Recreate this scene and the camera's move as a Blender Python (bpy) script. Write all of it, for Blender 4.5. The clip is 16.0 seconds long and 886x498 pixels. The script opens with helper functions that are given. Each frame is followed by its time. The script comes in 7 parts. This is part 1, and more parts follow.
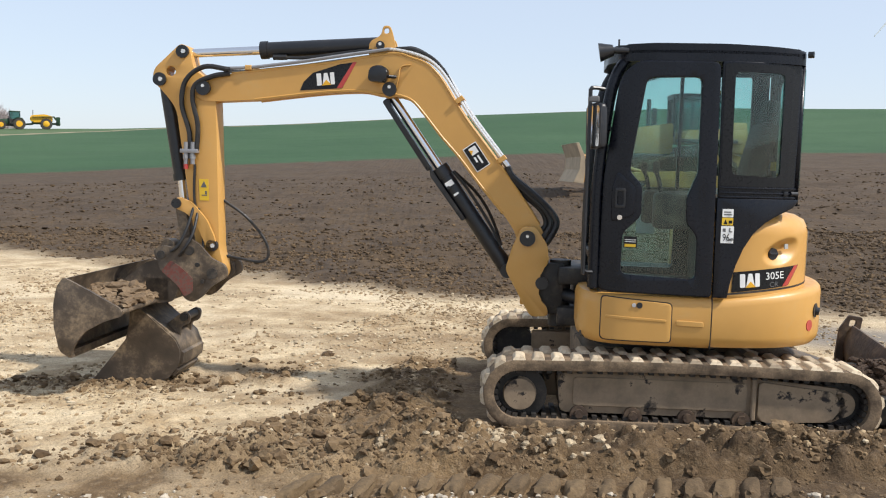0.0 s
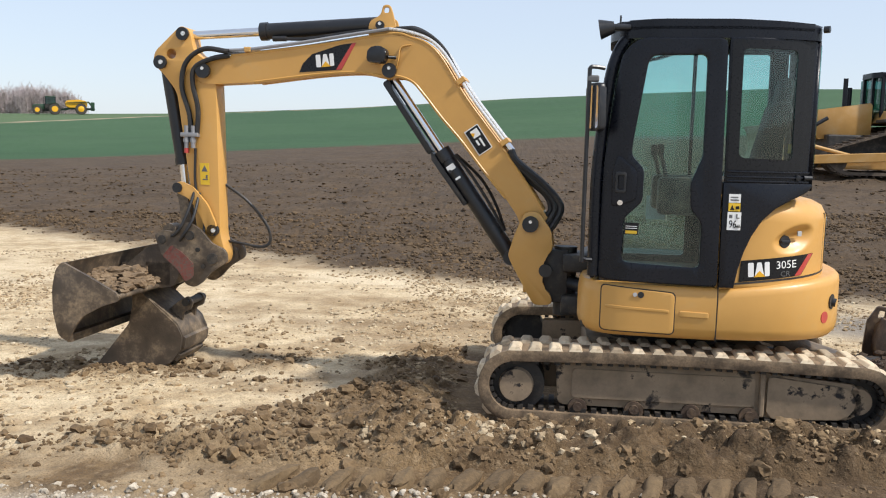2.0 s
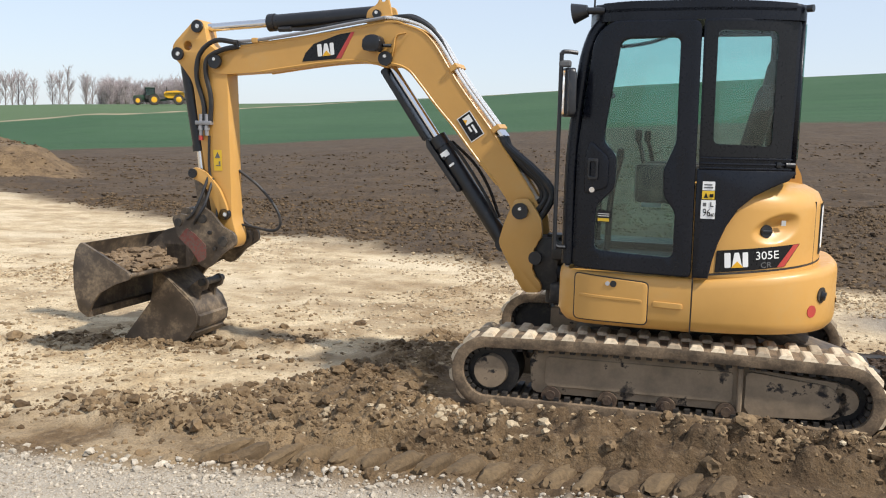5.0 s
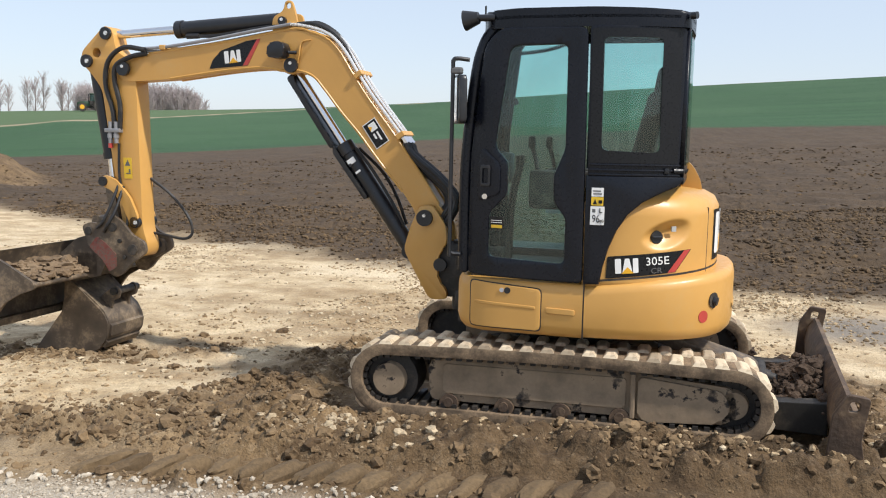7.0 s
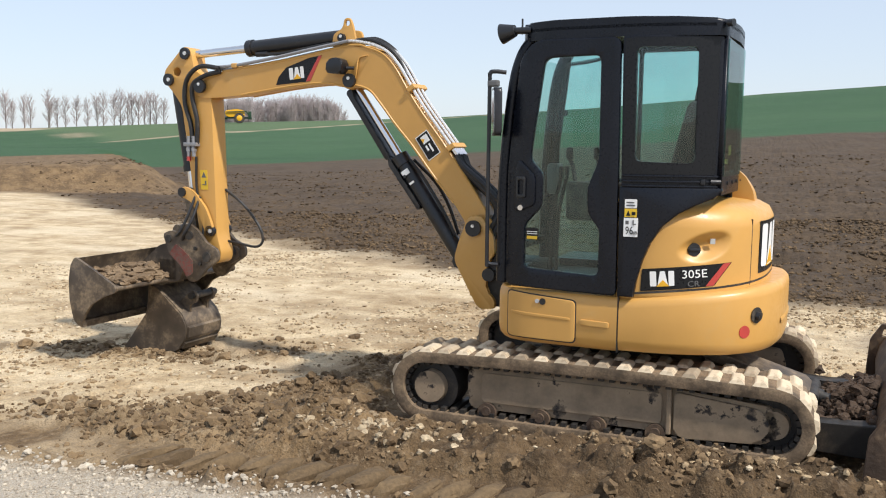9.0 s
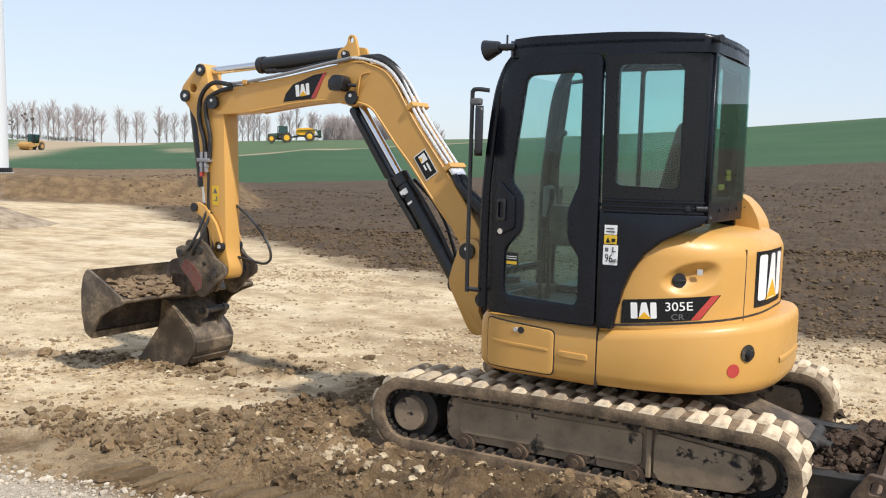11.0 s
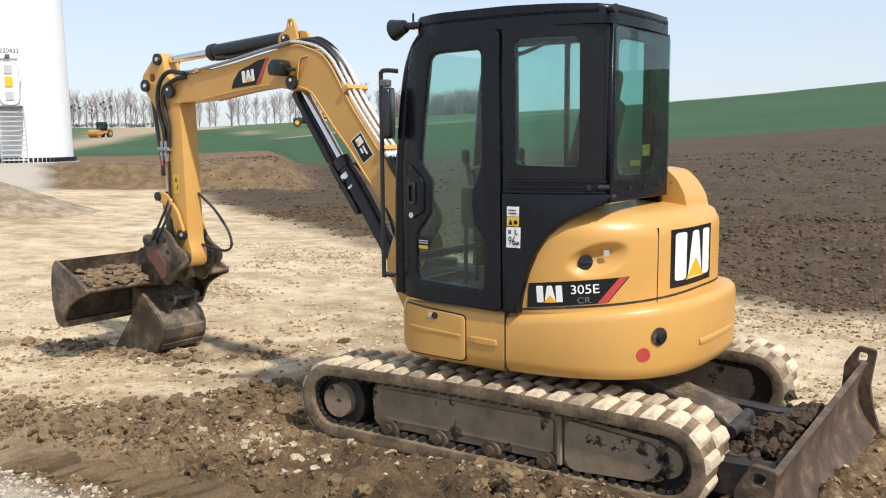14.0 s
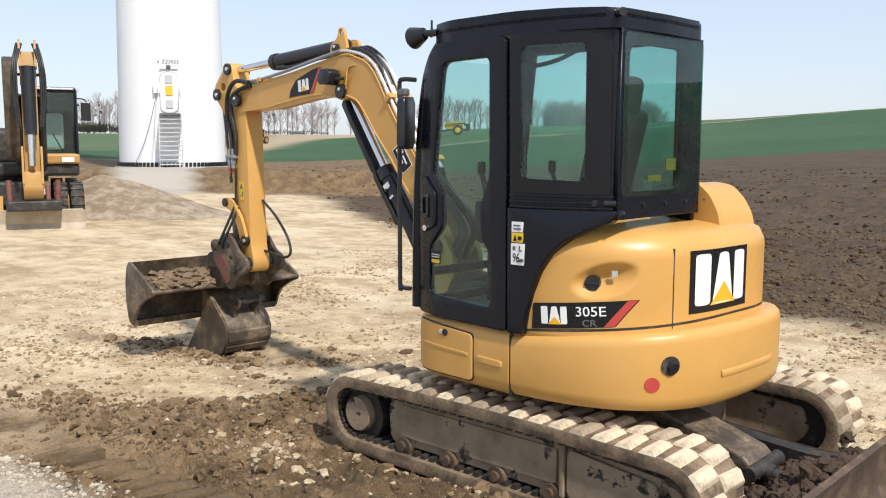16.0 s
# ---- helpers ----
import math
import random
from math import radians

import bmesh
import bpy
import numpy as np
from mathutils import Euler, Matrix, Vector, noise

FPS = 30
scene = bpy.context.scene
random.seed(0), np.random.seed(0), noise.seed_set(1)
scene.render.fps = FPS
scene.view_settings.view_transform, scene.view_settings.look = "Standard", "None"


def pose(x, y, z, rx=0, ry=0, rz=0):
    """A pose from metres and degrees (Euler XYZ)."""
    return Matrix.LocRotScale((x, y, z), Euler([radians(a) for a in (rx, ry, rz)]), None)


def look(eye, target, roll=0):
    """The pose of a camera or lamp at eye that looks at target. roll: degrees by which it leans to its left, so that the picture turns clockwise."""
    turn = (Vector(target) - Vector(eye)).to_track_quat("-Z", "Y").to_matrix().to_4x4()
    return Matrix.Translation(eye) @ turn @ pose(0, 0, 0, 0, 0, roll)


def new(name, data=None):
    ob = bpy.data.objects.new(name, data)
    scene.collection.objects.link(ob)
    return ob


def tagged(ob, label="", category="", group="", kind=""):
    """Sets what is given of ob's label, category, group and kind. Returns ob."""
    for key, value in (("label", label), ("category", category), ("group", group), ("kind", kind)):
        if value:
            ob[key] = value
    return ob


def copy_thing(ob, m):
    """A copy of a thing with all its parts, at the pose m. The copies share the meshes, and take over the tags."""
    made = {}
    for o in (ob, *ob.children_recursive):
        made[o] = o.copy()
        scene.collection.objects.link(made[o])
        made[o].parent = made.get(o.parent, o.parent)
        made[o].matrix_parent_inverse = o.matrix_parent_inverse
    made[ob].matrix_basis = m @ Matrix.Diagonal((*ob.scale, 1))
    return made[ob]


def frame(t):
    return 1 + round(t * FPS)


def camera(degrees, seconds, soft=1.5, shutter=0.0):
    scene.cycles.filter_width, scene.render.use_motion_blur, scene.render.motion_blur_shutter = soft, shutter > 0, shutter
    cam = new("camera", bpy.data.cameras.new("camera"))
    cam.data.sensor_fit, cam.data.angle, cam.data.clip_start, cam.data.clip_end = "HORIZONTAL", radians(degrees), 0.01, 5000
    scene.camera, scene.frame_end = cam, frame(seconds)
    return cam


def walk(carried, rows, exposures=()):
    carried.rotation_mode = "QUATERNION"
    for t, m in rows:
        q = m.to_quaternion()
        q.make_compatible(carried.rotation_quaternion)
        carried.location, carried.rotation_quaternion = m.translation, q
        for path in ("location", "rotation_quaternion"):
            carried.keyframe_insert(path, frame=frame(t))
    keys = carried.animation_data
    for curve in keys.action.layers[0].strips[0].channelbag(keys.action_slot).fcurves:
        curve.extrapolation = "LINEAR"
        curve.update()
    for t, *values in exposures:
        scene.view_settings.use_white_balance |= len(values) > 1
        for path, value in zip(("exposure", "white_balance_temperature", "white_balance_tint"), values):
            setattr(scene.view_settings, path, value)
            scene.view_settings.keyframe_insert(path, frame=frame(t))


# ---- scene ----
cam = camera(52.6, 16.0, soft=1.1)
METRES, EYE, TILT, LEAN, TURN = 5.08, 1.65, 3.4, -0.7, 0.0
ROWS = [
    (0.0, 0.0, 0.0, 0.0, 0.14, -8.61, -0.93),
    (0.5, 0.0197, -0.0055, 0.0013, 1.93, -8.28, -0.04),
    (1.0, 0.0353, 0.0044, -0.0023, 2.89, -9.09, 0.11),
    (1.5, 0.062, 0.0275, -0.003, 3.77, -9.46, -0.84),
    (2.0, 0.0789, 0.037, -0.0011, 3.92, -9.71, -0.57),
    (2.5, 0.1151, 0.0312, -0.0025, 4.8, -10.06, -0.01),
    (3.0, 0.1554, 0.0199, -0.0029, 6.73, -10.71, 0.08),
    (5.5, 0.2905, 0.0551, -0.0008, 12.58, -10.47, 0.08),
    (6.0, 0.3142, 0.0546, -0.0009, 11.33, -10.52, 0.81),
    (6.5, 0.3344, 0.0653, -0.0022, 9.96, -10.04, 0.52),
    (7.0, 0.3649, 0.0749, 0.0005, 11.06, -10.18, 0.2),
    (7.5, 0.3853, 0.0808, 0.003, 14.11, -10.07, 0.82),
    (8.0, 0.4271, 0.0812, 0.0046, 17.22, -9.99, 0.73),
    (8.5, 0.463, 0.0759, 0.0068, 18.75, -10.04, 1.31),
    (9.0, 0.4785, 0.0898, 0.0047, 19.59, -9.57, 1.15),
    (11.5, 0.6136, 0.1995, 0.0012, 26.64, -8.05, 0.85),
    (12.0, 0.6358, 0.2235, 0.0054, 26.69, -8.1, 1.62),
    (12.5, 0.6704, 0.242, 0.0035, 27.41, -10.3, 2.3),
    (13.0, 0.7091, 0.2597, 0.0028, 26.94, -12.58, 1.45),
    (13.5, 0.7265, 0.2656, 0.0029, 28.07, -11.78, 1.65),
    (14.0, 0.7348, 0.2767, 0.0042, 30.23, -9.74, 2.73),
    (14.5, 0.7493, 0.3134, 0.0004, 31.38, -9.65, 2.5),
    (15.0, 0.7633, 0.346, 0.0024, 33.21, -8.83, 2.61),
    (15.5, 0.8004, 0.3664, 0.0006, 37.64, -7.76, 2.6),
    (16.0, 0.8349, 0.3868, -0.0018, 39.94, -8.74, 2.59),
]
walk(cam, [(t, pose(0, 0, EYE, TILT, LEAN, TURN) @ pose(METRES * x, METRES * y, METRES * z, 90 + pitch, roll, yaw)) for t, x, y, z, yaw, pitch, roll in ROWS])

# ---- world, sun, exposure ----
SUN_DIR = Vector((0.94, -0.34, 0.0)).normalized()
SUN_EL = radians(49)
world = bpy.data.worlds.new("world")
scene.world = world
world.use_nodes = True
wn, wl = world.node_tree.nodes, world.node_tree.links
sky = wn.new("ShaderNodeTexSky")
sky.sky_type = 'NISHITA'
sky.sun_disc = False
sky.sun_elevation = SUN_EL
sky.sun_rotation = math.atan2(SUN_DIR.x, SUN_DIR.y)
sky.air_density = 1.0
sky.dust_density = 0.8
haze = wn.new("ShaderNodeMix")
haze.data_type = 'RGBA'
haze.inputs[0].default_value = 0.62
haze.inputs[7].default_value = (5.15, 5.75, 6.85, 1)
wl.new(sky.outputs[0], haze.inputs[6])
wl.new(haze.outputs[2], wn["Background"].inputs[0])
wn["Background"].inputs[1].default_value = 0.145
sun = new("sun", bpy.data.lights.new("sun", 'SUN'))
sun.data.energy = 4.5
sun.data.angle = radians(2.2)
sun.data.color = (1.0, 0.95, 0.885)
sun_from = Vector((SUN_DIR.x * math.cos(SUN_EL), SUN_DIR.y * math.cos(SUN_EL), math.sin(SUN_EL)))
sun.matrix_world = look(sun_from * 50, (0, 0, 0))
scene.view_settings.exposure = 0.04


# ---- materials ----
def mat(name):
    m = bpy.data.materials.new(name)
    m.use_nodes = True
    return m, m.node_tree.nodes, m.node_tree.links, m.node_tree.nodes["Principled BSDF"]


def tex(nodes, links, scale, detail=4.0, rough=0.6, kind="ShaderNodeTexNoise", coord="Object", stretch=None):
    co = nodes.new("ShaderNodeTexCoord")
    n = nodes.new(kind)
    n.inputs["Scale"].default_value = scale
    if "Detail" in n.inputs:
        n.inputs["Detail"].default_value = detail
    if "Roughness" in n.inputs:
        n.inputs["Roughness"].default_value = rough
    if stretch:
        mp = nodes.new("ShaderNodeMapping")
        mp.inputs["Scale"].default_value = stretch
        links.new(co.outputs[coord], mp.inputs[0])
        links.new(mp.outputs[0], n.inputs["Vector"])
    else:
        links.new(co.outputs[coord], n.inputs["Vector"])
    return n


def ramp(nodes, links, source, stops):
    r = nodes.new("ShaderNodeValToRGB")
    e = r.color_ramp.elements
    while len(e) < len(stops):
        e.new(0.5)
    for k, (p, c) in zip(e, stops):
        k.position = p
        k.color = (*c, 1) if isinstance(c, tuple) else (c, c, c, 1)
    links.new(source, r.inputs[0])
    return r


def mix(nodes, links, fac, a, b, blend='MIX'):
    n = nodes.new("ShaderNodeMix")
    n.data_type = 'RGBA'
    n.blend_type = blend
    for sock, v in ((n.inputs[0], fac), (n.inputs[6], a), (n.inputs[7], b)):
        if isinstance(v, bpy.types.NodeSocket):
            links.new(v, sock)
        elif isinstance(v, tuple):
            sock.default_value = (*v, 1)
        else:
            sock.default_value = v
    return n.outputs[2]


def bump(nodes, links, bsdf, source, strength, distance):
    b = nodes.new("ShaderNodeBump")
    b.inputs["Strength"].default_value = strength
    b.inputs["Distance"].default_value = distance
    links.new(source, b.inputs["Height"])
    links.new(b.outputs[0], bsdf.inputs["Normal"])


def simple(name, colour, rough=0.5, metal=0.0, vary=0.18, scale=6.0, bump_d=0.0, dirt=None, dirt_lo=0.5, dirt_hi=0.7, grain=60.0):
    """A paint, metal or plastic with broad and fine variation, and optional dirt."""
    m, n, l, p = mat(name)
    big = tex(n, l, scale, 5, 0.65)
    fine = tex(n, l, grain, 3, 0.6)
    lo = tuple(max(0.0, c * (1 - vary)) for c in colour)
    hi = tuple(min(1.0, c * (1 + vary * 0.6)) for c in colour)
    col = ramp(n, l, big.outputs["Fac"], [(0.3, lo), (0.7, hi)]).outputs[0]
    if dirt:
        d = ramp(n, l, big.outputs["Fac"], [(dirt_lo, 0.0), (dirt_hi, 1.0)])
        f = ramp(n, l, fine.outputs["Fac"], [(0.35, 0.25), (0.65, 1.0)])
        both = mix(n, l, 1.0, d.outputs[0], f.outputs[0], 'MULTIPLY')
        col = mix(n, l, both, col, dirt)
    l.new(col, p.inputs["Base Color"])
    rr = ramp(n, l, fine.outputs["Fac"], [(0.3, max(0.03, rough - 0.08)), (0.7, min(1.0, rough + 0.1))])
    l.new(rr.outputs[0], p.inputs["Roughness"])
    p.inputs["Metallic"].default_value = metal
    if bump_d:
        bump(n, l, p, fine.outputs["Fac"], 0.6, bump_d)
    return m


DUST = (0.42, 0.33, 0.22)
YELLOW = simple("machine_yellow", (0.60, 0.325, 0.085), 0.38, vary=0.07, scale=2.2, dirt=(0.50, 0.34, 0.15), dirt_lo=0.55, dirt_hi=0.95, grain=25)
BLACK = simple("cab_black", (0.006, 0.0075, 0.0125), 0.30, vary=0.25, scale=4, dirt=(0.011, 0.0115, 0.013), dirt_lo=0.55, dirt_hi=0.95)
BLACK.node_tree.nodes["Principled BSDF"].inputs["Specular IOR Level"].default_value = 0.30
HOSE = simple("black_rubber_hose", (0.018, 0.018, 0.019), 0.5, vary=0.3, scale=12, dirt=(0.12, 0.09, 0.06), dirt_lo=0.55, dirt_hi=0.85)
CYL = simple("black_cylinder_paint", (0.014, 0.015, 0.018), 0.35, vary=0.3, scale=8, dirt=(0.09, 0.07, 0.05), dirt_lo=0.58, dirt_hi=0.9)
CHROME = simple("chrome_rod", (0.75, 0.75, 0.76), 0.12, metal=1.0, vary=0.05)
STEEL = simple("steel_tube", (0.78, 0.77, 0.74), 0.26, metal=0.55, vary=0.1, dirt=DUST, dirt_lo=0.66, dirt_hi=0.95)
TUBEP = simple("grey_painted_tube", (0.30, 0.30, 0.31), 0.35, metal=0.3, vary=0.12, dirt=DUST, dirt_lo=0.6, dirt_hi=0.9)
RUBBER = simple("dusty_track_rubber", (0.13, 0.092, 0.058), 0.85, vary=0.4, scale=9, bump_d=0.004, dirt=(0.29, 0.205, 0.125), dirt_lo=0.38, dirt_hi=0.6, grain=90)
LUGM = simple("worn_track_lug", (0.64, 0.53, 0.375), 0.9, vary=0.15, scale=9, bump_d=0.002, dirt=(0.24, 0.165, 0.10), dirt_lo=0.55, dirt_hi=0.66, grain=60)
ln, ll = LUGM.node_tree.nodes, LUGM.node_tree.links
linfo = ln.new("ShaderNodeObjectInfo")
lp = ln["Principled BSDF"]
lsrc = lp.inputs["Base Color"].links[0].from_socket
ll.new(mix(ln, ll, ramp(ln, ll, linfo.outputs["Random"], [(0.45, 0.0), (1.0, 0.8)]).outputs[0], lsrc, (0.17, 0.125, 0.08)), lp.inputs["Base Color"])
FRAMEM = simple("muddy_track_frame", (0.29, 0.215, 0.140), 0.85, vary=0.45, scale=4.5, bump_d=0.004, dirt=(0.022, 0.019, 0.018), dirt_lo=0.57, dirt_hi=0.60, grain=18)
DARK = simple("greasy_dark_steel", (0.028, 0.025, 0.022), 0.6, vary=0.4, scale=8, dirt=(0.13, 0.10, 0.07), dirt_lo=0.5, dirt_hi=0.75)
BUCKETM = simple("worn_bucket_steel", (0.105, 0.080, 0.058), 0.55, metal=0.25, vary=0.45, scale=5, bump_d=0.003, dirt=(0.30, 0.225, 0.145), dirt_lo=0.46, dirt_hi=0.68, grain=40)
BLADEM = simple("rusty_blade_steel", (0.085, 0.055, 0.036), 0.75, vary=0.45, scale=6, bump_d=0.008, dirt=(0.22, 0.15, 0.085), dirt_lo=0.5, dirt_hi=0.72, grain=30)
REDM = simple("faded_red_paint", (0.22, 0.035, 0.025), 0.6, vary=0.35, scale=9, dirt=(0.13, 0.092, 0.07), dirt_lo=0.36, dirt_hi=0.52)
SEATM = simple("black_seat_fabric", (0.02, 0.02, 0.022), 0.85, vary=0.2, scale=20)
WHITE = simple("white_print", (0.80, 0.80, 0.78), 0.4, vary=0.04)
DECBLACK = simple("black_sticker", (0.008, 0.0085, 0.010), 0.3, vary=0.1)
DECBLACK.node_tree.nodes["Principled BSDF"].inputs["Specular IOR Level"].default_value = 0.30
DECRED = simple("red_sticker", (0.46, 0.055, 0.045), 0.35, vary=0.1)
DECYEL = simple("yellow_sticker", (0.78, 0.50, 0.03), 0.4, vary=0.08)
TRIYEL = simple("triangle_yellow", (0.80, 0.42, 0.02), 0.35, vary=0.05)
GREYP = simple("grey_print", (0.12, 0.12, 0.12), 0.5, vary=0.1)
GREYL = simple("light_grey_plastic", (0.42, 0.42, 0.40), 0.5, vary=0.1)
MIRRORM = simple("mirror_glass", (0.85, 0.86, 0.86), 0.03, metal=1.0, vary=0.02)
TOWERM = simple("white_tower_paint", (0.83, 0.84, 0.84), 0.42, vary=0.03, scale=0.5)
TOWERG = simple("pale_grey_metal", (0.50, 0.50, 0.50), 0.5, vary=0.1)
GREENM = simple("tractor_green", (0.018, 0.055, 0.025), 0.4, vary=0.2)
TYRE = simple("dusty_tyre", (0.05, 0.045, 0.04), 0.85, vary=0.35, scale=8, dirt=(0.2, 0.16, 0.11), dirt_lo=0.5, dirt_hi=0.72)
DOZY = simple("dusty_machine_yellow", (0.46, 0.25, 0.065), 0.55, vary=0.15, scale=1.5, dirt=(0.40, 0.30, 0.17), dirt_lo=0.45, dirt_hi=0.75)
DOZM = simple("dusty_track_steel", (0.085, 0.065, 0.05), 0.7, metal=0.2, vary=0.35, scale=4, dirt=(0.2, 0.15, 0.1), dirt_lo=0.45, dirt_hi=0.7)
BARK = simple("grey_bark", (0.17, 0.135, 0.115), 0.9, vary=0.3, scale=2)
# twig colour is paled to carry the haze of distance
TWIG = simple("hazed_bare_twigs", (0.45, 0.385, 0.375), 0.95, vary=0.25, scale=0.6)
BUSHM = simple("dark_hedge", (0.075, 0.07, 0.05), 0.95, vary=0.35, scale=0.7)
CLODM = simple("muddy_clods", (0.185, 0.125, 0.072), 0.95, vary=0.35, scale=3, bump_d=0.01, dirt=(0.40, 0.31, 0.20), dirt_lo=0.5, dirt_hi=0.72, grain=40)
STONEM = simple("limestone_chips", (0.50, 0.42, 0.30), 0.9, vary=0.35, scale=9, bump_d=0.003, grain=70)
SOILCLOD = simple("topsoil_clods", (0.060, 0.038, 0.024), 0.95, vary=0.35, scale=2, bump_d=0.01, dirt=(0.13, 0.09, 0.055), dirt_lo=0.58, dirt_hi=0.78)


def glass(name, tint, gloss=0.9):
    m = bpy.data.materials.new(name)
    m.use_nodes = True
    n, l = m.node_tree.nodes, m.node_tree.links
    n.remove(n["Principled BSDF"])
    tr = n.new("ShaderNodeBsdfTransparent")
    tr.inputs[0].default_value = (*tint, 1)
    gl = n.new("ShaderNodeBsdfGlossy")
    gl.inputs["Roughness"].default_value = 0.02
    fr = n.new("ShaderNodeLayerWeight")
    pw = n.new("ShaderNodeMath")
    pw.operation = 'POWER'
    pw.inputs[1].default_value = 4.0
    l.new(fr.outputs["Facing"], pw.inputs[0])
    k = n.new("ShaderNodeMath")
    k.operation = 'MULTIPLY_ADD'
    k.inputs[1].default_value = 0.6 * gloss
    k.inputs[2].default_value = 0.045
    l.new(pw.outputs[0], k.inputs[0])
    df = n.new("ShaderNodeBsdfDiffuse")
    df.inputs[0].default_value = (0.5, 0.45, 0.36, 1)
    dust = tex(n, l, 3.5, 6, 0.7)
    dr = ramp(n, l, dust.outputs["Fac"], [(0.4, 0.0), (0.8, 0.045)])
    m0 = n.new("ShaderNodeMixShader")
    l.new(dr.outputs[0], m0.inputs[0])
    l.new(tr.outputs[0], m0.inputs[1])
    l.new(df.outputs[0], m0.inputs[2])
    m1 = n.new("ShaderNodeMixShader")
    l.new(k.outputs[0], m1.inputs[0])
    l.new(m0.outputs[0], m1.inputs[1])
    l.new(gl.outputs[0], m1.inputs[2])
    l.new(m1.outputs[0], n["Material Output"].inputs[0])
    return m


GLASS = glass("tinted_cab_glass", (0.76, 0.905, 0.89))
GLASSD = glass("dark_tinted_glass", (0.22, 0.42, 0.40))


# ---- ground ----
def vnoise(x, y, cell, seed):
    """Smooth lattice noise, 0 to 1."""
    rs = np.random.RandomState(seed)
    table = rs.rand(256, 256)
    gx, gy = x / cell, y / cell
    ix, iy = np.floor(gx).astype(int), np.floor(gy).astype(int)
    fx, fy = gx - ix, gy - iy
    fx, fy = fx * fx * (3 - 2 * fx), fy * fy * (3 - 2 * fy)
    a, b = table[ix % 256, iy % 256], table[(ix + 1) % 256, iy % 256]
    c, d = table[ix % 256, (iy + 1) % 256], table[(ix + 1) % 256, (iy + 1) % 256]
    return (a * (1 - fx) + b * fx) * (1 - fy) + (c * (1 - fx) + d * fx) * fy


def fbm(x, y, cell, seed, octaves=4, gain=0.5):
    total, amp, norm = 0.0, 1.0, 0.0
    for k in range(octaves):
        total = total + amp * vnoise(x + 31.7 * k, y - 17.3 * k, cell / 2 ** k, seed + k)
        norm += amp
        amp *= gain
    return total / norm


def step(a, b, v):
    u = np.clip((v - a) / (b - a), 0, 1)
    return u * u * (3 - 2 * u)


def pad_depth(x, y):
    """How far inside the edge of the tower's earth pad a place lies."""
    front = -0.67 * (x + 24.0) + 0.742 * (y - 18.8) + 0.7
    end = -0.75 * (x + 15.0) - 0.66 * (y - 25.0)
    return np.minimum(front, 1.6 * end)


def hill(x, y):
    """The large form of the land, by bearing and distance from the works."""
    dx, dy = x - 2.0, y - 1.0
    r = np.hypot(dx, dy)
    az = np.degrees(np.arctan2(-dx, dy))
    e1 = np.interp(az, [-180, -60, -26, -15, -4, 10, 18, 27, 37, 45, 60, 90, 180], [0.6, 1.3, 1.6, 1.35, 1.05, 0.12, -0.42, -1.05, -1.5, -1.2, -0.7, -0.4, 0.6])
    e2 = np.interp(az, [-180, -60, -26, -15, -7, 0, 11, 21, 26, 36, 45, 60, 90, 180], [1.0, 3.4, 4.0, 4.02, 3.66, 3.25, 2.35, 1.7, 1.5, 1.15, 0.68, 0.7, 0.7, 1.0])
    d1, d2 = 62.0, np.interp(az, [34, 50, 70, 90], [190.0, 285.0, 285.0, 190.0])
    bow = np.interp(az, [34, 48, 70, 90], [1.0, 2.1, 2.1, 1.0])
    h1, h2 = 1.7 + d1 * np.tan(np.radians(e1)), 1.7 + d2 * np.tan(np.radians(e2))
    u = np.clip((r - 11) / (d1 - 11), 0, 1)
    z = h1 * u * (0.9 + 0.1 * u)
    v = np.clip((r - d1) / (d2 - d1), 0, 1)
    z = np.where(r > d1, h1 + (h2 - h1) * (0.55 * v + 0.45 * v * v * (3 - 2 * v)) ** bow, z)
    far = np.clip(r - d2, 0, None)
    z = np.where(r > d2, h2 + far * 0.002, z)
    # the raised pad of the tower, with its bank
    inner = pad_depth(x, y) + 1.1 * (vnoise(x, y, 2.6, 7) - 0.5) + 0.5 * (vnoise(x, y, 0.9, 8) - 0.5)
    pad = step(0.0, 2.3, inner)
    z = np.maximum(z, (0.95 - 0.020 * np.clip(inner - 2.3, 0, 12)) * pad)
    return z


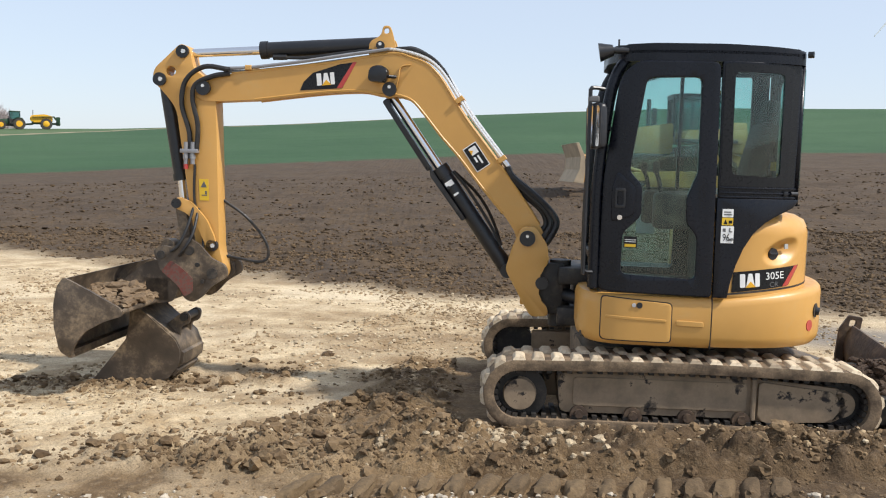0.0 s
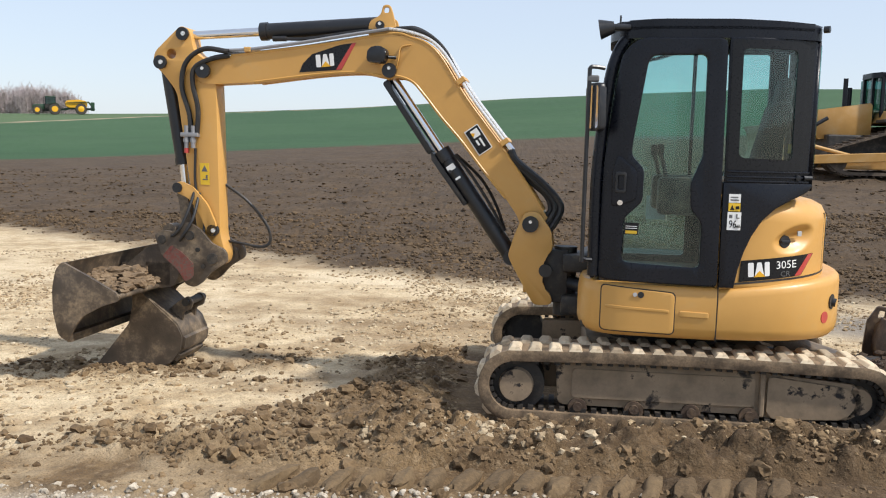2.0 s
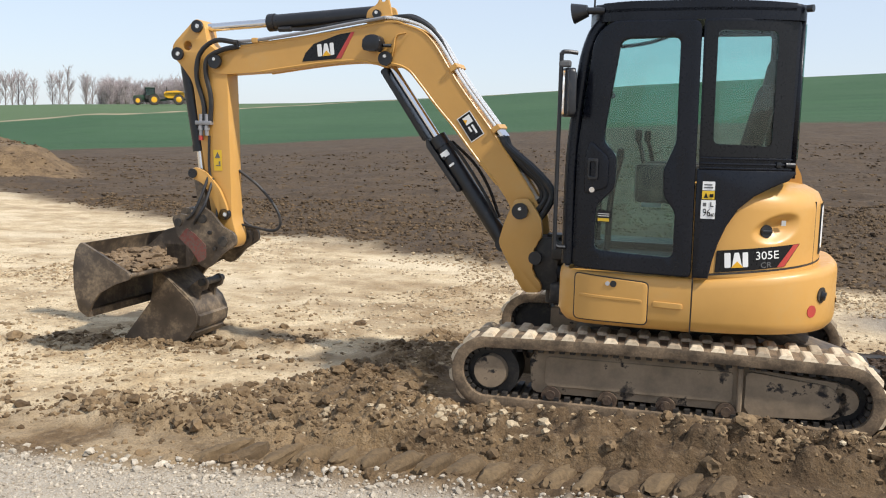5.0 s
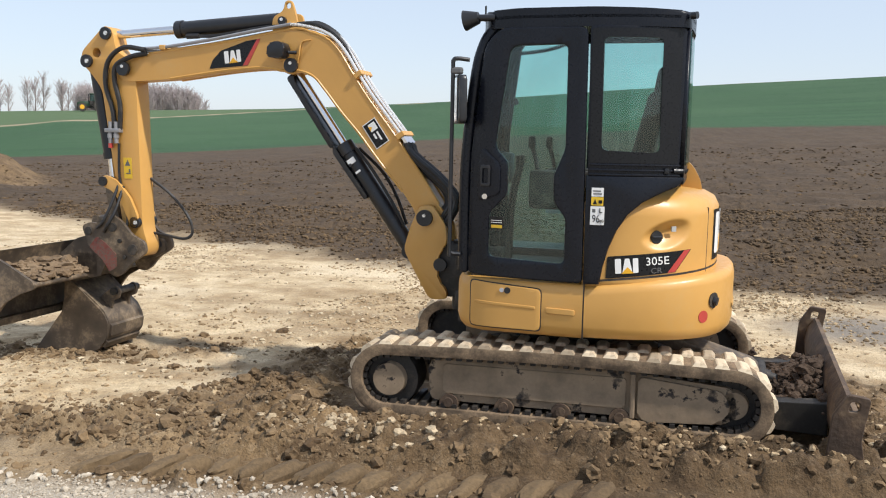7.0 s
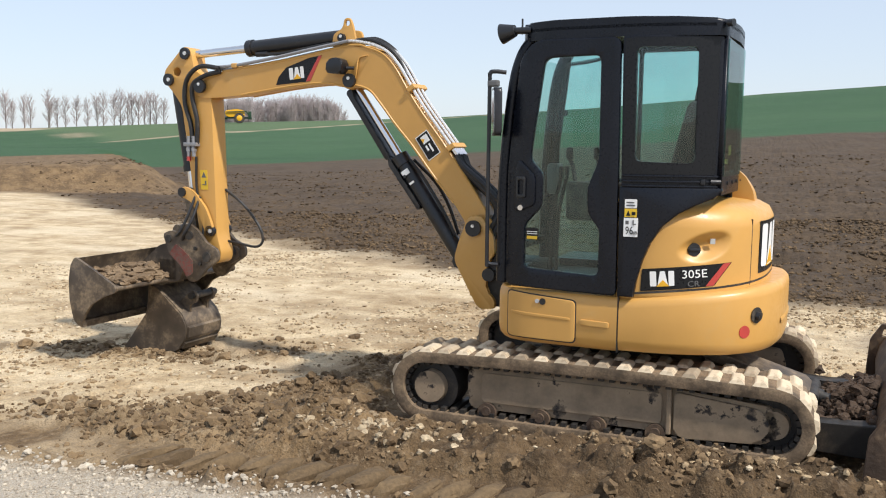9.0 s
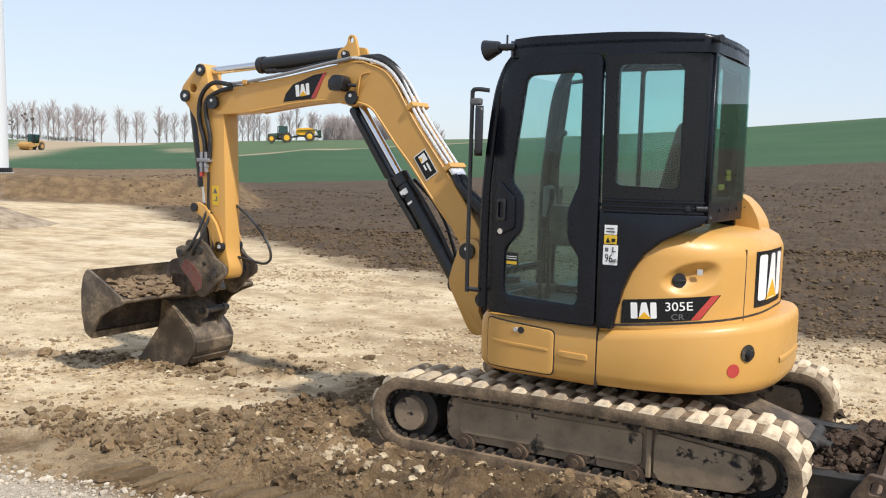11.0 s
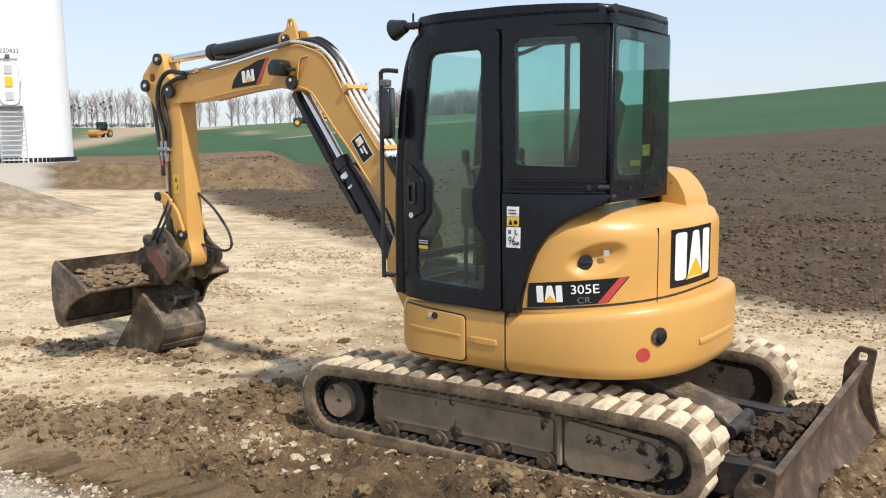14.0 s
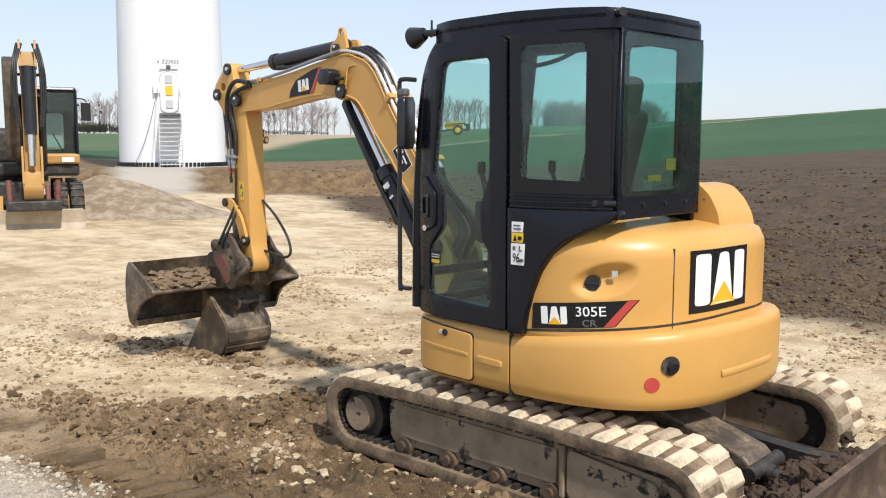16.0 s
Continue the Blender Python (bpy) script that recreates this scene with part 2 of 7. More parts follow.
def zones(x, y):
    """Weights of gravel road, mud, packed limestone, topsoil, crop; and the field track."""
    w = 0.35 * (fbm(x, y, 1.2, 11, 4) - 0.5) * 2
    road = 1 - step(4.12, 4.30, y - 0.06 * (x - 0.5) + 0.35 * w)
    r = np.hypot(x - 2, y - 1)
    az = np.degrees(np.arctan2(-(x - 2), y - 1))
    edge = np.interp(x, [-40, -10.3, -1.9, 1.1, 3.9, 12, 60], [36, 17.0, 12.0, 11.3, 10.9, 10.4, 14])
    soil = step(-0.7, 0.6, y - edge + 1.6 * w)
    green = step(59, 62.5, r + 3 * w)
    # churned mud round the machine, ragged towards the packed limestone
    mud_edge = np.interp(x, [-8, -3.5, -1.6, -0.9, -0.2, 0.6, 2.0, 3.3, 6], [4.4, 4.55, 4.95, 5.8, 7.1, 7.6, 7.9, 7.0, 5.6])
    mud = 1 - step(-0.35, 0.45, y - mud_edge + 2.0 * w)
    # brown streak running left past the buckets, mixed in as mud
    streak = np.exp(-((y - 6.38 - 0.16 * (x + 2.6) + 0.25 * w) / 0.17) ** 2) * step(-4.6, -3.6, x) * (1 - step(-1.9, -1.2, x))
    mud = mud * (1 - 0.38 * (1 - step(-1.7, 0.1, x + w)) * step(0.36, 0.6, fbm(x, y, 0.4, 17, 3)))
    mud = np.maximum(mud, 0.8 * streak)
    # trampled brown earth between buckets and machine, spread wider to mask the boom's shadow
    worn = np.exp(-((y - 6.75 - 0.10 * (x + 1.4)) / 0.42) ** 2) * step(-2.9, -1.7, x) * (1 - step(0.4, 1.0, x)) * step(0.36, 0.56, fbm(x, y, 0.45, 15, 4))
    mud = np.maximum(mud, 0.75 * worn)
    pad = step(-0.9, 0.4, pad_depth(x, y) + 1.5 * w) * (1 - green)
    mud = np.maximum(mud, pad)
    ang = np.degrees(np.arctan2(-(x - 4.2), y - 2.0))
    rampw = step(55.0, 55.8, ang + w) * (1 - step(59.6, 60.8, ang + w)) * step(28.6, 29.6, r + w) * (1 - step(44, 48, r))
    return road, mud, soil, green, rampw


def lumpy(x, y, cell, seed, fill=0.62):
    """Rounded lumps of uneven size strewn on a jittered lattice, 0 to 1."""
    rs = np.random.RandomState(seed)
    jx, jy, jr = rs.rand(128, 128), rs.rand(128, 128), rs.rand(128, 128)
    x = x + 0.35 * cell * (vnoise(x, y, cell * 0.45, seed + 1) - 0.5)
    y = y + 0.35 * cell * (vnoise(x, y, cell * 0.45, seed + 2) - 0.5)
    gx, gy = x / cell, y / cell
    ix, iy = np.floor(gx).astype(int), np.floor(gy).astype(int)
    best = np.zeros_like(gx)
    for a in (-1, 0, 1):
        for b in (-1, 0, 1):
            p, q = (ix + a) % 128, (iy + b) % 128
            d2 = (gx - ix - a - jx[p, q]) ** 2 + (gy - iy - b - jy[p, q]) ** 2
            r2 = (0.25 + 0.5 * jr[q, p]) ** 2
            h = np.sqrt(np.clip(1 - d2 / r2, 0, 1)) * np.sqrt(r2) * (jr[p, q] < fill)
            best = np.maximum(best, h)
    return best


def relief(x, y):
    road, mud, soil, green, rampw = zones(x, y)
    r = np.hypot(x - 2, y - 1)
    lumps = fbm(x, y, 0.34, 21, 4, 0.55)
    clods = np.clip(fbm(x, y, 0.16, 31, 3, 0.6) - 0.45, 0, 1)
    fine = fbm(x, y, 0.09, 41, 2) - 0.5
    near_band = np.exp(-((y - 5.0) / 0.38) ** 2)
    billow = 1 - np.abs(2 * fbm(x, y, 0.15, 35, 3, 0.6) - 1)
    patch = step(0.40, 0.62, fbm(x, y, 0.55, 36, 3))
    zm = 0.09 * (lumps - 0.45) + (0.25 + near_band) * patch * (0.15 * clods + 0.10 * (0.85 - billow)) + 0.04 * fine
    near = (np.abs(x) < 9) & (y > 3) & (y < 11)
    clod = np.zeros_like(zm)
    if near.any():
        xs, ys = x[near], y[near]
        clod[near] = 0.105 * lumpy(xs, ys, 0.15, 301) * step(0.40, 0.60, fbm(xs, ys, 0.6, 37, 3)) + 0.062 * lumpy(xs, ys, 0.075, 311) * step(0.34, 0.52, fbm(xs, ys, 0.35, 38, 3))
    zm = zm + (0.75 + 0.65 * near_band) * clod
    # the strip beside the track is heaped, the track itself lies flat in its rut
    heap = 0.09 * near_band * step(-1.6, 0.2, x)
    under = step(-0.15, 0.1, x - 0.1) * (1 - step(2.9, 3.2, x)) * step(5.42, 5.56, y) * (1 - step(7.5, 7.8, y))
    zm = (zm + heap) * (1 - under) - 0.012 * under
    # tread prints in the strip next to the road
    strip = step(4.28, 4.36, y - 0.05 * x) * (1 - step(4.66, 4.76, y - 0.05 * x)) * step(-2.4, -1.8, x) * (1 - step(3.4, 3.8, x))
    zm = zm * (1 - 0.85 * strip) + strip * (0.012 * fine - 0.012)
    zs = 0.28 * clod * step(0.42, 0.62, fbm(x, y, 1.3, 87, 4)) + 0.018 * (fbm(x, y, 0.5, 51, 3) - 0.5) + 0.012 * fine
    zr = 0.012 * fine
    zt = (0.23 * (fbm(x, y, 0.8, 61, 5, 0.62) - 0.45) + 0.05 * fine) * step(8, 13, r) + 0.045 * np.sin((y - 0.12 * x) * 6.283 / 1.15 + 7 * fbm(x, y, 3.0, 65, 3)) * step(10, 14, r) * (1 - step(40, 55, r))
    other = zs * (1 - soil) + zt * soil * (1 - green)
    zm = np.where(r > 14, 0.14 * (lumps - 0.5), zm)
    z = other * (1 - mud) + zm * mud
    z = z * (1 - road) + (zr - 0.012) * road
    return np.where(r > 130, 0, z)


def axis(lo, a, b, hi, fine, grow):
    mid = list(np.arange(a, b + fine, fine))
    up, s = [mid[-1]], fine
    while up[-1] < hi:
        s *= grow
        up.append(up[-1] + s)
    dn, s = [mid[0]], fine
    while dn[-1] > lo:
        s *= grow
        dn.append(dn[-1] - s)
    return np.array(dn[:0:-1] + mid + up[1:])


GX = axis(-1500, -4.4, 4.4, 1500, 0.021, 1.034)
GY = axis(-600, 3.95, 8.0, 1800, 0.021, 1.027)
XX, YY = np.meshgrid(GX, GY)
ZZ = hill(XX, YY) + relief(XX, YY)
nx, ny = len(GX), len(GY)
me = bpy.data.meshes.new("ground")
co = np.stack([XX, YY, ZZ], -1).reshape(-1, 3)
i0 = (np.arange(ny - 1)[:, None] * nx + np.arange(nx - 1)[None, :]).ravel()
quads = np.stack([i0, i0 + 1, i0 + nx + 1, i0 + nx], -1)
me.from_pydata(co, [], quads.tolist())
zon = zones(XX.ravel(), YY.ravel())
for label, weight in zip(("road", "mud", "soil", "crop", "ramp"), zon):
    at = me.attributes.new(label, 'FLOAT', 'POINT')
    at.data.foreach_set("value", np.asarray(weight, dtype=np.float32))
# the pale field track that winds along the ridge
rr_, aa_ = np.hypot(XX - 2, YY - 1).ravel(), np.degrees(np.arctan2(-(XX - 2), YY - 1)).ravel()
# smooth grey oval patch on the packed ground right of the blade
drab = np.exp(-(((XX - 4.3) / 0.95) ** 2 + ((YY - 9.2) / 0.75) ** 2) ** 2).ravel()
wet = (step(0.3, 1.3, XX + 0.5 * (fbm(XX, YY, 0.6, 19, 3) - 0.5)) * (1 - step(5.5, 6.0, YY))).ravel()
tro = (np.exp(-((XX + 0.1) / 2.3) ** 4 - ((YY - 8.4) / 1.7) ** 4) * step(0.40, 0.58, fbm(XX, YY, 0.7, 23, 5))).ravel()
at = me.attributes.new("trodden", 'FLOAT', 'POINT')
at.data.foreach_set("value", tro.astype(np.float32))
at = me.attributes.new("wet", 'FLOAT', 'POINT')
at.data.foreach_set("value", wet.astype(np.float32))
at = me.attributes.new("drab", 'FLOAT', 'POINT')
at.data.foreach_set("value", drab.astype(np.float32))
line = np.interp(aa_, [-10, 5, 18, 25, 32, 40, 46, 49.5, 52, 56, 75], [178, 176, 168, 146, 128, 134, 255, 195, 165, 120, 110])
wid = np.interp(aa_, [0, 30, 41, 45, 50, 56], [1.4, 1.4, 1.6, 9.0, 9.0, 7.0])
trackw = 1 - step(0.6, 1.2, np.abs(rr_ - line) / wid)
low = np.interp(aa_, [43, 44, 45, 47.2, 48.6, 50, 51.2, 52, 53, 56], [221, 217, 222, 218, 196, 151, 125, 98, 84, 70])
top = np.interp(aa_, [43, 43.5, 44.2, 49.8, 50.6, 51.3, 52, 53, 56], [222, 226, 330, 330, 250, 192, 172, 150, 120])
trackw = np.maximum(trackw * (1 - step(43, 44, aa_)), step(-2, 4, rr_ - low) * (1 - step(-2, 4, rr_ - top)) * step(43, 43.4, aa_) * (1 - step(55, 57, aa_)))
at = me.attributes.new("lane", 'FLOAT', 'POINT')
at.data.foreach_set("value", trackw.astype(np.float32))
# the second, paler field lies beyond the track
at = me.attributes.new("far_crop", 'FLOAT', 'POINT')
at.data.foreach_set("value", (step(0, 3, rr_ - line) * step(14, 20, aa_)).astype(np.float32))
me.polygons.foreach_set("use_smooth", np.ones(len(me.polygons), dtype=bool))
ground = tagged(new("ground", me), "churned brown earth, pale packed limestone and green crop fields", "ground", kind="structure")

gm, n, l, p = mat("earth")


def attr(name):
    a = n.new("ShaderNodeAttribute")
    a.attribute_name = name
    return a.outputs["Fac"]


big = tex(n, l, 0.35, 6, 0.6)
mid = tex(n, l, 2.6, 6, 0.65)
fin = tex(n, l, 24, 5, 0.7)
grit = tex(n, l, 95, 2, 0.6)
vor = tex(n, l, 34, kind="ShaderNodeTexVoronoi")
c_sand = mix(n, l, ramp(n, l, mid.outputs["Fac"], [(0.36, 0.0), (0.62, 1.0)]).outputs[0], (0.40, 0.285, 0.155), (0.70, 0.565, 0.365))
c_sand = mix(n, l, ramp(n, l, fin.outputs["Fac"], [(0.50, 0.0), (0.70, 0.60)]).outputs[0], c_sand, (0.235, 0.165, 0.092))
c_mud = mix(n, l, ramp(n, l, mid.outputs["Fac"], [(0.40, 0.0), (0.66, 1.0)]).outputs[0], (0.094, 0.056, 0.024), (0.230, 0.148, 0.070))
c_mud = mix(n, l, ramp(n, l, fin.outputs["Fac"], [(0.50, 0.0), (0.68, 0.8)]).outputs[0], c_mud, (0.30, 0.215, 0.125))
c_mud = mix(n, l, ramp(n, l, grit.outputs["Fac"], [(0.36, 0.6), (0.5, 0.0)]).outputs[0], c_mud, (0.085, 0.055, 0.028))
c_soil = mix(n, l, ramp(n, l, mid.outputs["Fac"], [(0.36, 0.0), (0.64, 1.0)]).outputs[0], (0.068, 0.041, 0.019), (0.148, 0.094, 0.046))
c_soil = mix(n, l, ramp(n, l, fin.outputs["Fac"], [(0.52, 0.0), (0.70, 0.6)]).outputs[0], c_soil, (0.20, 0.138, 0.086))
c_soil = mix(n, l, ramp(n, l, big.outputs["Fac"], [(0.5, 0.0), (0.72, 0.45)]).outputs[0], c_soil, (0.20, 0.135, 0.085))
c_road = mix(n, l, ramp(n, l, vor.outputs["Distance"], [(0.15, 1.0), (0.6, 0.0)]).outputs[0], (0.34, 0.285, 0.21), (0.54, 0.475, 0.37))
c_road = mix(n, l, ramp(n, l, grit.outputs["Fac"], [(0.4, 0.0), (0.7, 0.5)]).outputs[0], c_road, (0.60, 0.56, 0.50))
row = tex(n, l, 1.0, 3, 0.5, stretch=(0.02, 0.6, 0.3))
c_crop = mix(n, l, ramp(n, l, row.outputs["Fac"], [(0.35, 0.0), (0.65, 1.0)]).outputs[0], (0.018, 0.060, 0.018), (0.028, 0.082, 0.025))
wide = tex(n, l, 0.03, 4, 0.6)
c_crop = mix(n, l, ramp(n, l, wide.outputs["Fac"], [(0.45, 0.0), (0.7, 0.6)]).outputs[0], c_crop, (0.050, 0.105, 0.040))
c_crop = mix(n, l, attr("far_crop"), c_crop, mix(n, l, wide.outputs["Fac"], (0.040, 0.085, 0.030), (0.105, 0.150, 0.060)))
band = tex(n, l, 1.1, 6, 0.68, stretch=(0.45, 1.0, 1.0))
c_sand = mix(n, l, ramp(n, l, band.outputs["Fac"], [(0.50, 0.0), (0.68, 0.70)]).outputs[0], c_sand, (0.265, 0.182, 0.098))
pale = tex(n, l, 0.6, 6, 0.66, stretch=(0.7, 1.0, 1.0))
c_sand = mix(n, l, ramp(n, l, pale.outputs["Fac"], [(0.50, 0.0), (0.62, 0.7)]).outputs[0], c_sand, (0.74, 0.62, 0.43))
c_sand = mix(n, l, ramp(n, l, grit.outputs["Fac"], [(0.36, 0.55), (0.52, 0.0)]).outputs[0], c_sand, (0.27, 0.195, 0.115))
c_soil = mix(n, l, ramp(n, l, band.outputs["Fac"], [(0.42, 0.0), (0.60, 0.7)]).outputs[0], c_soil, (0.205, 0.132, 0.066))
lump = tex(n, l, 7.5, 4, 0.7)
# hollows and gaps between the clods carry their shade in the soil colour
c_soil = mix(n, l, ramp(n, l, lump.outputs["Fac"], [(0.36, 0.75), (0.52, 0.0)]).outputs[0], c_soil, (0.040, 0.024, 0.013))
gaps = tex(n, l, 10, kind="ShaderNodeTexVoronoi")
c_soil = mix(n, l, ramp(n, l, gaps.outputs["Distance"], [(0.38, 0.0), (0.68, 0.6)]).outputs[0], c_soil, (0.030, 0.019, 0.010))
c_sand = mix(n, l, attr("trodden"), c_sand, mix(n, l, 1.0, c_sand, (0.66, 0.61, 0.55), 'MULTIPLY'))
c_mud = mix(n, l, attr("wet"), c_mud, mix(n, l, 1.0, c_mud, (0.52, 0.50, 0.48), 'MULTIPLY'))
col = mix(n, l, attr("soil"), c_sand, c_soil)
col = mix(n, l, attr("drab"), col, (0.215, 0.185, 0.150))
col = mix(n, l, attr("mud"), col, c_mud)
col = mix(n, l, attr("ramp"), col, (0.40, 0.36, 0.30))
col = mix(n, l, attr("crop"), col, c_crop)
col = mix(n, l, attr("lane"), col, (0.36, 0.28, 0.18))
col = mix(n, l, attr("road"), col, c_road)
l.new(col, p.inputs["Base Color"])
p.inputs["Roughness"].default_value = 0.95


def scaled(source, k, plus=None):
    q = n.new("ShaderNodeMath")
    q.operation = 'MULTIPLY_ADD'
    l.new(source, q.inputs[0])
    q.inputs[1].default_value = k
    q.inputs[2].default_value = 0.0
    if plus is not None:
        l.new(plus, q.inputs[2])
    return q.outputs[0]


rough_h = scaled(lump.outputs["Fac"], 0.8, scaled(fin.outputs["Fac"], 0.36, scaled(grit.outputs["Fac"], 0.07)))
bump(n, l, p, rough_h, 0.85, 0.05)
me.materials.append(gm)


# ---- mesh helpers ----
def part(name, bm, material, parent, label="", m=None, smooth=False):
    me = bpy.data.meshes.new(name)
    bmesh.ops.recalc_face_normals(bm, faces=bm.faces)
    bm.to_mesh(me)
    bm.free()
    for k in (material if isinstance(material, (list, tuple)) else [material]):
        me.materials.append(k)
    if smooth:
        me.polygons.foreach_set("use_smooth", [True] * len(me.polygons))
        me.set_sharp_from_angle(angle=radians(38))
    ob = new(name, me)
    if parent is not None:
        ob.parent = parent
    if m is not None:
        ob.matrix_basis = m
    if label:
        ob["label"] = label
    return ob


def root(name, m, label, category, group=""):
    ob = new(name)
    ob.matrix_basis = m
    return tagged(ob, label, category, group)


def BM():
    return bmesh.new()


def box(bm, x0, x1, y0, y1, z0, z1, bev=0.0, m=None, seg=2):
    r = bmesh.ops.create_cube(bm, size=1.0)
    vs = r["verts"]
    for v in vs:
        v.co = Vector((x0 + (v.co.x + .5) * (x1 - x0), y0 + (v.co.y + .5) * (y1 - y0), z0 + (v.co.z + .5) * (z1 - z0)))
        if m is not None:
            v.co = m @ v.co
    if bev:
        es = list({e for v in vs for e in v.link_edges})
        bmesh.ops.bevel(bm, geom=es, offset=bev, segments=seg, affect='EDGES', profile=0.5)
    return bm


def prism(bm, poly, y0, y1, bev=0.0, seg=2, plane="xz", m=None):
    """A closed outline extruded along its third axis."""
    def at(p, w):
        q = {"xz": (p[0], w, p[1]), "xy": (p[0], p[1], w), "yz": (w, p[0], p[1])}[plane]
        return m @ Vector(q) if m is not None else Vector(q)
    a = [bm.verts.new(at(p, y0)) for p in poly]
    b = [bm.verts.new(at(p, y1)) for p in poly]
    fs = [bm.faces.new(a), bm.faces.new(b[::-1])]
    k = len(poly)
    for i in range(k):
        fs.append(bm.faces.new((a[i], b[i], b[(i + 1) % k], a[(i + 1) % k])))
    if bev:
        es = list({e for f in fs[:2] for e in f.edges})
        bmesh.ops.bevel(bm, geom=es, offset=bev, segments=seg, affect='EDGES', profile=0.5)
    return bm


def ringed(bm, outer, inner, y0, y1, plane="xz"):
    """A frame: an outline with a hole of the same number of points."""
    def at(p, w):
        return {"xz": (p[0], w, p[1]), "xy": (p[0], p[1], w), "yz": (w, p[0], p[1])}[plane]
    k = len(outer)
    rows = [[bm.verts.new(at(p, w)) for p in q] for q, w in ((outer, y0), (inner, y0), (inner, y1), (outer, y1))]
    for j in range(4):
        a, b = rows[j], rows[(j + 1) % 4]
        for i in range(k):
            bm.faces.new((a[i], a[(i + 1) % k], b[(i + 1) % k], b[i]))
    return bm


def cyl(bm, p0, p1, r0, r1=None, seg=20, caps=True):
    p0, p1 = Vector(p0), Vector(p1)
    d = p1 - p0
    m = Matrix.Translation((p0 + p1) / 2) @ d.to_track_quat('Z', 'Y').to_matrix().to_4x4()
    bmesh.ops.create_cone(bm, cap_ends=caps, segments=seg, radius1=r0, radius2=r0 if r1 is None else r1, depth=d.length, matrix=m)
    return bm


def tube(bm, pts, rad, seg=8):
    """A round tube along a smooth line through the points."""
    pts = [Vector(p) for p in pts]
    if len(pts) > 2:
        fine = []
        ext = [pts[0] * 2 - pts[1]] + pts + [pts[-1] * 2 - pts[-2]]
        for i in range(1, len(ext) - 2):
            a, b, c, d = ext[i - 1:i + 3]
            for s in range(6):
                t = s / 6
                fine.append(0.5 * ((2 * b) + (c - a) * t + (2 * a - 5 * b + 4 * c - d) * t * t + (3 * b - a - 3 * c + d) * t ** 3))
        pts = fine + [pts[-1]]
    rings, side = [], None
    for i, q in enumerate(pts):
        d = (pts[min(i + 1, len(pts) - 1)] - pts[max(i - 1, 0)]).normalized()
        if side is None:
            side = d.orthogonal().normalized()
        side = (side - d * side.dot(d)).normalized()
        up = d.cross(side)
        rings.append([bm.verts.new(q + rad * (math.cos(k * 2 * math.pi / seg) * side + math.sin(k * 2 * math.pi / seg) * up)) for k in range(seg)])
    for a, b in zip(rings, rings[1:]):
        for k in range(seg):
            bm.faces.new((a[k], a[(k + 1) % seg], b[(k + 1) % seg], b[k]))
    bm.faces.new(rings[0][::-1])
    bm.faces.new(rings[-1])
    return bm


def rounded(pts, rad, seg=4):
    """Rounds the corners of a 2D outline; rad may be a list."""
    out = []
    k = len(pts)
    for i, q in enumerate(pts):
        r = rad[i] if isinstance(rad, (list, tuple)) else rad
        q = Vector(q)
        a, b = Vector(pts[i - 1]) - q, Vector(pts[(i + 1) % k]) - q
        r = min(r, a.length * 0.45, b.length * 0.45)
        if r <= 0.0005:
            out.append((q.x, q.y))
            continue
        s, e = q + a.normalized() * r, q + b.normalized() * r
        for j in range(seg + 1):
            t = j / seg
            v = s * (1 - t) ** 2 + q * 2 * t * (1 - t) + e * t * t
            out.append((v.x, v.y))
    return out


def flat_text(words, size, material, parent, m, name="lettering", label="", width=None):
    """Raised lettering in the built-in font, as a mesh."""
    cu = bpy.data.curves.new(name, 'FONT')
    cu.body = words
    cu.size = size
    cu.extrude = 0.0012
    cu.align_x, cu.align_y = 'CENTER', 'CENTER'
    cu.resolution_u = 3
    ob = bpy.data.objects.new(name, cu)
    scene.collection.objects.link(ob)
    dg = bpy.context.evaluated_depsgraph_get()
    me = bpy.data.meshes.new_from_object(ob.evaluated_get(dg))
    bpy.data.objects.remove(ob)
    if width:
        span = max(v.co.x for v in me.vertices) - min(v.co.x for v in me.vertices)
        for v in me.vertices:
            v.co.x *= width / span
    me.materials.clear()
    me.materials.append(material)
    o = new(name, me)
    o.parent = parent
    o.matrix_basis = m
    if label:
        o["label"] = label
    return o


# ---- the small tracked excavator ----
def plate(polys, y0, y1, bev=0.0):
    """A flat plate with holes: outlines in x and z, thickness along y."""
    cu = bpy.data.curves.new("outline", 'CURVE')
    cu.dimensions, cu.fill_mode = '2D', 'BOTH'
    cu.extrude = abs(y1 - y0) / 2 - bev
    cu.bevel_depth, cu.bevel_resolution, cu.offset = bev, 1, -bev
    for poly in polys:
        sp = cu.splines.new('POLY')
        sp.points.add(len(poly) - 1)
        for q, k in zip(poly, sp.points):
            k.co = (q[0], q[1], 0, 1)
        sp.use_cyclic_u = True
    ob = bpy.data.objects.new("outline", cu)
    scene.collection.objects.link(ob)
    me = bpy.data.meshes.new_from_object(ob.evaluated_get(bpy.context.evaluated_depsgraph_get()))
    bpy.data.objects.remove(ob)
    bm = bmesh.new()
    bm.from_mesh(me)
    bmesh.ops.remove_doubles(bm, verts=bm.verts, dist=0.0003)
    ym = (y0 + y1) / 2
    for v in bm.verts:
        v.co = Vector((v.co.x, ym - v.co.z, v.co.y))
    return bm


def bend(bm, f, lo, hi, stepx=0.05):
    """Cuts a mesh across x and shifts it along y by f(x)."""
    x = lo + stepx
    while x < hi:
        bmesh.ops.bisect_plane(bm, geom=bm.verts[:] + bm.edges[:] + bm.faces[:], plane_co=(x, 0, 0), plane_no=(1, 0, 0))
        x += stepx
    for v in bm.verts:
        v.co.y += f(v.co.x)
    return bm


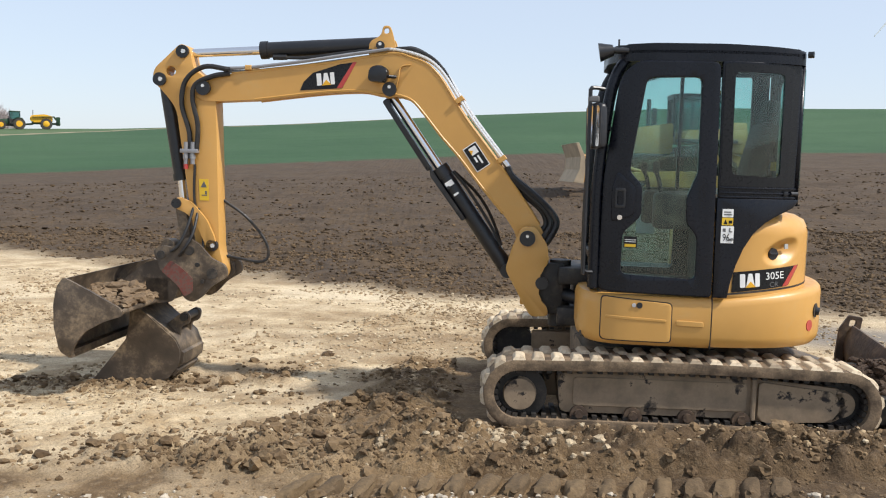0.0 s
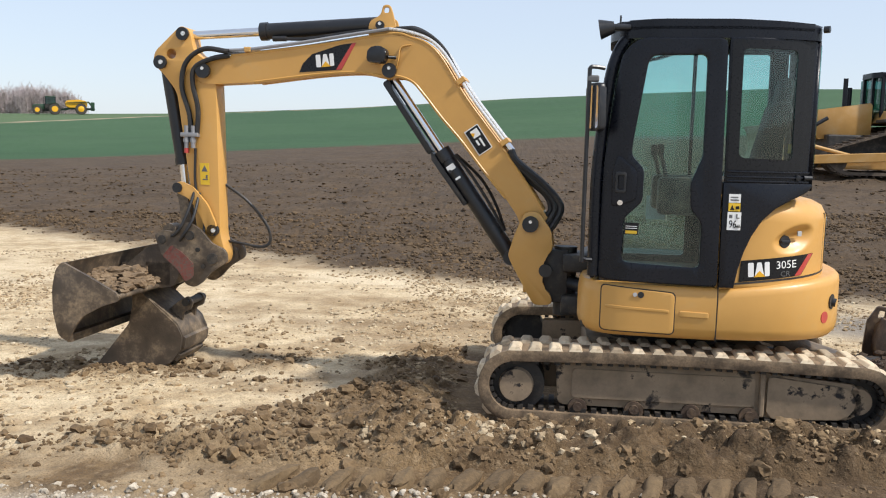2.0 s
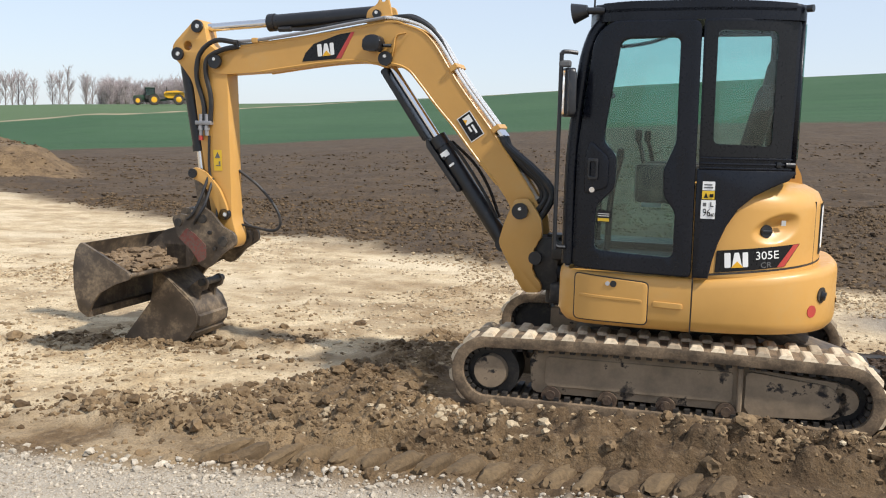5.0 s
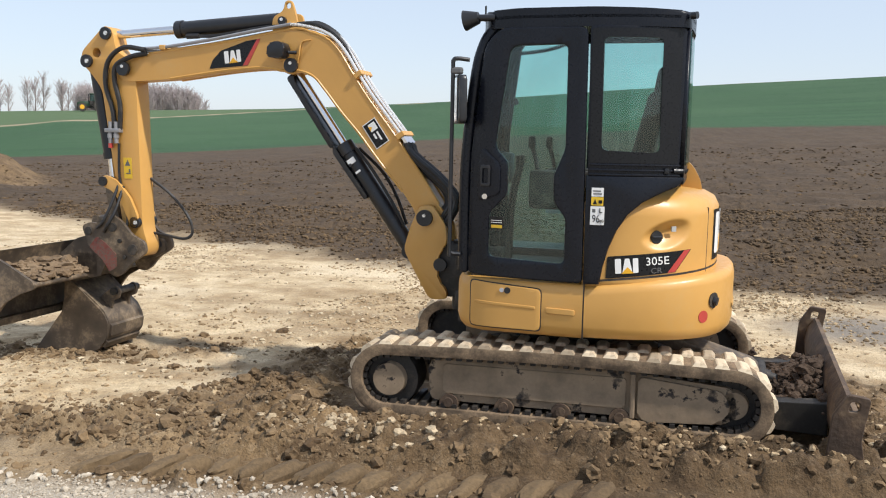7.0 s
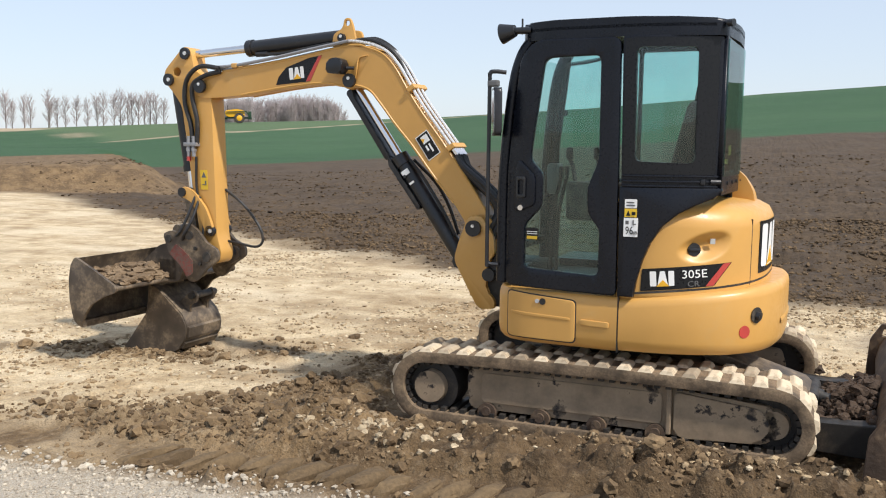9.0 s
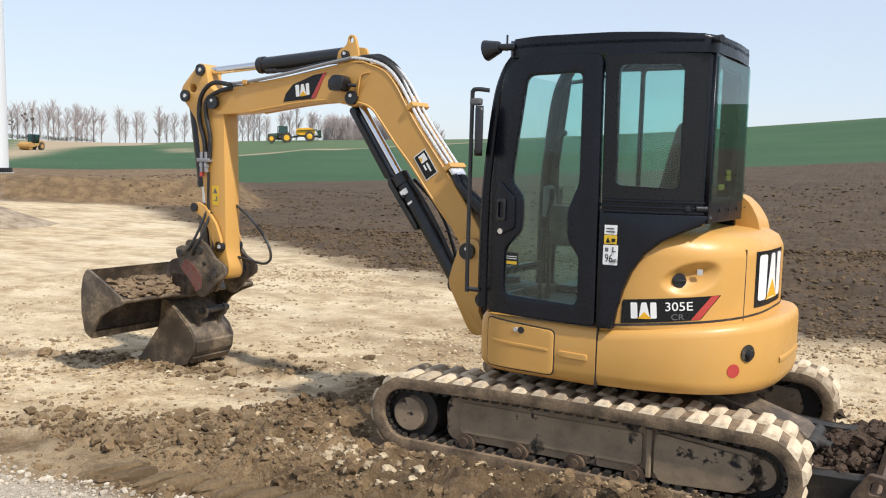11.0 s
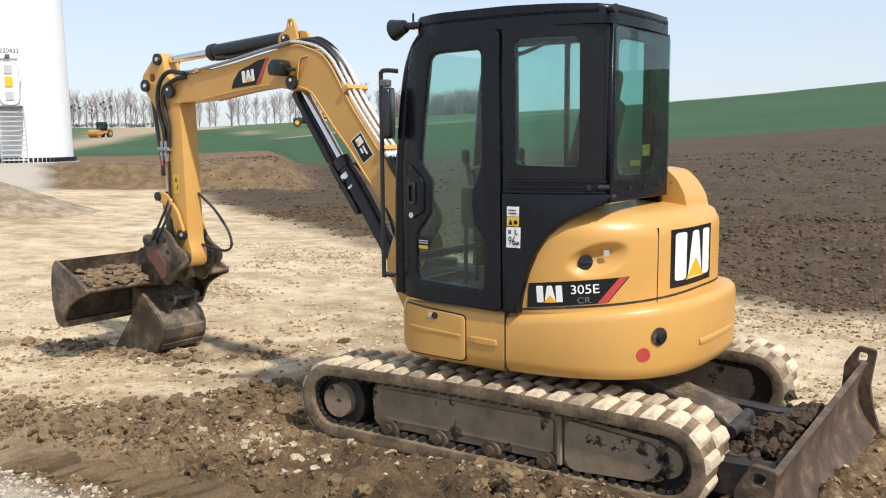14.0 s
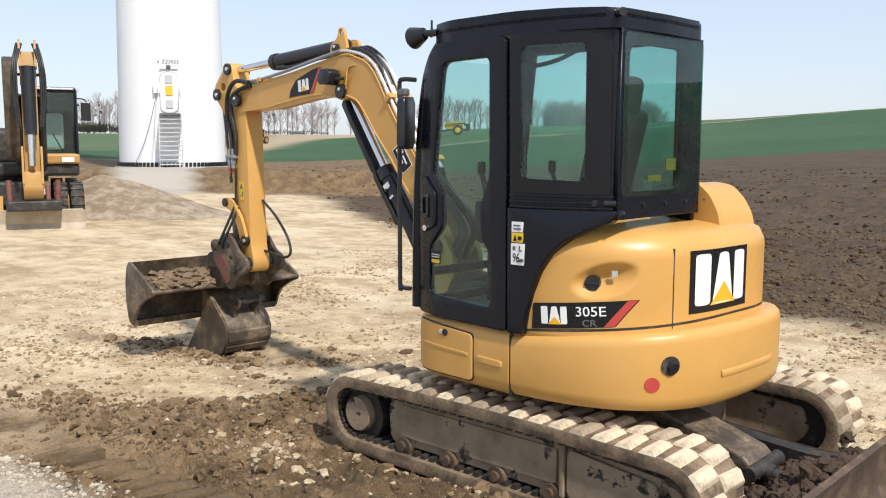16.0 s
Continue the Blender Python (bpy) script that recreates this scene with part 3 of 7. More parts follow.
def quad(bm, a, b, c, d):
    bm.faces.new([bm.verts.new(p) for p in (a, b, c, d)])
    return bm


def loft(bm, path, profile, close=True):
    """Carries a profile (inset, z) along a plan path of (x, y, outward x, outward y)."""
    rows = []
    for x, y, ox, oy in path:
        rows.append([bm.verts.new((x - ox * i, y - oy * i, z)) for i, z in profile])
    for a, b in zip(rows, rows[1:]):
        for i in range(len(profile) - 1):
            bm.faces.new((a[i], b[i], b[i + 1], a[i + 1]))
    if close:
        bm.faces.new(rows[0])
        bm.faces.new(rows[-1][::-1])
    return bm


def outward(pts):
    """Adds outward normals to an anticlockwise-from-above line that starts at the near side."""
    out = []
    for i, q in enumerate(pts):
        a, b = Vector(pts[max(0, i - 1)]), Vector(pts[min(len(pts) - 1, i + 1)])
        d = (b - a).normalized()
        out.append((q[0], q[1], d.y, -d.x))
    return out


def side_y(x):
    """How far the flank of the cab lies from the plane of the door, along its length."""
    if x < -0.25:
        return 0.9 * (x + 0.25) ** 2 + 0.05 * (-0.25 - x)
    if x < 0.22:
        return 0.0
    return 0.66 * (x - 0.22) ** 2


MU = pose(1.564, 6.489, 0, 0, 0, -2.7)
TOP = pose(0, 0, 0, 0, 0, -2.8)
excavator = root("mini_excavator", MU, "yellow and black compact tracked excavator parked on mud", "excavator")
ex = excavator
YC = -0.20  # the plane of boom, arm and buckets


def track_loop(n_per):
    """Points and outward normals round a belt."""
    xa, xb, zc, r = -1.01, 1.02, 0.232, 0.212
    out = []
    ln = xb - xa
    for i in range(n_per):
        out.append((xa + ln * i / n_per, zc + r + 0.018 * math.sin(math.pi * i / n_per), 0.0, 1.0))
    for i in range(n_per):
        a = math.pi / 2 - math.pi * i / n_per
        out.append((xb + r * math.cos(a), zc + r * math.sin(a), math.cos(a), math.sin(a)))
    for i in range(n_per):
        out.append((xb - ln * i / n_per, zc - r, 0.0, -1.0))
    for i in range(n_per):
        a = -math.pi / 2 - math.pi * i / n_per
        out.append((xa + r * math.cos(a), zc + r * math.sin(a), math.cos(a), math.sin(a)))
    return out


def along_loop(count):
    """Evenly spaced places on the belt: x, z and the angle of the outward normal."""
    pts = track_loop(40)
    cum = [0.0]
    for a, b in zip(pts, pts[1:] + pts[:1]):
        cum.append(cum[-1] + math.hypot(b[0] - a[0], b[1] - a[1]))
    res = []
    for k in range(count):
        s = cum[-1] * k / count
        i = max(j for j in range(len(pts)) if cum[j] <= s)
        u = (s - cum[i]) / (cum[i + 1] - cum[i])
        a, b = pts[i], pts[(i + 1) % len(pts)]
        nxv, nzv = a[2] * (1 - u) + b[2] * u, a[3] * (1 - u) + b[3] * u
        res.append((a[0] * (1 - u) + b[0] * u, a[1] * (1 - u) + b[1] * u, math.atan2(nxv, nzv)))
    return res


lug_bm = BM()
lv = []
for zz, w, le in ((0.0, 0.092, 0.042), (0.024, 0.080, 0.024)):
    lv.append([lug_bm.verts.new((sx * le, sy * w, zz)) for sx, sy in ((-1, -1), (1, -1), (1, 1), (-1, 1))])
for i in range(4):
    lug_bm.faces.new((lv[0][i], lv[0][(i + 1) % 4], lv[1][(i + 1) % 4], lv[1][i]))
lug_bm.faces.new(lv[1])
lug_bm.faces.new(lv[0][::-1])
bmesh.ops.bevel(lug_bm, geom=[e for e in lug_bm.edges if min(v.co.z for v in e.verts) > 0.01], offset=0.005, segments=1, affect='EDGES')
lug_me = bpy.data.meshes.new("lug")
lug_bm.to_mesh(lug_me)
lug_bm.free()
lug_me.materials.append(LUGM)

rnd = random.Random(4)
for side in (-1, 1):
    yo, yi = side * 0.985, side * 0.592
    ya, yb = min(yo, yi), max(yo, yi)
    bm = BM()
    loop = track_loop(30)
    rows = []
    for x, z, ox, oz in loop:
        rows.append([bm.verts.new(q) for q in ((x - ox * .012, ya, z - oz * .012), (x + ox * .010, ya + .006, z + oz * .010), (x + ox * .014, (ya + yb) / 2, z + oz * .014), (x + ox * .010, yb - .006, z + oz * .010), (x - ox * .012, yb, z - oz * .012), (x - ox * .058, yb - .012, z - oz * .058), (x - ox * .058, ya + .012, z - oz * .058))])
    for a, b in zip(rows, rows[1:] + rows[:1]):
        for i in range(7):
            bm.faces.new((a[i], b[i], b[(i + 1) % 7], a[(i + 1) % 7]))
    belt = part("rubber_track", bm, RUBBER, ex, "dusty grey-brown rubber track belt", smooth=True)
    count = 44
    for row, yy in enumerate((ya + 0.10, yb - 0.10)):
        for x, z, a in along_loop(count * 2)[row::2]:
            if z < 0.1 and -0.9 < x < 0.9:
                continue
            o = new("lug", lug_me)
            o.parent = belt
            o.matrix_basis = Matrix.Translation((x, yy, z)) @ Matrix.Rotation(a, 4, 'Y') @ Matrix.Translation((0, 0, 0.009)) @ Matrix.Rotation(rnd.uniform(-.05, .05), 4, 'Z')
    bm = BM()
    for x, z, a in along_loop(84):
        m = Matrix.Translation((x, (ya + yb) / 2, z)) @ Matrix.Rotation(a, 4, 'Y')
        box(bm, -.016, .016, -.15, .15, -.082, -.05, m=m)
    part("drive_teeth", bm, DARK, belt)
    # frame between the wheels
    s = side
    bm = BM()
    prism(bm, rounded([(-0.74, 0.115), (0.46, 0.115), (0.52, 0.10), (1.00, 0.115), (1.06, 0.20), (1.02, 0.33), (0.52, 0.375), (0.46, 0.385), (-0.70, 0.385), (-0.76, 0.33)], 0.03), s * 0.90, s * 0.66, 0.012)
    tf = part("track_frame", bm, FRAMEM, ex, "mud-caked dark steel track frame", smooth=True)
    bm = BM()
    prism(bm, rounded([(-0.66, 0.165), (0.43, 0.165), (0.43, 0.345), (-0.66, 0.345)], 0.02), s * 0.90, s * 0.914, 0.005)
    part("side_plate", bm, FRAMEM, tf)
    bm = BM()
    prism(bm, rounded([(0.50, 0.12), (0.56, 0.10), (0.95, 0.12), (1.02, 0.21), (0.97, 0.31), (0.56, 0.355), (0.50, 0.36)], 0.03), s * 0.90, s * 0.925, 0.01)
    part("motor_guard", bm, FRAMEM, tf)
    bm = BM()
    box(bm, 0.455, 0.485, min(s * 0.90, s * 0.932), max(s * 0.90, s * 0.932), 0.11, 0.385, 0.008)
    part("weld_rib", bm, FRAMEM, tf)
    for xr in (-0.10,):
        bm = BM()
        cyl(bm, (xr, s * 0.66, 0.415), (xr, s * 0.93, 0.415), 0.034)
        part("carrier_roller", bm, FRAMEM, ex, smooth=True)
    for xr in (-0.62, -0.28, 0.06, 0.40):
        bm = BM()
        cyl(bm, (xr, s * 0.66, 0.105), (xr, s * 0.93, 0.105), 0.058)
        cyl(bm, (xr, s * 0.93, 0.115), (xr, s * 0.948, 0.115), 0.028)
        part("track_roller", bm, BLADEM, ex, smooth=True)
    bm = BM()
    cyl(bm, (-1.0, s * 0.68, 0.225), (-1.0, s * 0.89, 0.225), 0.175, seg=32)
    idl = part("idler_wheel", bm, DARK, ex, smooth=True)
    bm = BM()
    cyl(bm, (-1.0, s * 0.87, 0.225), (-1.0, s * 0.935, 0.225), 0.112, 0.100, seg=32)
    part("hub", bm, FRAMEM, idl, smooth=True)
    bm = BM()
    cyl(bm, (1.03, s * 0.68, 0.228), (1.03, s * 0.86, 0.228), 0.15, seg=32)
    spr = part("drive_sprocket", bm, DARK, ex, smooth=True)
    for k in range(17):
        a = k * 2 * math.pi / 17
        part("tooth", box(BM(), -.016, .016, -.03, .03, 0.13, 0.185, m=Matrix.Translation((1.03, s * 0.79, 0.228)) @ Matrix.Rotation(a, 4, 'Y')), DARK, spr)
    bm = BM()
    cyl(bm, (1.03, s * 0.86, 0.228), (1.03, s * 0.90, 0.228), 0.09, 0.08, seg=24)
    part("hub", bm, FRAMEM, spr, smooth=True)

bm = BM()
prism(bm, rounded([(-0.55, -0.64), (0.60, -0.64), (0.60, 0.64), (-0.55, 0.64)], 0.1), 0.17, 0.43, 0.03, plane="xy")
box(bm, -0.85, -0.45, -0.68, -0.60, 0.16, 0.36, 0.02)
box(bm, -0.85, -0.45, 0.60, 0.68, 0.16, 0.36, 0.02)
part("chassis", bm, FRAMEM, ex, smooth=True)
bm = BM()
cyl(bm, (0, 0, 0.42), (0, 0, 0.57), 0.46, seg=40)
cyl(bm, (0, 0, 0.46), (0, 0, 0.53), 0.50, seg=40)
part("slew_ring", bm, DARK, ex, smooth=True)

# levelling blade with its arms and ram
BL = pose(-0.02, -0.256, -0.01, 3.2, 0, -3.0)
bm = BM()
prof = [(1.70, 0.015), (1.735, 0.03), (1.665, 0.12), (1.632, 0.20), (1.625, 0.29), (1.645, 0.37), (1.675, 0.435), (1.645, 0.445), (1.605, 0.38), (1.585, 0.29), (1.592, 0.20), (1.625, 0.11), (1.67, 0.04)]
prism(bm, prof, -0.98, 0.98, 0.004)
for v in bm.verts:
    v.co.z += 0.012 * math.sin(v.co.y * 9) * (1 if v.co.z > 0.3 else 0)
blade = part("dozer_blade", bm, BLADEM, ex, "rusty worn steel levelling blade caked in soil", m=BL, smooth=True)
for yy in (-0.995, 0.965):
    cheek = rounded([(1.55, 0.03), (1.76, 0.02), (1.72, 0.14), (1.69, 0.30), (1.72, 0.52), (1.615, 0.535), (1.545, 0.42), (1.53, 0.20)], 0.02)
    bm = plate([cheek, rounded([(1.615, 0.445), (1.665, 0.445), (1.672, 0.495), (1.625, 0.50)], 0.015)], yy, yy + 0.03, 0.004)
    part("end_plate", bm, BLADEM, blade)
for yy in (-0.40, 0.40):
    bm = BM()
    prism(bm, [(0.52, 0.20), (0.52, 0.33), (1.30, 0.27), (1.60, 0.30), (1.60, 0.10), (1.25, 0.12)], yy - 0.05, yy + 0.05, 0.01)
    part("blade_arm", bm, DARK, ex, m=BL)
bm = BM()
prism(bm, [(0.60, 0.49), (0.66, 0.545), (1.20, 0.385), (1.26, 0.33), (1.22, 0.29), (1.12, 0.345)], -0.13, 0.10, 0.012)
part("ram_cover", bm, BUCKETM, ex, "worn steel ram cover plate scuffed bare", m=BL)
bm = BM()
cyl(bm, (0.70, -0.02, 0.44), (1.30, -0.02, 0.29), 0.045)
cyl(bm, (1.25, -0.17, 0.32), (1.25, 0.13, 0.32), 0.036)
cyl(bm, (1.28, -0.02, 0.30), (1.58, -0.02, 0.22), 0.03)
part("blade_ram", bm, DARK, ex, m=BL, smooth=True)


def clump(bm, centre, rad, rng, flat=0.7, sub=1):
    """One rough lump of earth or stone."""
    r = bmesh.ops.create_icosphere(bm, subdivisions=sub, radius=1.0)
    ph = [rng.uniform(0, 9) for _ in range(3)]
    turn = Matrix.Rotation(rng.uniform(0, 6.28), 3, 'Z')
    sx, sy = rng.uniform(.7, 1.35), rng.uniform(.7, 1.2)
    for v in r["verts"]:
        k = 0.95 + 0.45 * noise.noise(v.co * 1.3 + Vector(ph)) + rng.uniform(-.26, .26)
        v.co = turn @ Vector((v.co.x * k * sx * rad, v.co.y * k * sy * rad, v.co.z * k * flat * rad)) + Vector(centre)


bm = BM()
rng = random.Random(9)
for k in range(620):
    x, y = rng.uniform(1.20, 1.58), rng.gauss(0.16, 0.24)
    clump(bm, (x, y, 0.17 + 0.62 * (x - 1.2) * max(0, 1 - abs(y) / 0.8) + rng.uniform(-.06, .04)), rng.uniform(.010, .045), rng, .8, 2)
tagged(part("caked_soil", bm, SOILCLOD, blade, "dark clods of soil heaped behind the blade"), kind="stuff")

# --- upper body ---
R_CW = 1.095
TCX, TCY = -0.03, -0.09  # centre of the rounded tail
TAIL = TOP @ Matrix.Translation((TCX, TCY, 0))


def round_r(th, a, b, k=2.8):
    """Radius of the rounded tail, seen from above, at an angle from the rear."""
    return (abs(math.cos(th) / a) ** k + abs(math.sin(th) / b) ** k) ** (-1 / k)


CW_A, CW_B, HD_A, HD_B = 1.085, 0.867, 0.975, 0.85


def tail_path(a, b, n=64, x_start=0.25):
    th = math.pi / 2
    while round_r(th, a, b) * math.cos(th) < x_start:
        th -= 0.002
    pts = []
    for i in range(n + 1):
        t = -th + 2 * th * i / n
        r = round_r(t, a, b)
        pts.append((r * math.cos(t), r * math.sin(t)))
    return outward(pts)


def rise(bm, x0, k):
    """Lifts the upper edge towards the tail."""
    for v in bm.verts:
        if v.co.z > 0.75:
            v.co.z += k * max(0.0, v.co.x - x0)
    return bm


bm = BM()
loft(bm, tail_path(CW_A, CW_B, x_start=0.25), [(0.30, 0.60), (0.07, 0.566), (0.035, 0.572), (0.010, 0.60), (0.0, 0.64), (0.0, 0.82), (0.006, 0.852), (0.024, 0.872), (0.05, 0.878), (0.30, 0.885)])
rise(bm, 0.25, 0.105)
cw = part("counterweight", bm, YELLOW, ex, "curved yellow cast counterweight", TAIL, smooth=True)
# exhaust outlet, marker and handling recess on the counterweight
ea = math.atan2(-0.546, 0.957)
R_CW = round_r(ea, CW_A, CW_B)
EX = Matrix.Translation((R_CW * math.cos(ea), R_CW * math.sin(ea), 0.795)) @ Matrix.Rotation(ea, 4, 'Z')
bm = BM()
cyl(bm, (-0.015, 0, 0), (0.004, 0, 0), 0.043, 0.046, seg=28)
part("exhaust_recess", bm, DARK, cw, "dark round exhaust opening", EX, smooth=True)
bm = BM()
cyl(bm, (0.0, 0.004, -0.004), (0.022, 0.010, -0.008), 0.026, seg=20)
part("exhaust_pipe", bm, CYL, cw, m=EX, smooth=True)


def square_on(a):
    """Angle of the counterweight's surface normal at an angle from the rear."""
    p, q = [Vector((round_r(k, CW_A, CW_B) * math.cos(k), round_r(k, CW_A, CW_B) * math.sin(k))) for k in (a - .01, a + .01)]
    return math.atan2(-(q - p).x, (q - p).y)


ra = math.atan2(-0.605, 0.892)
bm = BM()
cyl(bm, (-0.004, 0, 0), (0.0028, 0, 0), 0.036, seg=28)
R_CW = round_r(ra, CW_A, CW_B)
part("round_reflector", bm, DECRED, cw, "round red sticker", Matrix.Translation((R_CW * math.cos(ra), R_CW * math.sin(ra), 0.705)) @ Matrix.Rotation(square_on(ra), 4, 'Z'))
bm = BM()
for i in range(13):
    a = radians(-14 + 26 * i / 12)
    bmv = [bm.verts.new((rr * math.cos(a), rr * math.sin(a), zz)) for rr, zz in ((round_r(a, CW_A, CW_B) - .003, .70), (round_r(a, CW_A, CW_B) + .006, .715), (round_r(a, CW_A, CW_B) + .006, .735), (round_r(a, CW_A, CW_B) - .003, .75))]
    if i:
        for k in range(3):
            bm.faces.new((prev[k], bmv[k], bmv[k + 1], prev[k + 1]))
    prev = bmv
part("step_ridge", bm, YELLOW, cw, m=None, smooth=True)

# left front skirt with its tool box door
front_pts = [(-0.60, -0.38), (-0.605, -0.62), (-0.585, -0.74), (-0.545, -0.84), (-0.48, -0.905), (-0.40, -0.940), (-0.30, -0.953), (-0.1, -0.957), (0.213, -0.957)]
SKIRT = [(0.25, 0.60), (0.07, 0.560), (0.035, 0.567), (0.010, 0.595), (0.0, 0.635), (0.0, 0.82), (0.006, 0.858), (0.022, 0.882), (0.045, 0.888), (0.25, 0.888)]
bm = BM()
loft(bm, outward(front_pts), SKIRT)
skirt = part("side_skirt", bm, YELLOW, ex, "yellow steel side skirt", TOP, smooth=True)


def skirt_y(x):
    return np.interp(x, [p[0] for p in front_pts[1:]], [p[1] for p in front_pts[1:]])


bm = bend(plate([rounded([(-0.46, 0.60), (-0.03, 0.598), (-0.03, 0.842), (-0.46, 0.872)], 0.03)], -0.006, 0.006, 0.004), lambda x: float(skirt_y(x)) - 0.003, -0.46, -0.03)
gap = bend(plate([rounded([(-0.466, 0.594), (-0.024, 0.592), (-0.024, 0.848), (-0.466, 0.878)], 0.032)], -0.003, 0.003), lambda x: float(skirt_y(x)) - 0.0005, -0.466, -0.024)
part("panel_gap", gap, DARK, skirt)
tb = part("toolbox_door", bm, YELLOW, skirt, "yellow tool box flap with two locks", smooth=True)
bm = bend(plate([rounded([(-0.435, 0.735), (-0.06, 0.722), (-0.06, 0.742), (-0.435, 0.755)], 0.009)], -0.006, 0.006, 0.003), lambda x: float(skirt_y(x)) - 0.006, -0.44, -0.05)
part("pressed_rib", bm, YELLOW, tb, smooth=True)
for xx, rr, mm in ((-0.262, 0.013, TOWERG), (-0.228, 0.019, CYL)):
    bm = cyl(BM(), (xx, float(skirt_y(xx)) - 0.002, 0.825), (xx, float(skirt_y(xx)) - 0.014, 0.825), rr, seg=18)
    part("lock", bm, mm, tb, smooth=True)
bm = bend(plate([rounded([(0.0, 0.705), (0.17, 0.70), (0.17, 0.735), (0.0, 0.74)], 0.012)], -0.006, 0.006, 0.004), lambda x: float(skirt_y(x)) - 0.003, 0.0, 0.17)
part("pressed_rib", bm, YELLOW, skirt, smooth=True)
bm = box(BM(), 0.2135, 0.2195, -0.953, -0.88, 0.565, 0.89)
part("seam", bm, DARK, ex, m=TOP)
bm = BM()
box(bm, -0.58, 0.50, -0.76, 0.76, 0.572, 0.62, 0.01)
box(bm, 0.48, 0.84, -0.48, 0.48, 0.574, 0.618, 0.01)
box(bm, -0.60, 0.25, 0.10, 0.775, 0.575, 0.93, 0.04)
box(bm, -0.45, 0.60, -0.55, 0.55, 0.56, 0.88, 0.02)
part("deck", bm, DARK, ex, "dark steel slewing deck", TOP)

# engine hood
bm = BM()
loft(bm, tail_path(HD_A, HD_B, 200, x_start=0.23), [(0.02, 0.86)] + [(0.0, 0.90 + 0.0095 * k) for k in range(42)] + [(0.004, 1.32), (0.03, 1.372), (0.085, 1.402), (0.16, 1.418), (0.34, 1.43), (0.60, 1.435)])
for v in bm.verts:  # the hood climbs towards the cab
    if v.co.z > 1.30:
        v.co.z += 0.06 * max(0, 0.75 - v.co.x)
dimple_n = Vector((0.42, -0.907, 0)).normalized()
dimple_t = Vector((0.907, 0.42, 0)).normalized()
dimple_c = Vector((0.682, -0.685, 1.190))
for v in bm.verts:  # the pressed hollow round the filler cap
    q = v.co - dimple_c
    if v.co.y < 0 and abs(q.dot(dimple_n)) < 0.12:
        u, w = q.dot(dimple_t), q.z
        u, w = u * 0.96 + w * 0.28, w * 0.96 - u * 0.28
        r2 = (u / 0.165) ** 2 + (w / (0.072 if w > 0 else 0.095)) ** 2
        if r2 < 1:
            v.co -= dimple_n * (0.058 * (1 - r2) ** 1.4)
hood = part("engine_hood", bm, YELLOW, ex, "rounded yellow engine hood with filler recess", TAIL, smooth=True)
bm = prism(BM(), [(0.23, -0.4), (0.55, -0.4), (0.55, 0.7), (0.23, 0.7)], 0.88, 1.40, plane="xy")
part("hood_core", bm, DARK, hood)
# raised ridge on top of the hood
bm = BM()
prism(bm, rounded([(0.58, 1.36), (0.87, 1.36), (0.85, 1.47), (0.80, 1.56), (0.72, 1.625), (0.58, 1.645)], 0.03), 0.05, 0.10, 0.015, seg=3)
prism(bm, rounded([(0.58, 1.36), (0.84, 1.36), (0.82, 1.45), (0.77, 1.53), (0.70, 1.595), (0.58, 1.615)], 0.03), 0.09, 0.48, 0.03, seg=3)
part("hood_ridge", bm, YELLOW, hood, "raised yellow air intake ridge", smooth=True)
# joints of the tail door
for a_deg in (-26.6, 33.0):
    bm = BM()
    a = radians(a_deg)
    for rr, z0, z1 in ((round_r(a, HD_A, HD_B) - 0.001, 0.91, 1.33),):
        box(bm, rr - 0.03, rr + 0.0012, -0.0035, 0.0035, z0, z1, m=Matrix.Rotation(a, 4, 'Z'))
    part("panel_joint", bm, DARK, hood)
bm = BM()
for i in range(41):
    a = radians(-70 + 140 * i / 40)
    vv = [bm.verts.new((rr * math.cos(a), rr * math.sin(a), zz)) for rr, zz in ((round_r(a, HD_A, HD_B) + .002, .893 + .105 * max(0, math.cos(a) * 1.02 - .25)), (round_r(a, HD_A, HD_B) + .002, .905 + .105 * max(0, math.cos(a) * 1.02 - .25)))]
    if i:
        bm.faces.new((pv[0], vv[0], vv[1], pv[1]))
    pv = vv
part("panel_joint", bm, DARK, hood)
# filler recess and cap on the flank


def flank(x, extra=0.0):
    """y of the hood's flank at x."""
    return -HD_B * (1 - min(0.999, x / HD_A) ** 2.8) ** (1 / 2.8) - extra


def on_flank(x, z):
    slope = (flank(x + .01) - flank(x - .01)) / .02
    return Matrix.Translation((x, flank(x), z)) @ Matrix.Rotation(math.atan(slope) - math.pi / 2, 4, 'Z')


M = on_flank(0.655, 1.175) @ Matrix.Translation((-0.043, 0, 0))
bm = cyl(BM(), (-0.01, -0.01, -0.01), (0.020, -0.01, -0.01), 0.040, 0.036, seg=28)
box(bm, 0.018, 0.030, -0.042, 0.022, -0.018, -0.002, 0.004)
part("fuel_cap", bm, CYL, hood, "round black fuel filler cap", M, smooth=True)
bm = box(BM(), 0.010, 0.018, 0.080, 0.108, 0.022, 0.052)
part("fuel_symbol", bm, GREYL, hood, "small grey pump symbol sticker", M)

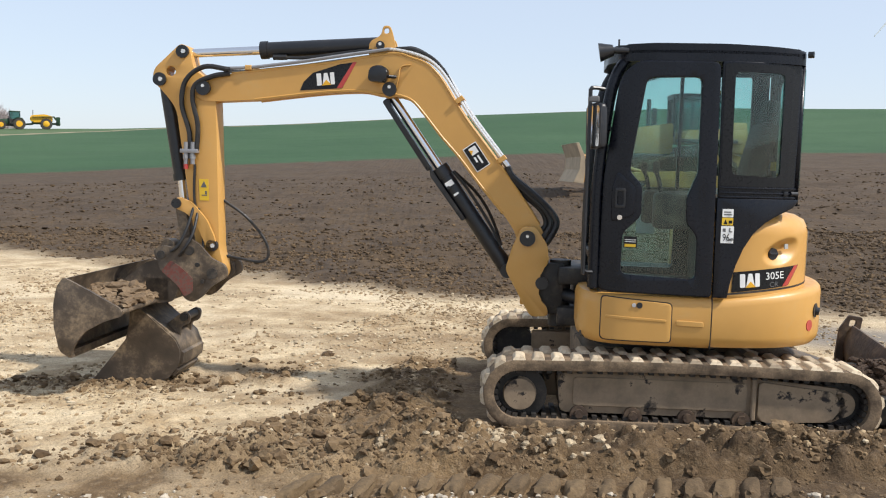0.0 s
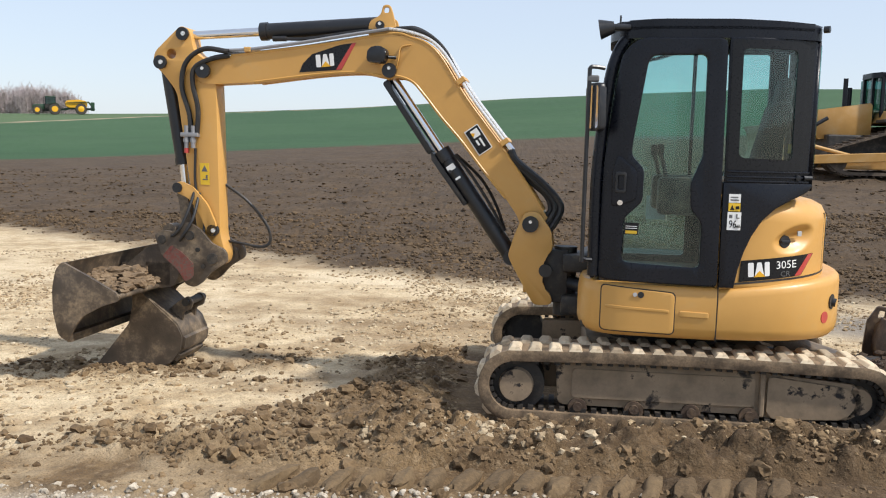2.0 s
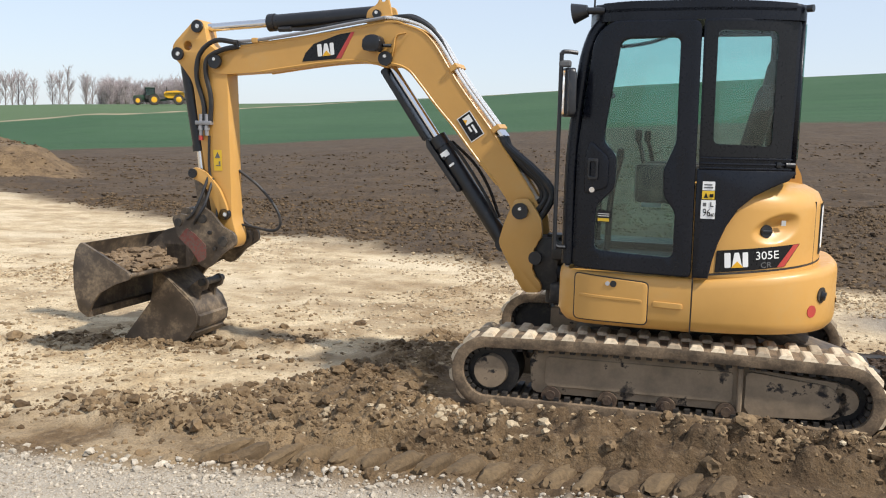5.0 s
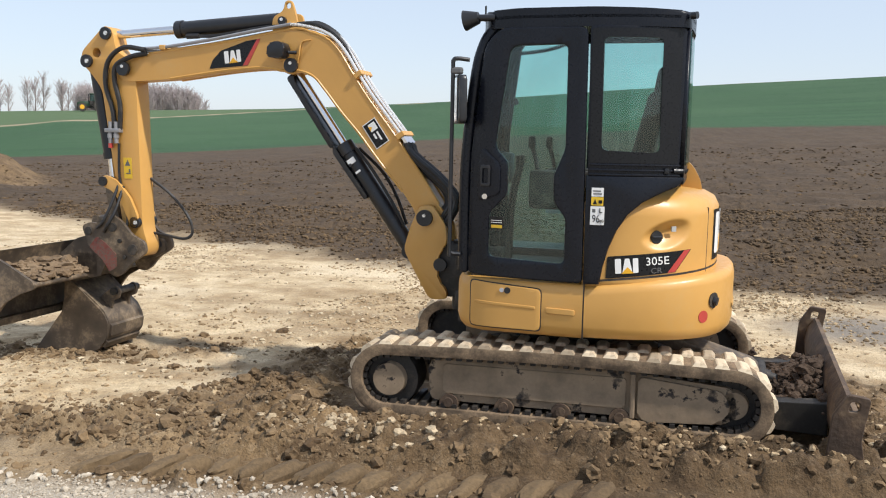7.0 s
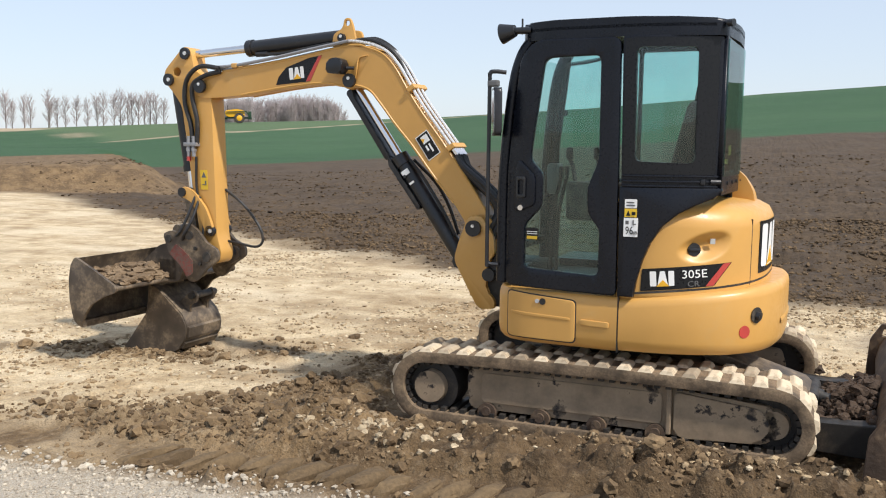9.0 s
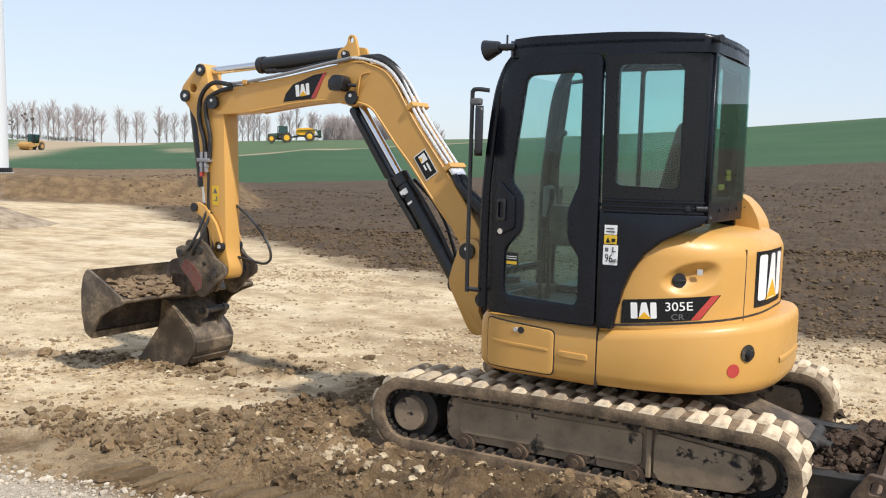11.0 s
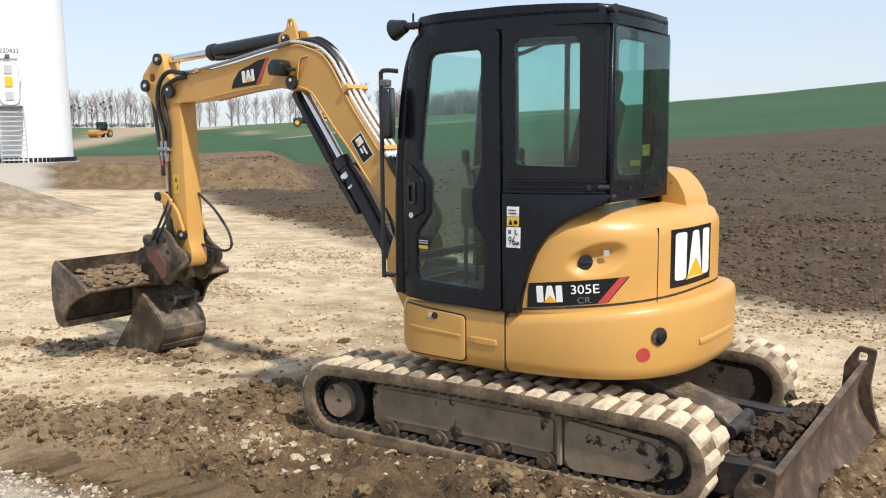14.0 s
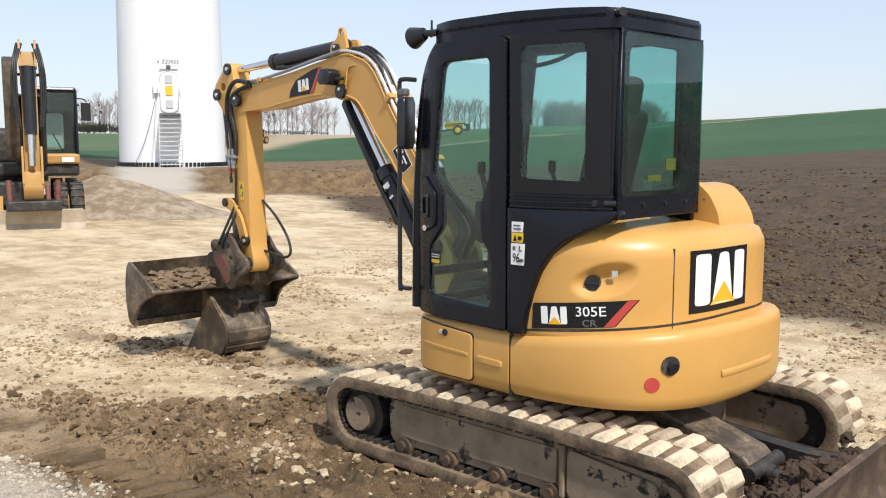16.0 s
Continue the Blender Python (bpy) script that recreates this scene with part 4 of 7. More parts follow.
# --- cab ---
SIDE = -0.960
door_out = rounded([(-0.492, 0.905), (0.205, 0.893), (0.190, 2.335), (-0.310, 2.335), (-0.405, 2.24), (-0.482, 1.60)], [.05, .03, .05, .10, .10, .05])
door_in = rounded([(-0.355, 1.020), (0.098, 1.000), (0.098, 1.265), (0.030, 1.35), (0.022, 1.50), (0.085, 1.66), (0.080, 2.240), (-0.245, 2.232), (-0.318, 1.72), (-0.322, 1.655), (-0.245, 1.575), (-0.245, 1.385), (-0.352, 1.275)], [.04, .04, .03, .03, .03, .03, .04, .05, .03, .03, .03, .03, .03])
bm = bend(plate([door_out, door_in], SIDE - 0.014, SIDE + 0.03, 0.008), side_y, -0.5, 0.2)
door = part("cab_door", bm, BLACK, ex, "black framed cab door with tinted pane", TOP, smooth=True)
bm = bend(plate([door_in], SIDE - 0.004, SIDE + 0.002), side_y, -0.36, 0.1)
o = part("window_pane", bm, GLASS, door, "teal tinted glass")
o.visible_shadow = False
bm = bend(plate([rounded([(-0.425, 1.34), (-0.285, 1.39), (-0.285, 1.56), (-0.40, 1.66), (-0.43, 1.55)], 0.03)], SIDE - 0.026, SIDE - 0.010, 0.006), side_y, -0.43, -0.28)
hd = part("handle_panel", bm, BLACK, door, smooth=True)
bm = bend(plate([rounded([(-0.41, 1.43), (-0.345, 1.43), (-0.345, 1.555), (-0.41, 1.555)], 0.015), rounded([(-0.395, 1.45), (-0.36, 1.45), (-0.36, 1.535), (-0.395, 1.535)], 0.01)], SIDE - 0.036, SIDE - 0.024, 0.004), side_y, -0.42, -0.34)
part("handle", bm, CYL, door, smooth=True)
bm = cyl(BM(), (-0.377, SIDE + side_y(-.377) - 0.02, 1.372), (-0.377, SIDE + side_y(-.377) - 0.036, 1.372), 0.016, seg=18)
part("lock", bm, CHROME, door, "chrome door lock", smooth=True)
for q in ([(-0.345, 1.185), (-0.262, 1.185), (-0.262, 1.255), (-0.345, 1.255)],):
    bm = bend(plate([q], SIDE - 0.008, SIDE - 0.005), side_y, -.35, -.26)
    st = part("sticker", bm, DECBLACK, door, "black and yellow warning sticker")
    for z0, z1, mm in ((1.190, 1.208, DECYEL), (1.232, 1.236, WHITE), (1.220, 1.224, WHITE)):
        bm = bend(plate([[(-.337, z0), (-.27, z0), (-.27, z1), (-.337, z1)]], SIDE - 0.010, SIDE - 0.0075), side_y, -.34, -.26)
        part("print_bar", bm, mm, st)

# flank behind the door with the rear side window
rs_out = rounded([(0.215, 1.50), (0.722, 1.50), (0.716, 2.34), (0.200, 2.34)], 0.02)
rs_in = rounded([(0.285, 1.655), (0.598, 1.645), (0.594, 2.277), (0.278, 2.277)], 0.035)
bm = bend(plate([rs_out, rs_in], SIDE - 0.004, SIDE + 0.035, 0.006), side_y, 0.2, 0.72)
rs = part("rear_side_frame", bm, BLACK, ex, "black cab flank with rear side window", TOP, smooth=True)
bm = bend(plate([rounded([(0.225, 1.585), (0.700, 1.585), (0.695, 2.325), (0.215, 2.325)], 0.02), rs_in], SIDE - 0.010, SIDE - 0.005), side_y, 0.2, 0.72)
part("glass_border", bm, DECBLACK, rs, "glossy black glazing border")
bm = bend(plate([rs_in], SIDE - 0.004, SIDE + 0.002), side_y, 0.27, 0.6)
o = part("window_pane", bm, GLASS, rs, "teal tinted glass")
o.visible_shadow = False
for zz in (1.575, 1.545, 1.52):
    bm = bend(plate([[(0.222, zz - .006), (0.715, zz - .006), (0.715, zz + .006), (0.222, zz + .006)]], SIDE - 0.016, SIDE - 0.003, 0.004), side_y, 0.22, 0.72)
    part("moulding", bm, BLACK, rs, smooth=True)
bm = BM()
cyl(bm, (0.675, SIDE + side_y(.675) - 0.008, 1.545), (0.725, SIDE + side_y(.72) - 0.008, 1.545), 0.016, seg=14)
box(bm, 0.63, 0.655, SIDE + side_y(.64) - .025, SIDE + side_y(.64), 1.53, 1.56, 0.004)
part("window_catch", bm, CYL, rs, smooth=True)
qp = [(0.213, 0.893), (0.300, 0.893), (0.318, 1.0), (0.345, 1.10), (0.385, 1.20), (0.443, 1.295), (0.52, 1.365), (0.61, 1.415), (0.70, 1.455), (0.74, 1.495), (0.735, 1.512), (0.208, 1.512)]
bm = bend(plate([qp], SIDE - 0.014, SIDE + 0.05, 0.008), lambda x: side_y(x) * 0.95, 0.2, 0.74)
quarter = part("quarter_panel", bm, BLACK, ex, "black curved panel between cab and hood", TOP, smooth=True)
for z0, z1, mm, nm in ((1.395, 1.445, WHITE, "white sticker"), (1.345, 1.392, DECYEL, "yellow warning sticker"), (1.235, 1.340, WHITE, "white noise level sticker")):
    x0, x1 = (0.243, 0.310) if z1 > 1.35 else (0.240, 0.318)
    bm = bend(plate([[(x0, z0), (x1, z0), (x1, z1), (x0, z1)]], SIDE - 0.0180, SIDE - 0.0145), side_y, x0, x1)
    st = part("sticker", bm, mm, quarter, nm)
SM = Matrix.Translation((0, SIDE - 0.0185 + side_y(.275), 0)) @ Matrix.Rotation(math.pi / 2, 4, 'X')
flat_text("96", 0.062, DECBLACK, quarter, SM @ Matrix.Translation((0.272, 1.268, 0)), label="black printed number", width=0.042)
flat_text("dB", 0.024, DECBLACK, quarter, SM @ Matrix.Translation((0.304, 1.258, 0)))
for x0, x1, z0, z1 in ((.250, .268, 1.305, 1.325), (.290, .296, 1.305, 1.330), (.290, .308, 1.303, 1.309), (.252, .300, 1.407, 1.414), (.252, .295, 1.423, 1.43)):
    part("print_bar", box(BM(), x0, x1, SIDE + side_y(.275) - 0.0195, SIDE + side_y(.275) - 0.0175, z0, z1), GREYP, quarter)
bm = BM()
prism(bm, [(0.252, 1.352), (0.276, 1.352), (0.264, 1.382)], SIDE + side_y(.275) - 0.0195, SIDE + side_y(.275) - 0.0175)
part("print_bar", bm, DECBLACK, quarter)
bm = box(BM(), 0.284, 0.304, SIDE + side_y(.275) - 0.0195, SIDE + side_y(.275) - 0.0175, 1.357, 1.375)
part("print_bar", bm, DECBLACK, quarter)

# roof
roof_plan = rounded([(-0.40, -0.885), (-0.22, -0.955), (0.24, -0.962), (0.50, -0.920), (0.735, -0.830), (0.755, -0.45), (0.735, -0.085), (0.60, -0.055), (-0.38, -0.055), (-0.46, -0.22), (-0.47, -0.70)], 0.06, 5)
bm = prism(BM(), roof_plan, 2.385, 2.432, 0.022, seg=4, plane="xy")
for v in bm.verts:
    v.co.z += 0.012 * (1 - (v.co.x / 0.6) ** 2) if v.co.z > 2.4 else 0
roof = part("cab_roof", bm, BLACK, ex, "black moulded cab roof", TOP, smooth=True)
rim_in = [(0.135 + (x - 0.135) * 0.93, -0.508 + (y + 0.508) * 0.93) for x, y in roof_plan]
part("roof_rim", ringed(BM(), roof_plan, rim_in, 2.336, 2.402, plane="xy"), BLACK, roof, smooth=True)
bm = BM()
cyl(bm, (0.735, -0.83, 2.40), (0.765, -0.845, 2.40), 0.02, seg=14)
part("corner_cap", bm, CYL, roof, smooth=True)
# posts, front, far and back walls
bm = BM()
tube(bm, [(-0.515, -0.885, 0.92), (-0.515, -0.875, 1.55), (-0.470, -0.87, 2.05), (-0.425, -0.86, 2.25), (-0.36, -0.84, 2.36)], 0.038, 10)
part("front_post", bm, BLACK, ex, m=TOP, smooth=True)
bm = BM()
tube(bm, [(-0.515, -0.095, 0.92), (-0.515, -0.095, 1.55), (-0.470, -0.10, 2.05), (-0.425, -0.105, 2.25), (-0.36, -0.11, 2.36)], 0.038, 10)
part("front_post", bm, BLACK, ex, m=TOP, smooth=True)
fp = [(-0.525, 0.95), (-0.525, 1.55), (-0.49, 2.0), (-0.43, 2.27)]
bm = BM()
for (xa, za), (xb, zb) in zip(fp, fp[1:]):
    quad(bm, (xa, -0.86, za), (xa, -0.10, za), (xb, -0.10, zb), (xb, -0.86, zb))
o = part("windscreen", bm, GLASS, ex, "teal tinted glass", TOP)
o.visible_shadow = False
bm = box(BM(), -0.535, -0.505, -0.87, -0.10, 1.08, 1.13, 0.01)
box(bm, -0.535, -0.505, -0.87, -0.10, 0.90, 0.97, 0.01)
part("windscreen_bar", bm, BLACK, ex, m=TOP)
far_out = [(-0.50, 0.88), (0.70, 0.88), (0.70, 2.385), (-0.385, 2.385), (-0.50, 1.6)]
far_a = rounded([(-0.435, 0.98), (0.092, 0.98), (0.092, 2.345), (-0.362, 2.345), (-0.43, 1.75)], .03)
far_b = rounded([(0.116, 1.45), (0.585, 1.45), (0.585, 2.345), (0.116, 2.345)], .04)
bm = plate([far_out, far_a, far_b], -0.10, -0.065, 0.006)
fw = part("far_wall", bm, BLACK, ex, "black cab wall with two windows beside the boom", TOP)
for w in (far_a, far_b):
    o = part("window_pane", plate([w], -0.085, -0.08), GLASS, fw, "teal tinted glass")
    o.visible_shadow = False
for x0, z0, w, h, mm in ((-0.17, 1.22, .13, .16, WHITE), (-0.02, 1.29, .08, .12, DECYEL), (0.33, 1.48, .10, .08, WHITE), (0.46, 1.48, .08, .08, WHITE), (0.40, 1.57, .06, .06, WHITE)):
    bm = box(BM(), x0, x0 + w, -0.092, -0.088, z0, z0 + h)
    part("paper_sticker", bm, mm, fw, "pale notice stuck inside the pane")
rear_out = [(-0.81, 1.47), (-0.085, 1.47), (-0.09, 2.34), (-0.80, 2.34)]
rear_in = rounded([(-0.735, 1.60), (-0.27, 1.60), (-0.27, 2.275), (-0.735, 2.275)], 0.07)
bm = plate([rear_out, rear_in], -0.735, -0.705, 0.006)
RM = TOP @ Matrix(((0, -1, 0, 0), (1, 0, 0, 0), (0, 0, 1, 0), (0, 0, 0, 1)))
rw = part("rear_wall", bm, BLACK, ex, "black cab back frame with dark tinted window", RM)
o = part("window_pane", plate([rounded([(-0.79, 1.575), (-0.095, 1.575), (-0.10, 2.325), (-0.785, 2.325)], .03)], -0.742, -0.738), glass("smoked_glass", (0.60, 0.80, 0.77)), rw, "smoked teal glass")
o.visible_shadow = False
for k in range(4):
    part("bolt", cyl(BM(), (-0.6 + .19 * k, -0.735, 1.535), (-0.6 + .19 * k, -0.743, 1.535), 0.011, seg=10), CYL, rw)
bm = box(BM(), -0.52, -0.40, -0.706, -0.700, 1.64, 1.67)
box(bm, -0.36, -0.24, -0.706, -0.700, 1.69, 1.75)
part("sticker", bm, simple("faded_yellow_sticker", (0.30, 0.22, 0.03), 0.6), rw, "yellow sticker inside the back pane")

part("window_knob", cyl(BM(), (-0.395, -0.125, 1.955), (-0.395, -0.095, 1.955), .022, seg=12), CYL, fw, smooth=True)
# inside the cab
bm = BM()
box(bm, -0.48, 0.56, -0.86, -0.10, 0.86, 0.93, 0.01)
box(bm, 0.30, 0.56, -0.70, -0.14, 0.90, 1.38, 0.03)
part("cab_floor", bm, DARK, ex, m=TOP)
bm = BM()
box(bm, -0.02, 0.46, -0.70, -0.28, 1.36, 1.47, 0.045, seg=3)
seat = part("seat", bm, SEATM, ex, "black fabric operator seat", TOP, smooth=True)
bm = BM()
box(bm, -0.06, 0.06, -0.17, 0.19, 0.0, 0.57, 0.05, m=Matrix.Translation((0.44, -0.56, 1.44)) @ Matrix.Rotation(radians(14), 4, 'Y'), seg=3)
part("backrest", bm, SEATM, seat, smooth=True)
bm = BM()
box(bm, -0.045, 0.045, -0.10, 0.11, 0.0, 0.20, 0.04, m=Matrix.Translation((0.572, -0.56, 1.945)) @ Matrix.Rotation(radians(10), 4, 'Y'), seg=3)
part("headrest", bm, SEATM, seat, smooth=True)
for yy in (-0.78, -0.19):
    bm = box(BM(), -0.15, 0.35, yy - 0.06, yy + 0.06, 1.30, 1.53, 0.03)
    cs = part("console", bm, DARK, ex, m=TOP, smooth=True)
    bm = BM()
    tube(bm, [(-0.10, yy, 1.5), (-0.12, yy, 1.60), (-0.14, yy, 1.66)], 0.014)
    box(bm, -0.165, -0.122, yy - .02, yy + .02, 1.65, 1.73, 0.018)
    part("joystick", bm, SEATM, cs, smooth=True)
for yy in (-0.50, -0.38):
    bm = BM()
    tube(bm, [(-0.34, yy, 0.93), (-0.33, yy, 1.3), (-0.28, yy, 1.55)], 0.013)
    box(bm, -0.298, -0.266, yy - .016, yy + .016, 1.54, 1.61, 0.014)
    part("travel_lever", bm, SEATM, ex, m=TOP, smooth=True)
bm = box(BM(), -0.46, -0.38, -0.26, -0.13, 1.42, 1.62, 0.02)
part("monitor", bm, GREYP, ex, "grey instrument monitor", TOP, smooth=True)
bm = BM()
pts = []
for i in range(180):
    u = i / 179
    c = Vector((-0.40 + 0.40 * u, -0.13, 2.268 + 0.028 * u + 0.062 * u ** 3))
    pts.append(c + Vector((0, math.cos(i * 1.05) * .011, math.sin(i * 1.05) * .011)))
tube(bm, pts[::2], 0.005, 5)
part("coiled_cable", bm, HOSE, ex, m=TOP, smooth=True)

# mirror, grab rail and lamp
bm = BM()
tube(bm, [(-0.50, -0.92, 2.16), (-0.56, -0.95, 2.165), (-0.585, -0.962, 2.15), (-0.587, -0.962, 2.05), (-0.587, -0.962, 1.1), (-0.58, -0.955, 1.03), (-0.53, -0.93, 1.02)], 0.0125, 8)
rail = part("grab_rail", bm, CYL, ex, "black tubular grab rail", TOP, smooth=True)
bm = box(BM(), -0.60, -0.53, -0.975, -0.935, 2.075, 2.115, 0.01)
part("clamp", bm, GREYP, rail)
bm = prism(BM(), rounded([(-0.095, 1.78), (0.075, 1.78), (0.085, 2.06), (-0.085, 2.06)], 0.03), -0.022, 0.022, 0.012, plane="yz")
mirror = part("mirror", bm, CYL, ex, "black framed rear view mirror", TOP @ pose(-0.545, -0.95, 0.01, 0, 0, 28), smooth=True)
bm = prism(BM(), rounded([(-0.080, 1.795), (0.06, 1.795), (0.07, 2.045), (-0.07, 2.045)], 0.025), -0.024, -0.0225, plane="yz")
part("mirror_face", bm, MIRRORM, mirror, "silvered mirror glass")
bm = BM()
cyl(bm, (-0.540, -0.90, 2.385), (-0.455, -0.905, 2.40), 0.060, 0.034, seg=20)
cyl(bm, (-0.46, -0.90, 2.40), (-0.36, -0.89, 2.40), 0.02, seg=10)
tube(bm, [(-0.42, -0.88, 2.38), (-0.42, -0.88, 2.47)], 0.006, 6)
part("work_lamp", bm, CYL, ex, "small black roof lamp", TOP, smooth=True)


# plain shapes in the maker's colours: three white blocks over a yellow wedge
def emblem(parent, m, w, h):
    """m maps x to the right, z up and y away from the viewer."""
    shapes = ([(0.02, 0.0), (0.27, 0.0), (0.27, 1.0), (0.02, 1.0)], [(0.31, 0.0), (0.43, 1.0), (0.61, 1.0), (0.73, 0.0)], [(0.75, 0.0), (0.97, 0.0), (0.97, 1.0), (0.75, 1.0)])
    for s in shapes:
        part("emblem_block", prism(BM(), rounded([(x * w, z * h) for x, z in s], 0.06 * h, 2), -0.0016, 0.0), WHITE, parent, m=m)
    part("emblem_wedge", prism(BM(), [(0.27 * w, -0.02 * h), (0.78 * w, -0.02 * h), (0.53 * w, 0.42 * h)], -0.0028, -0.0008), TRIYEL, parent, m=m)


def wrapped(poly, extra):
    """A thin sticker on the hood's curved flank."""
    poly = [(x + 0.03, z) for x, z in poly]
    bm = plate([poly], -extra - 0.0015, -extra)
    xs = [q[0] for q in poly]
    return bend(bm, lambda x: flank(x), min(xs), max(xs), 0.03)


dec = wrapped(rounded([(0.334, 0.925), (0.715, 0.965), (0.795, 1.095), (0.340, 1.052)], .006), 0.002)
dec_ob = part("model_sticker", dec, DECBLACK, hood, "black model sticker with white print and red slash")
part("red_slash", wrapped([(0.672, 0.962), (0.712, 0.966), (0.790, 1.093), (0.757, 1.090)], 0.0042), DECRED, dec_ob)


def curve_on(ob, extra=0.0):
    """Lays a flat lettering or shape, given in x and z at y near 0, on the hood's flank."""
    for v in ob.data.vertices:
        w = ob.matrix_basis @ v.co
        w.y += flank(w.x, extra)
        v.co = w
    ob.matrix_basis = Matrix.Identity(4)


TX = Matrix.Rotation(math.pi / 2, 4, 'X')
for before in [set(bpy.data.objects)]:
    emblem(dec_ob, Matrix.Translation((0.415, 0, 0.955)) @ Matrix.Rotation(radians(-4), 4, 'Y'), 0.135, 0.085)
    flat_text("305E", 0.066, WHITE, dec_ob, Matrix.Translation((0.645, 0, 1.030)) @ Matrix.Rotation(radians(-4), 4, 'Y') @ TX, label="white model number", width=0.125)
    flat_text("CR", 0.045, GREYP, dec_ob, Matrix.Translation((0.642, 0, 0.975)) @ Matrix.Rotation(radians(-4), 4, 'Y') @ TX, label="dark outlined letters", width=0.06)
    for o in set(bpy.data.objects) - before:
        curve_on(o, 0.0042)
# tail emblem
bm = BM()
for i in range(13):
    a = radians(-21.2 + 28.8 * i / 12)
    vv = [bm.verts.new((rr * math.cos(a), rr * math.sin(a), zz)) for rr, zz in ((round_r(a, HD_A, HD_B) + .002, 1.01), (round_r(a, HD_A, HD_B) + .002, 1.315))]
    if i:
        bm.faces.new((pv[0], vv[0], vv[1], pv[1]))
    pv = vv
tail_st = part("tail_sticker", bm, DECBLACK, hood, "large black sticker with white shapes")
for before in [set(bpy.data.objects)]:
    emblem(tail_st, Matrix.Identity(4), 1.0, 1.0)
    for o in set(bpy.data.objects) - before:
        for v in o.data.vertices:
            a = radians(-19.8 + 26.0 * v.co.x)
            rr = round_r(a, HD_A, HD_B) + 0.004 - v.co.y
            v.co = Vector((rr * math.cos(a), rr * math.sin(a), 1.045 + 0.25 * v.co.z))

# --- swing post, boom, arm ---
bm = BM()
prism(bm, rounded([(-1.05, 1.09), (-0.985, 1.25), (-0.89, 1.26), (-0.80, 1.13), (-0.785, 1.00), (-0.84, 0.95), (-0.85, 0.75), (-0.79, 0.70), (-0.775, 0.63), (-0.90, 0.62), (-0.95, 0.70), (-1.09, 0.95)], 0.03), YC - 0.135, YC - 0.10, 0.008)
prism(bm, rounded([(-1.05, 1.09), (-0.985, 1.25), (-0.89, 1.26), (-0.80, 1.13), (-0.785, 1.00), (-0.84, 0.95), (-0.85, 0.75), (-0.79, 0.70), (-0.775, 0.63), (-0.90, 0.62), (-0.95, 0.70), (-1.09, 0.95)], 0.03), YC + 0.10, YC + 0.135, 0.008)
box(bm, -0.98, -0.86, YC - 0.11, YC + 0.11, 0.70, 0.98, 0.01)
post = part("swing_post", bm, YELLOW, ex, "yellow cast boom swing post", TOP, smooth=True)
bm = BM()
cyl(bm, (-0.70, YC, 0.55), (-0.70, YC, 1.02), 0.075)
box(bm, -0.87, -0.68, YC - 0.10, YC + 0.10, 0.64, 1.0, 0.01)
box(bm, -0.72, -0.40, YC - 0.16, YC + 0.16, 0.57, 0.70, 0.02)
box(bm, -0.72, -0.40, YC - 0.16, YC + 0.16, 0.86, 0.98, 0.02)
part("swing_bracket", bm, DARK, post, smooth=True)
bm = BM()
cyl(bm, (-0.72, -0.20, 0.78), (-0.50, -0.42, 0.76), 0.05)
cyl(bm, (-0.83, YC - 0.142, 0.86), (-0.83, YC - 0.12, 0.86), 0.045)
part("swing_ram", bm, CYL, post, smooth=True)

boom_out = rounded([(-0.99, 1.055), (-0.885, 1.07), (-0.80, 1.17), (-0.862, 1.262), (-0.968, 1.42), (-1.065, 1.562), (-1.18, 1.712), (-1.38, 1.965), (-1.485, 2.115), (-1.586, 2.270), (-1.68, 2.362), (-1.80, 2.408), (-1.95, 2.432), (-2.16, 2.395), (-2.456, 2.352), (-2.80, 2.305), (-3.09, 2.275), (-3.30, 2.262), (-3.375, 2.19), (-3.355, 2.085), (-3.22, 2.075), (-2.92, 2.093), (-2.458, 2.152), (-2.16, 2.172), (-2.02, 2.150), (-1.95, 2.115), (-1.88, 2.150), (-1.787, 2.112), (-1.70, 2.022), (-1.573, 1.868), (-1.44, 1.722), (-1.29, 1.536), (-1.12, 1.338), (-1.03, 1.21)], [.06, .06, .05, .04, .02, .02, .02, .05, .06, .08, .08, .08, .1, .05, .05, .02, .02, .06, .08, .06, .02, .02, .05, .06, .04, .04, .04, .06, .1, .1, .05, .05, .05, .04])
bm = prism(BM(), boom_out, YC - 0.085, YC + 0.085, 0.007)
boom = part("boom", bm, YELLOW, ex, "yellow gooseneck boom", TOP, smooth=True)
# flange rims along the boom
for pts in ([(-3.09, 2.277), (-2.456, 2.354), (-1.95, 2.433), (-1.80, 2.409), (-1.68, 2.362), (-1.586, 2.270), (-1.485, 2.116), (-1.38, 1.966), (-1.18, 1.713), (-0.968, 1.42), (-0.862, 1.262)], [(-2.92, 2.095), (-2.458, 2.154), (-2.16, 2.173), (-2.02, 2.152), (-1.90, 2.150), (-1.787, 2.113), (-1.70, 2.023), (-1.573, 1.869), (-1.44, 1.723), (-1.29, 1.537), (-1.12, 1.339)]):
    for yy in (YC - 0.080, YC + 0.080):
        part("flange", tube(BM(), [(x, yy, z) for x, z in pts], 0.011, 6), YELLOW, boom, smooth=True)
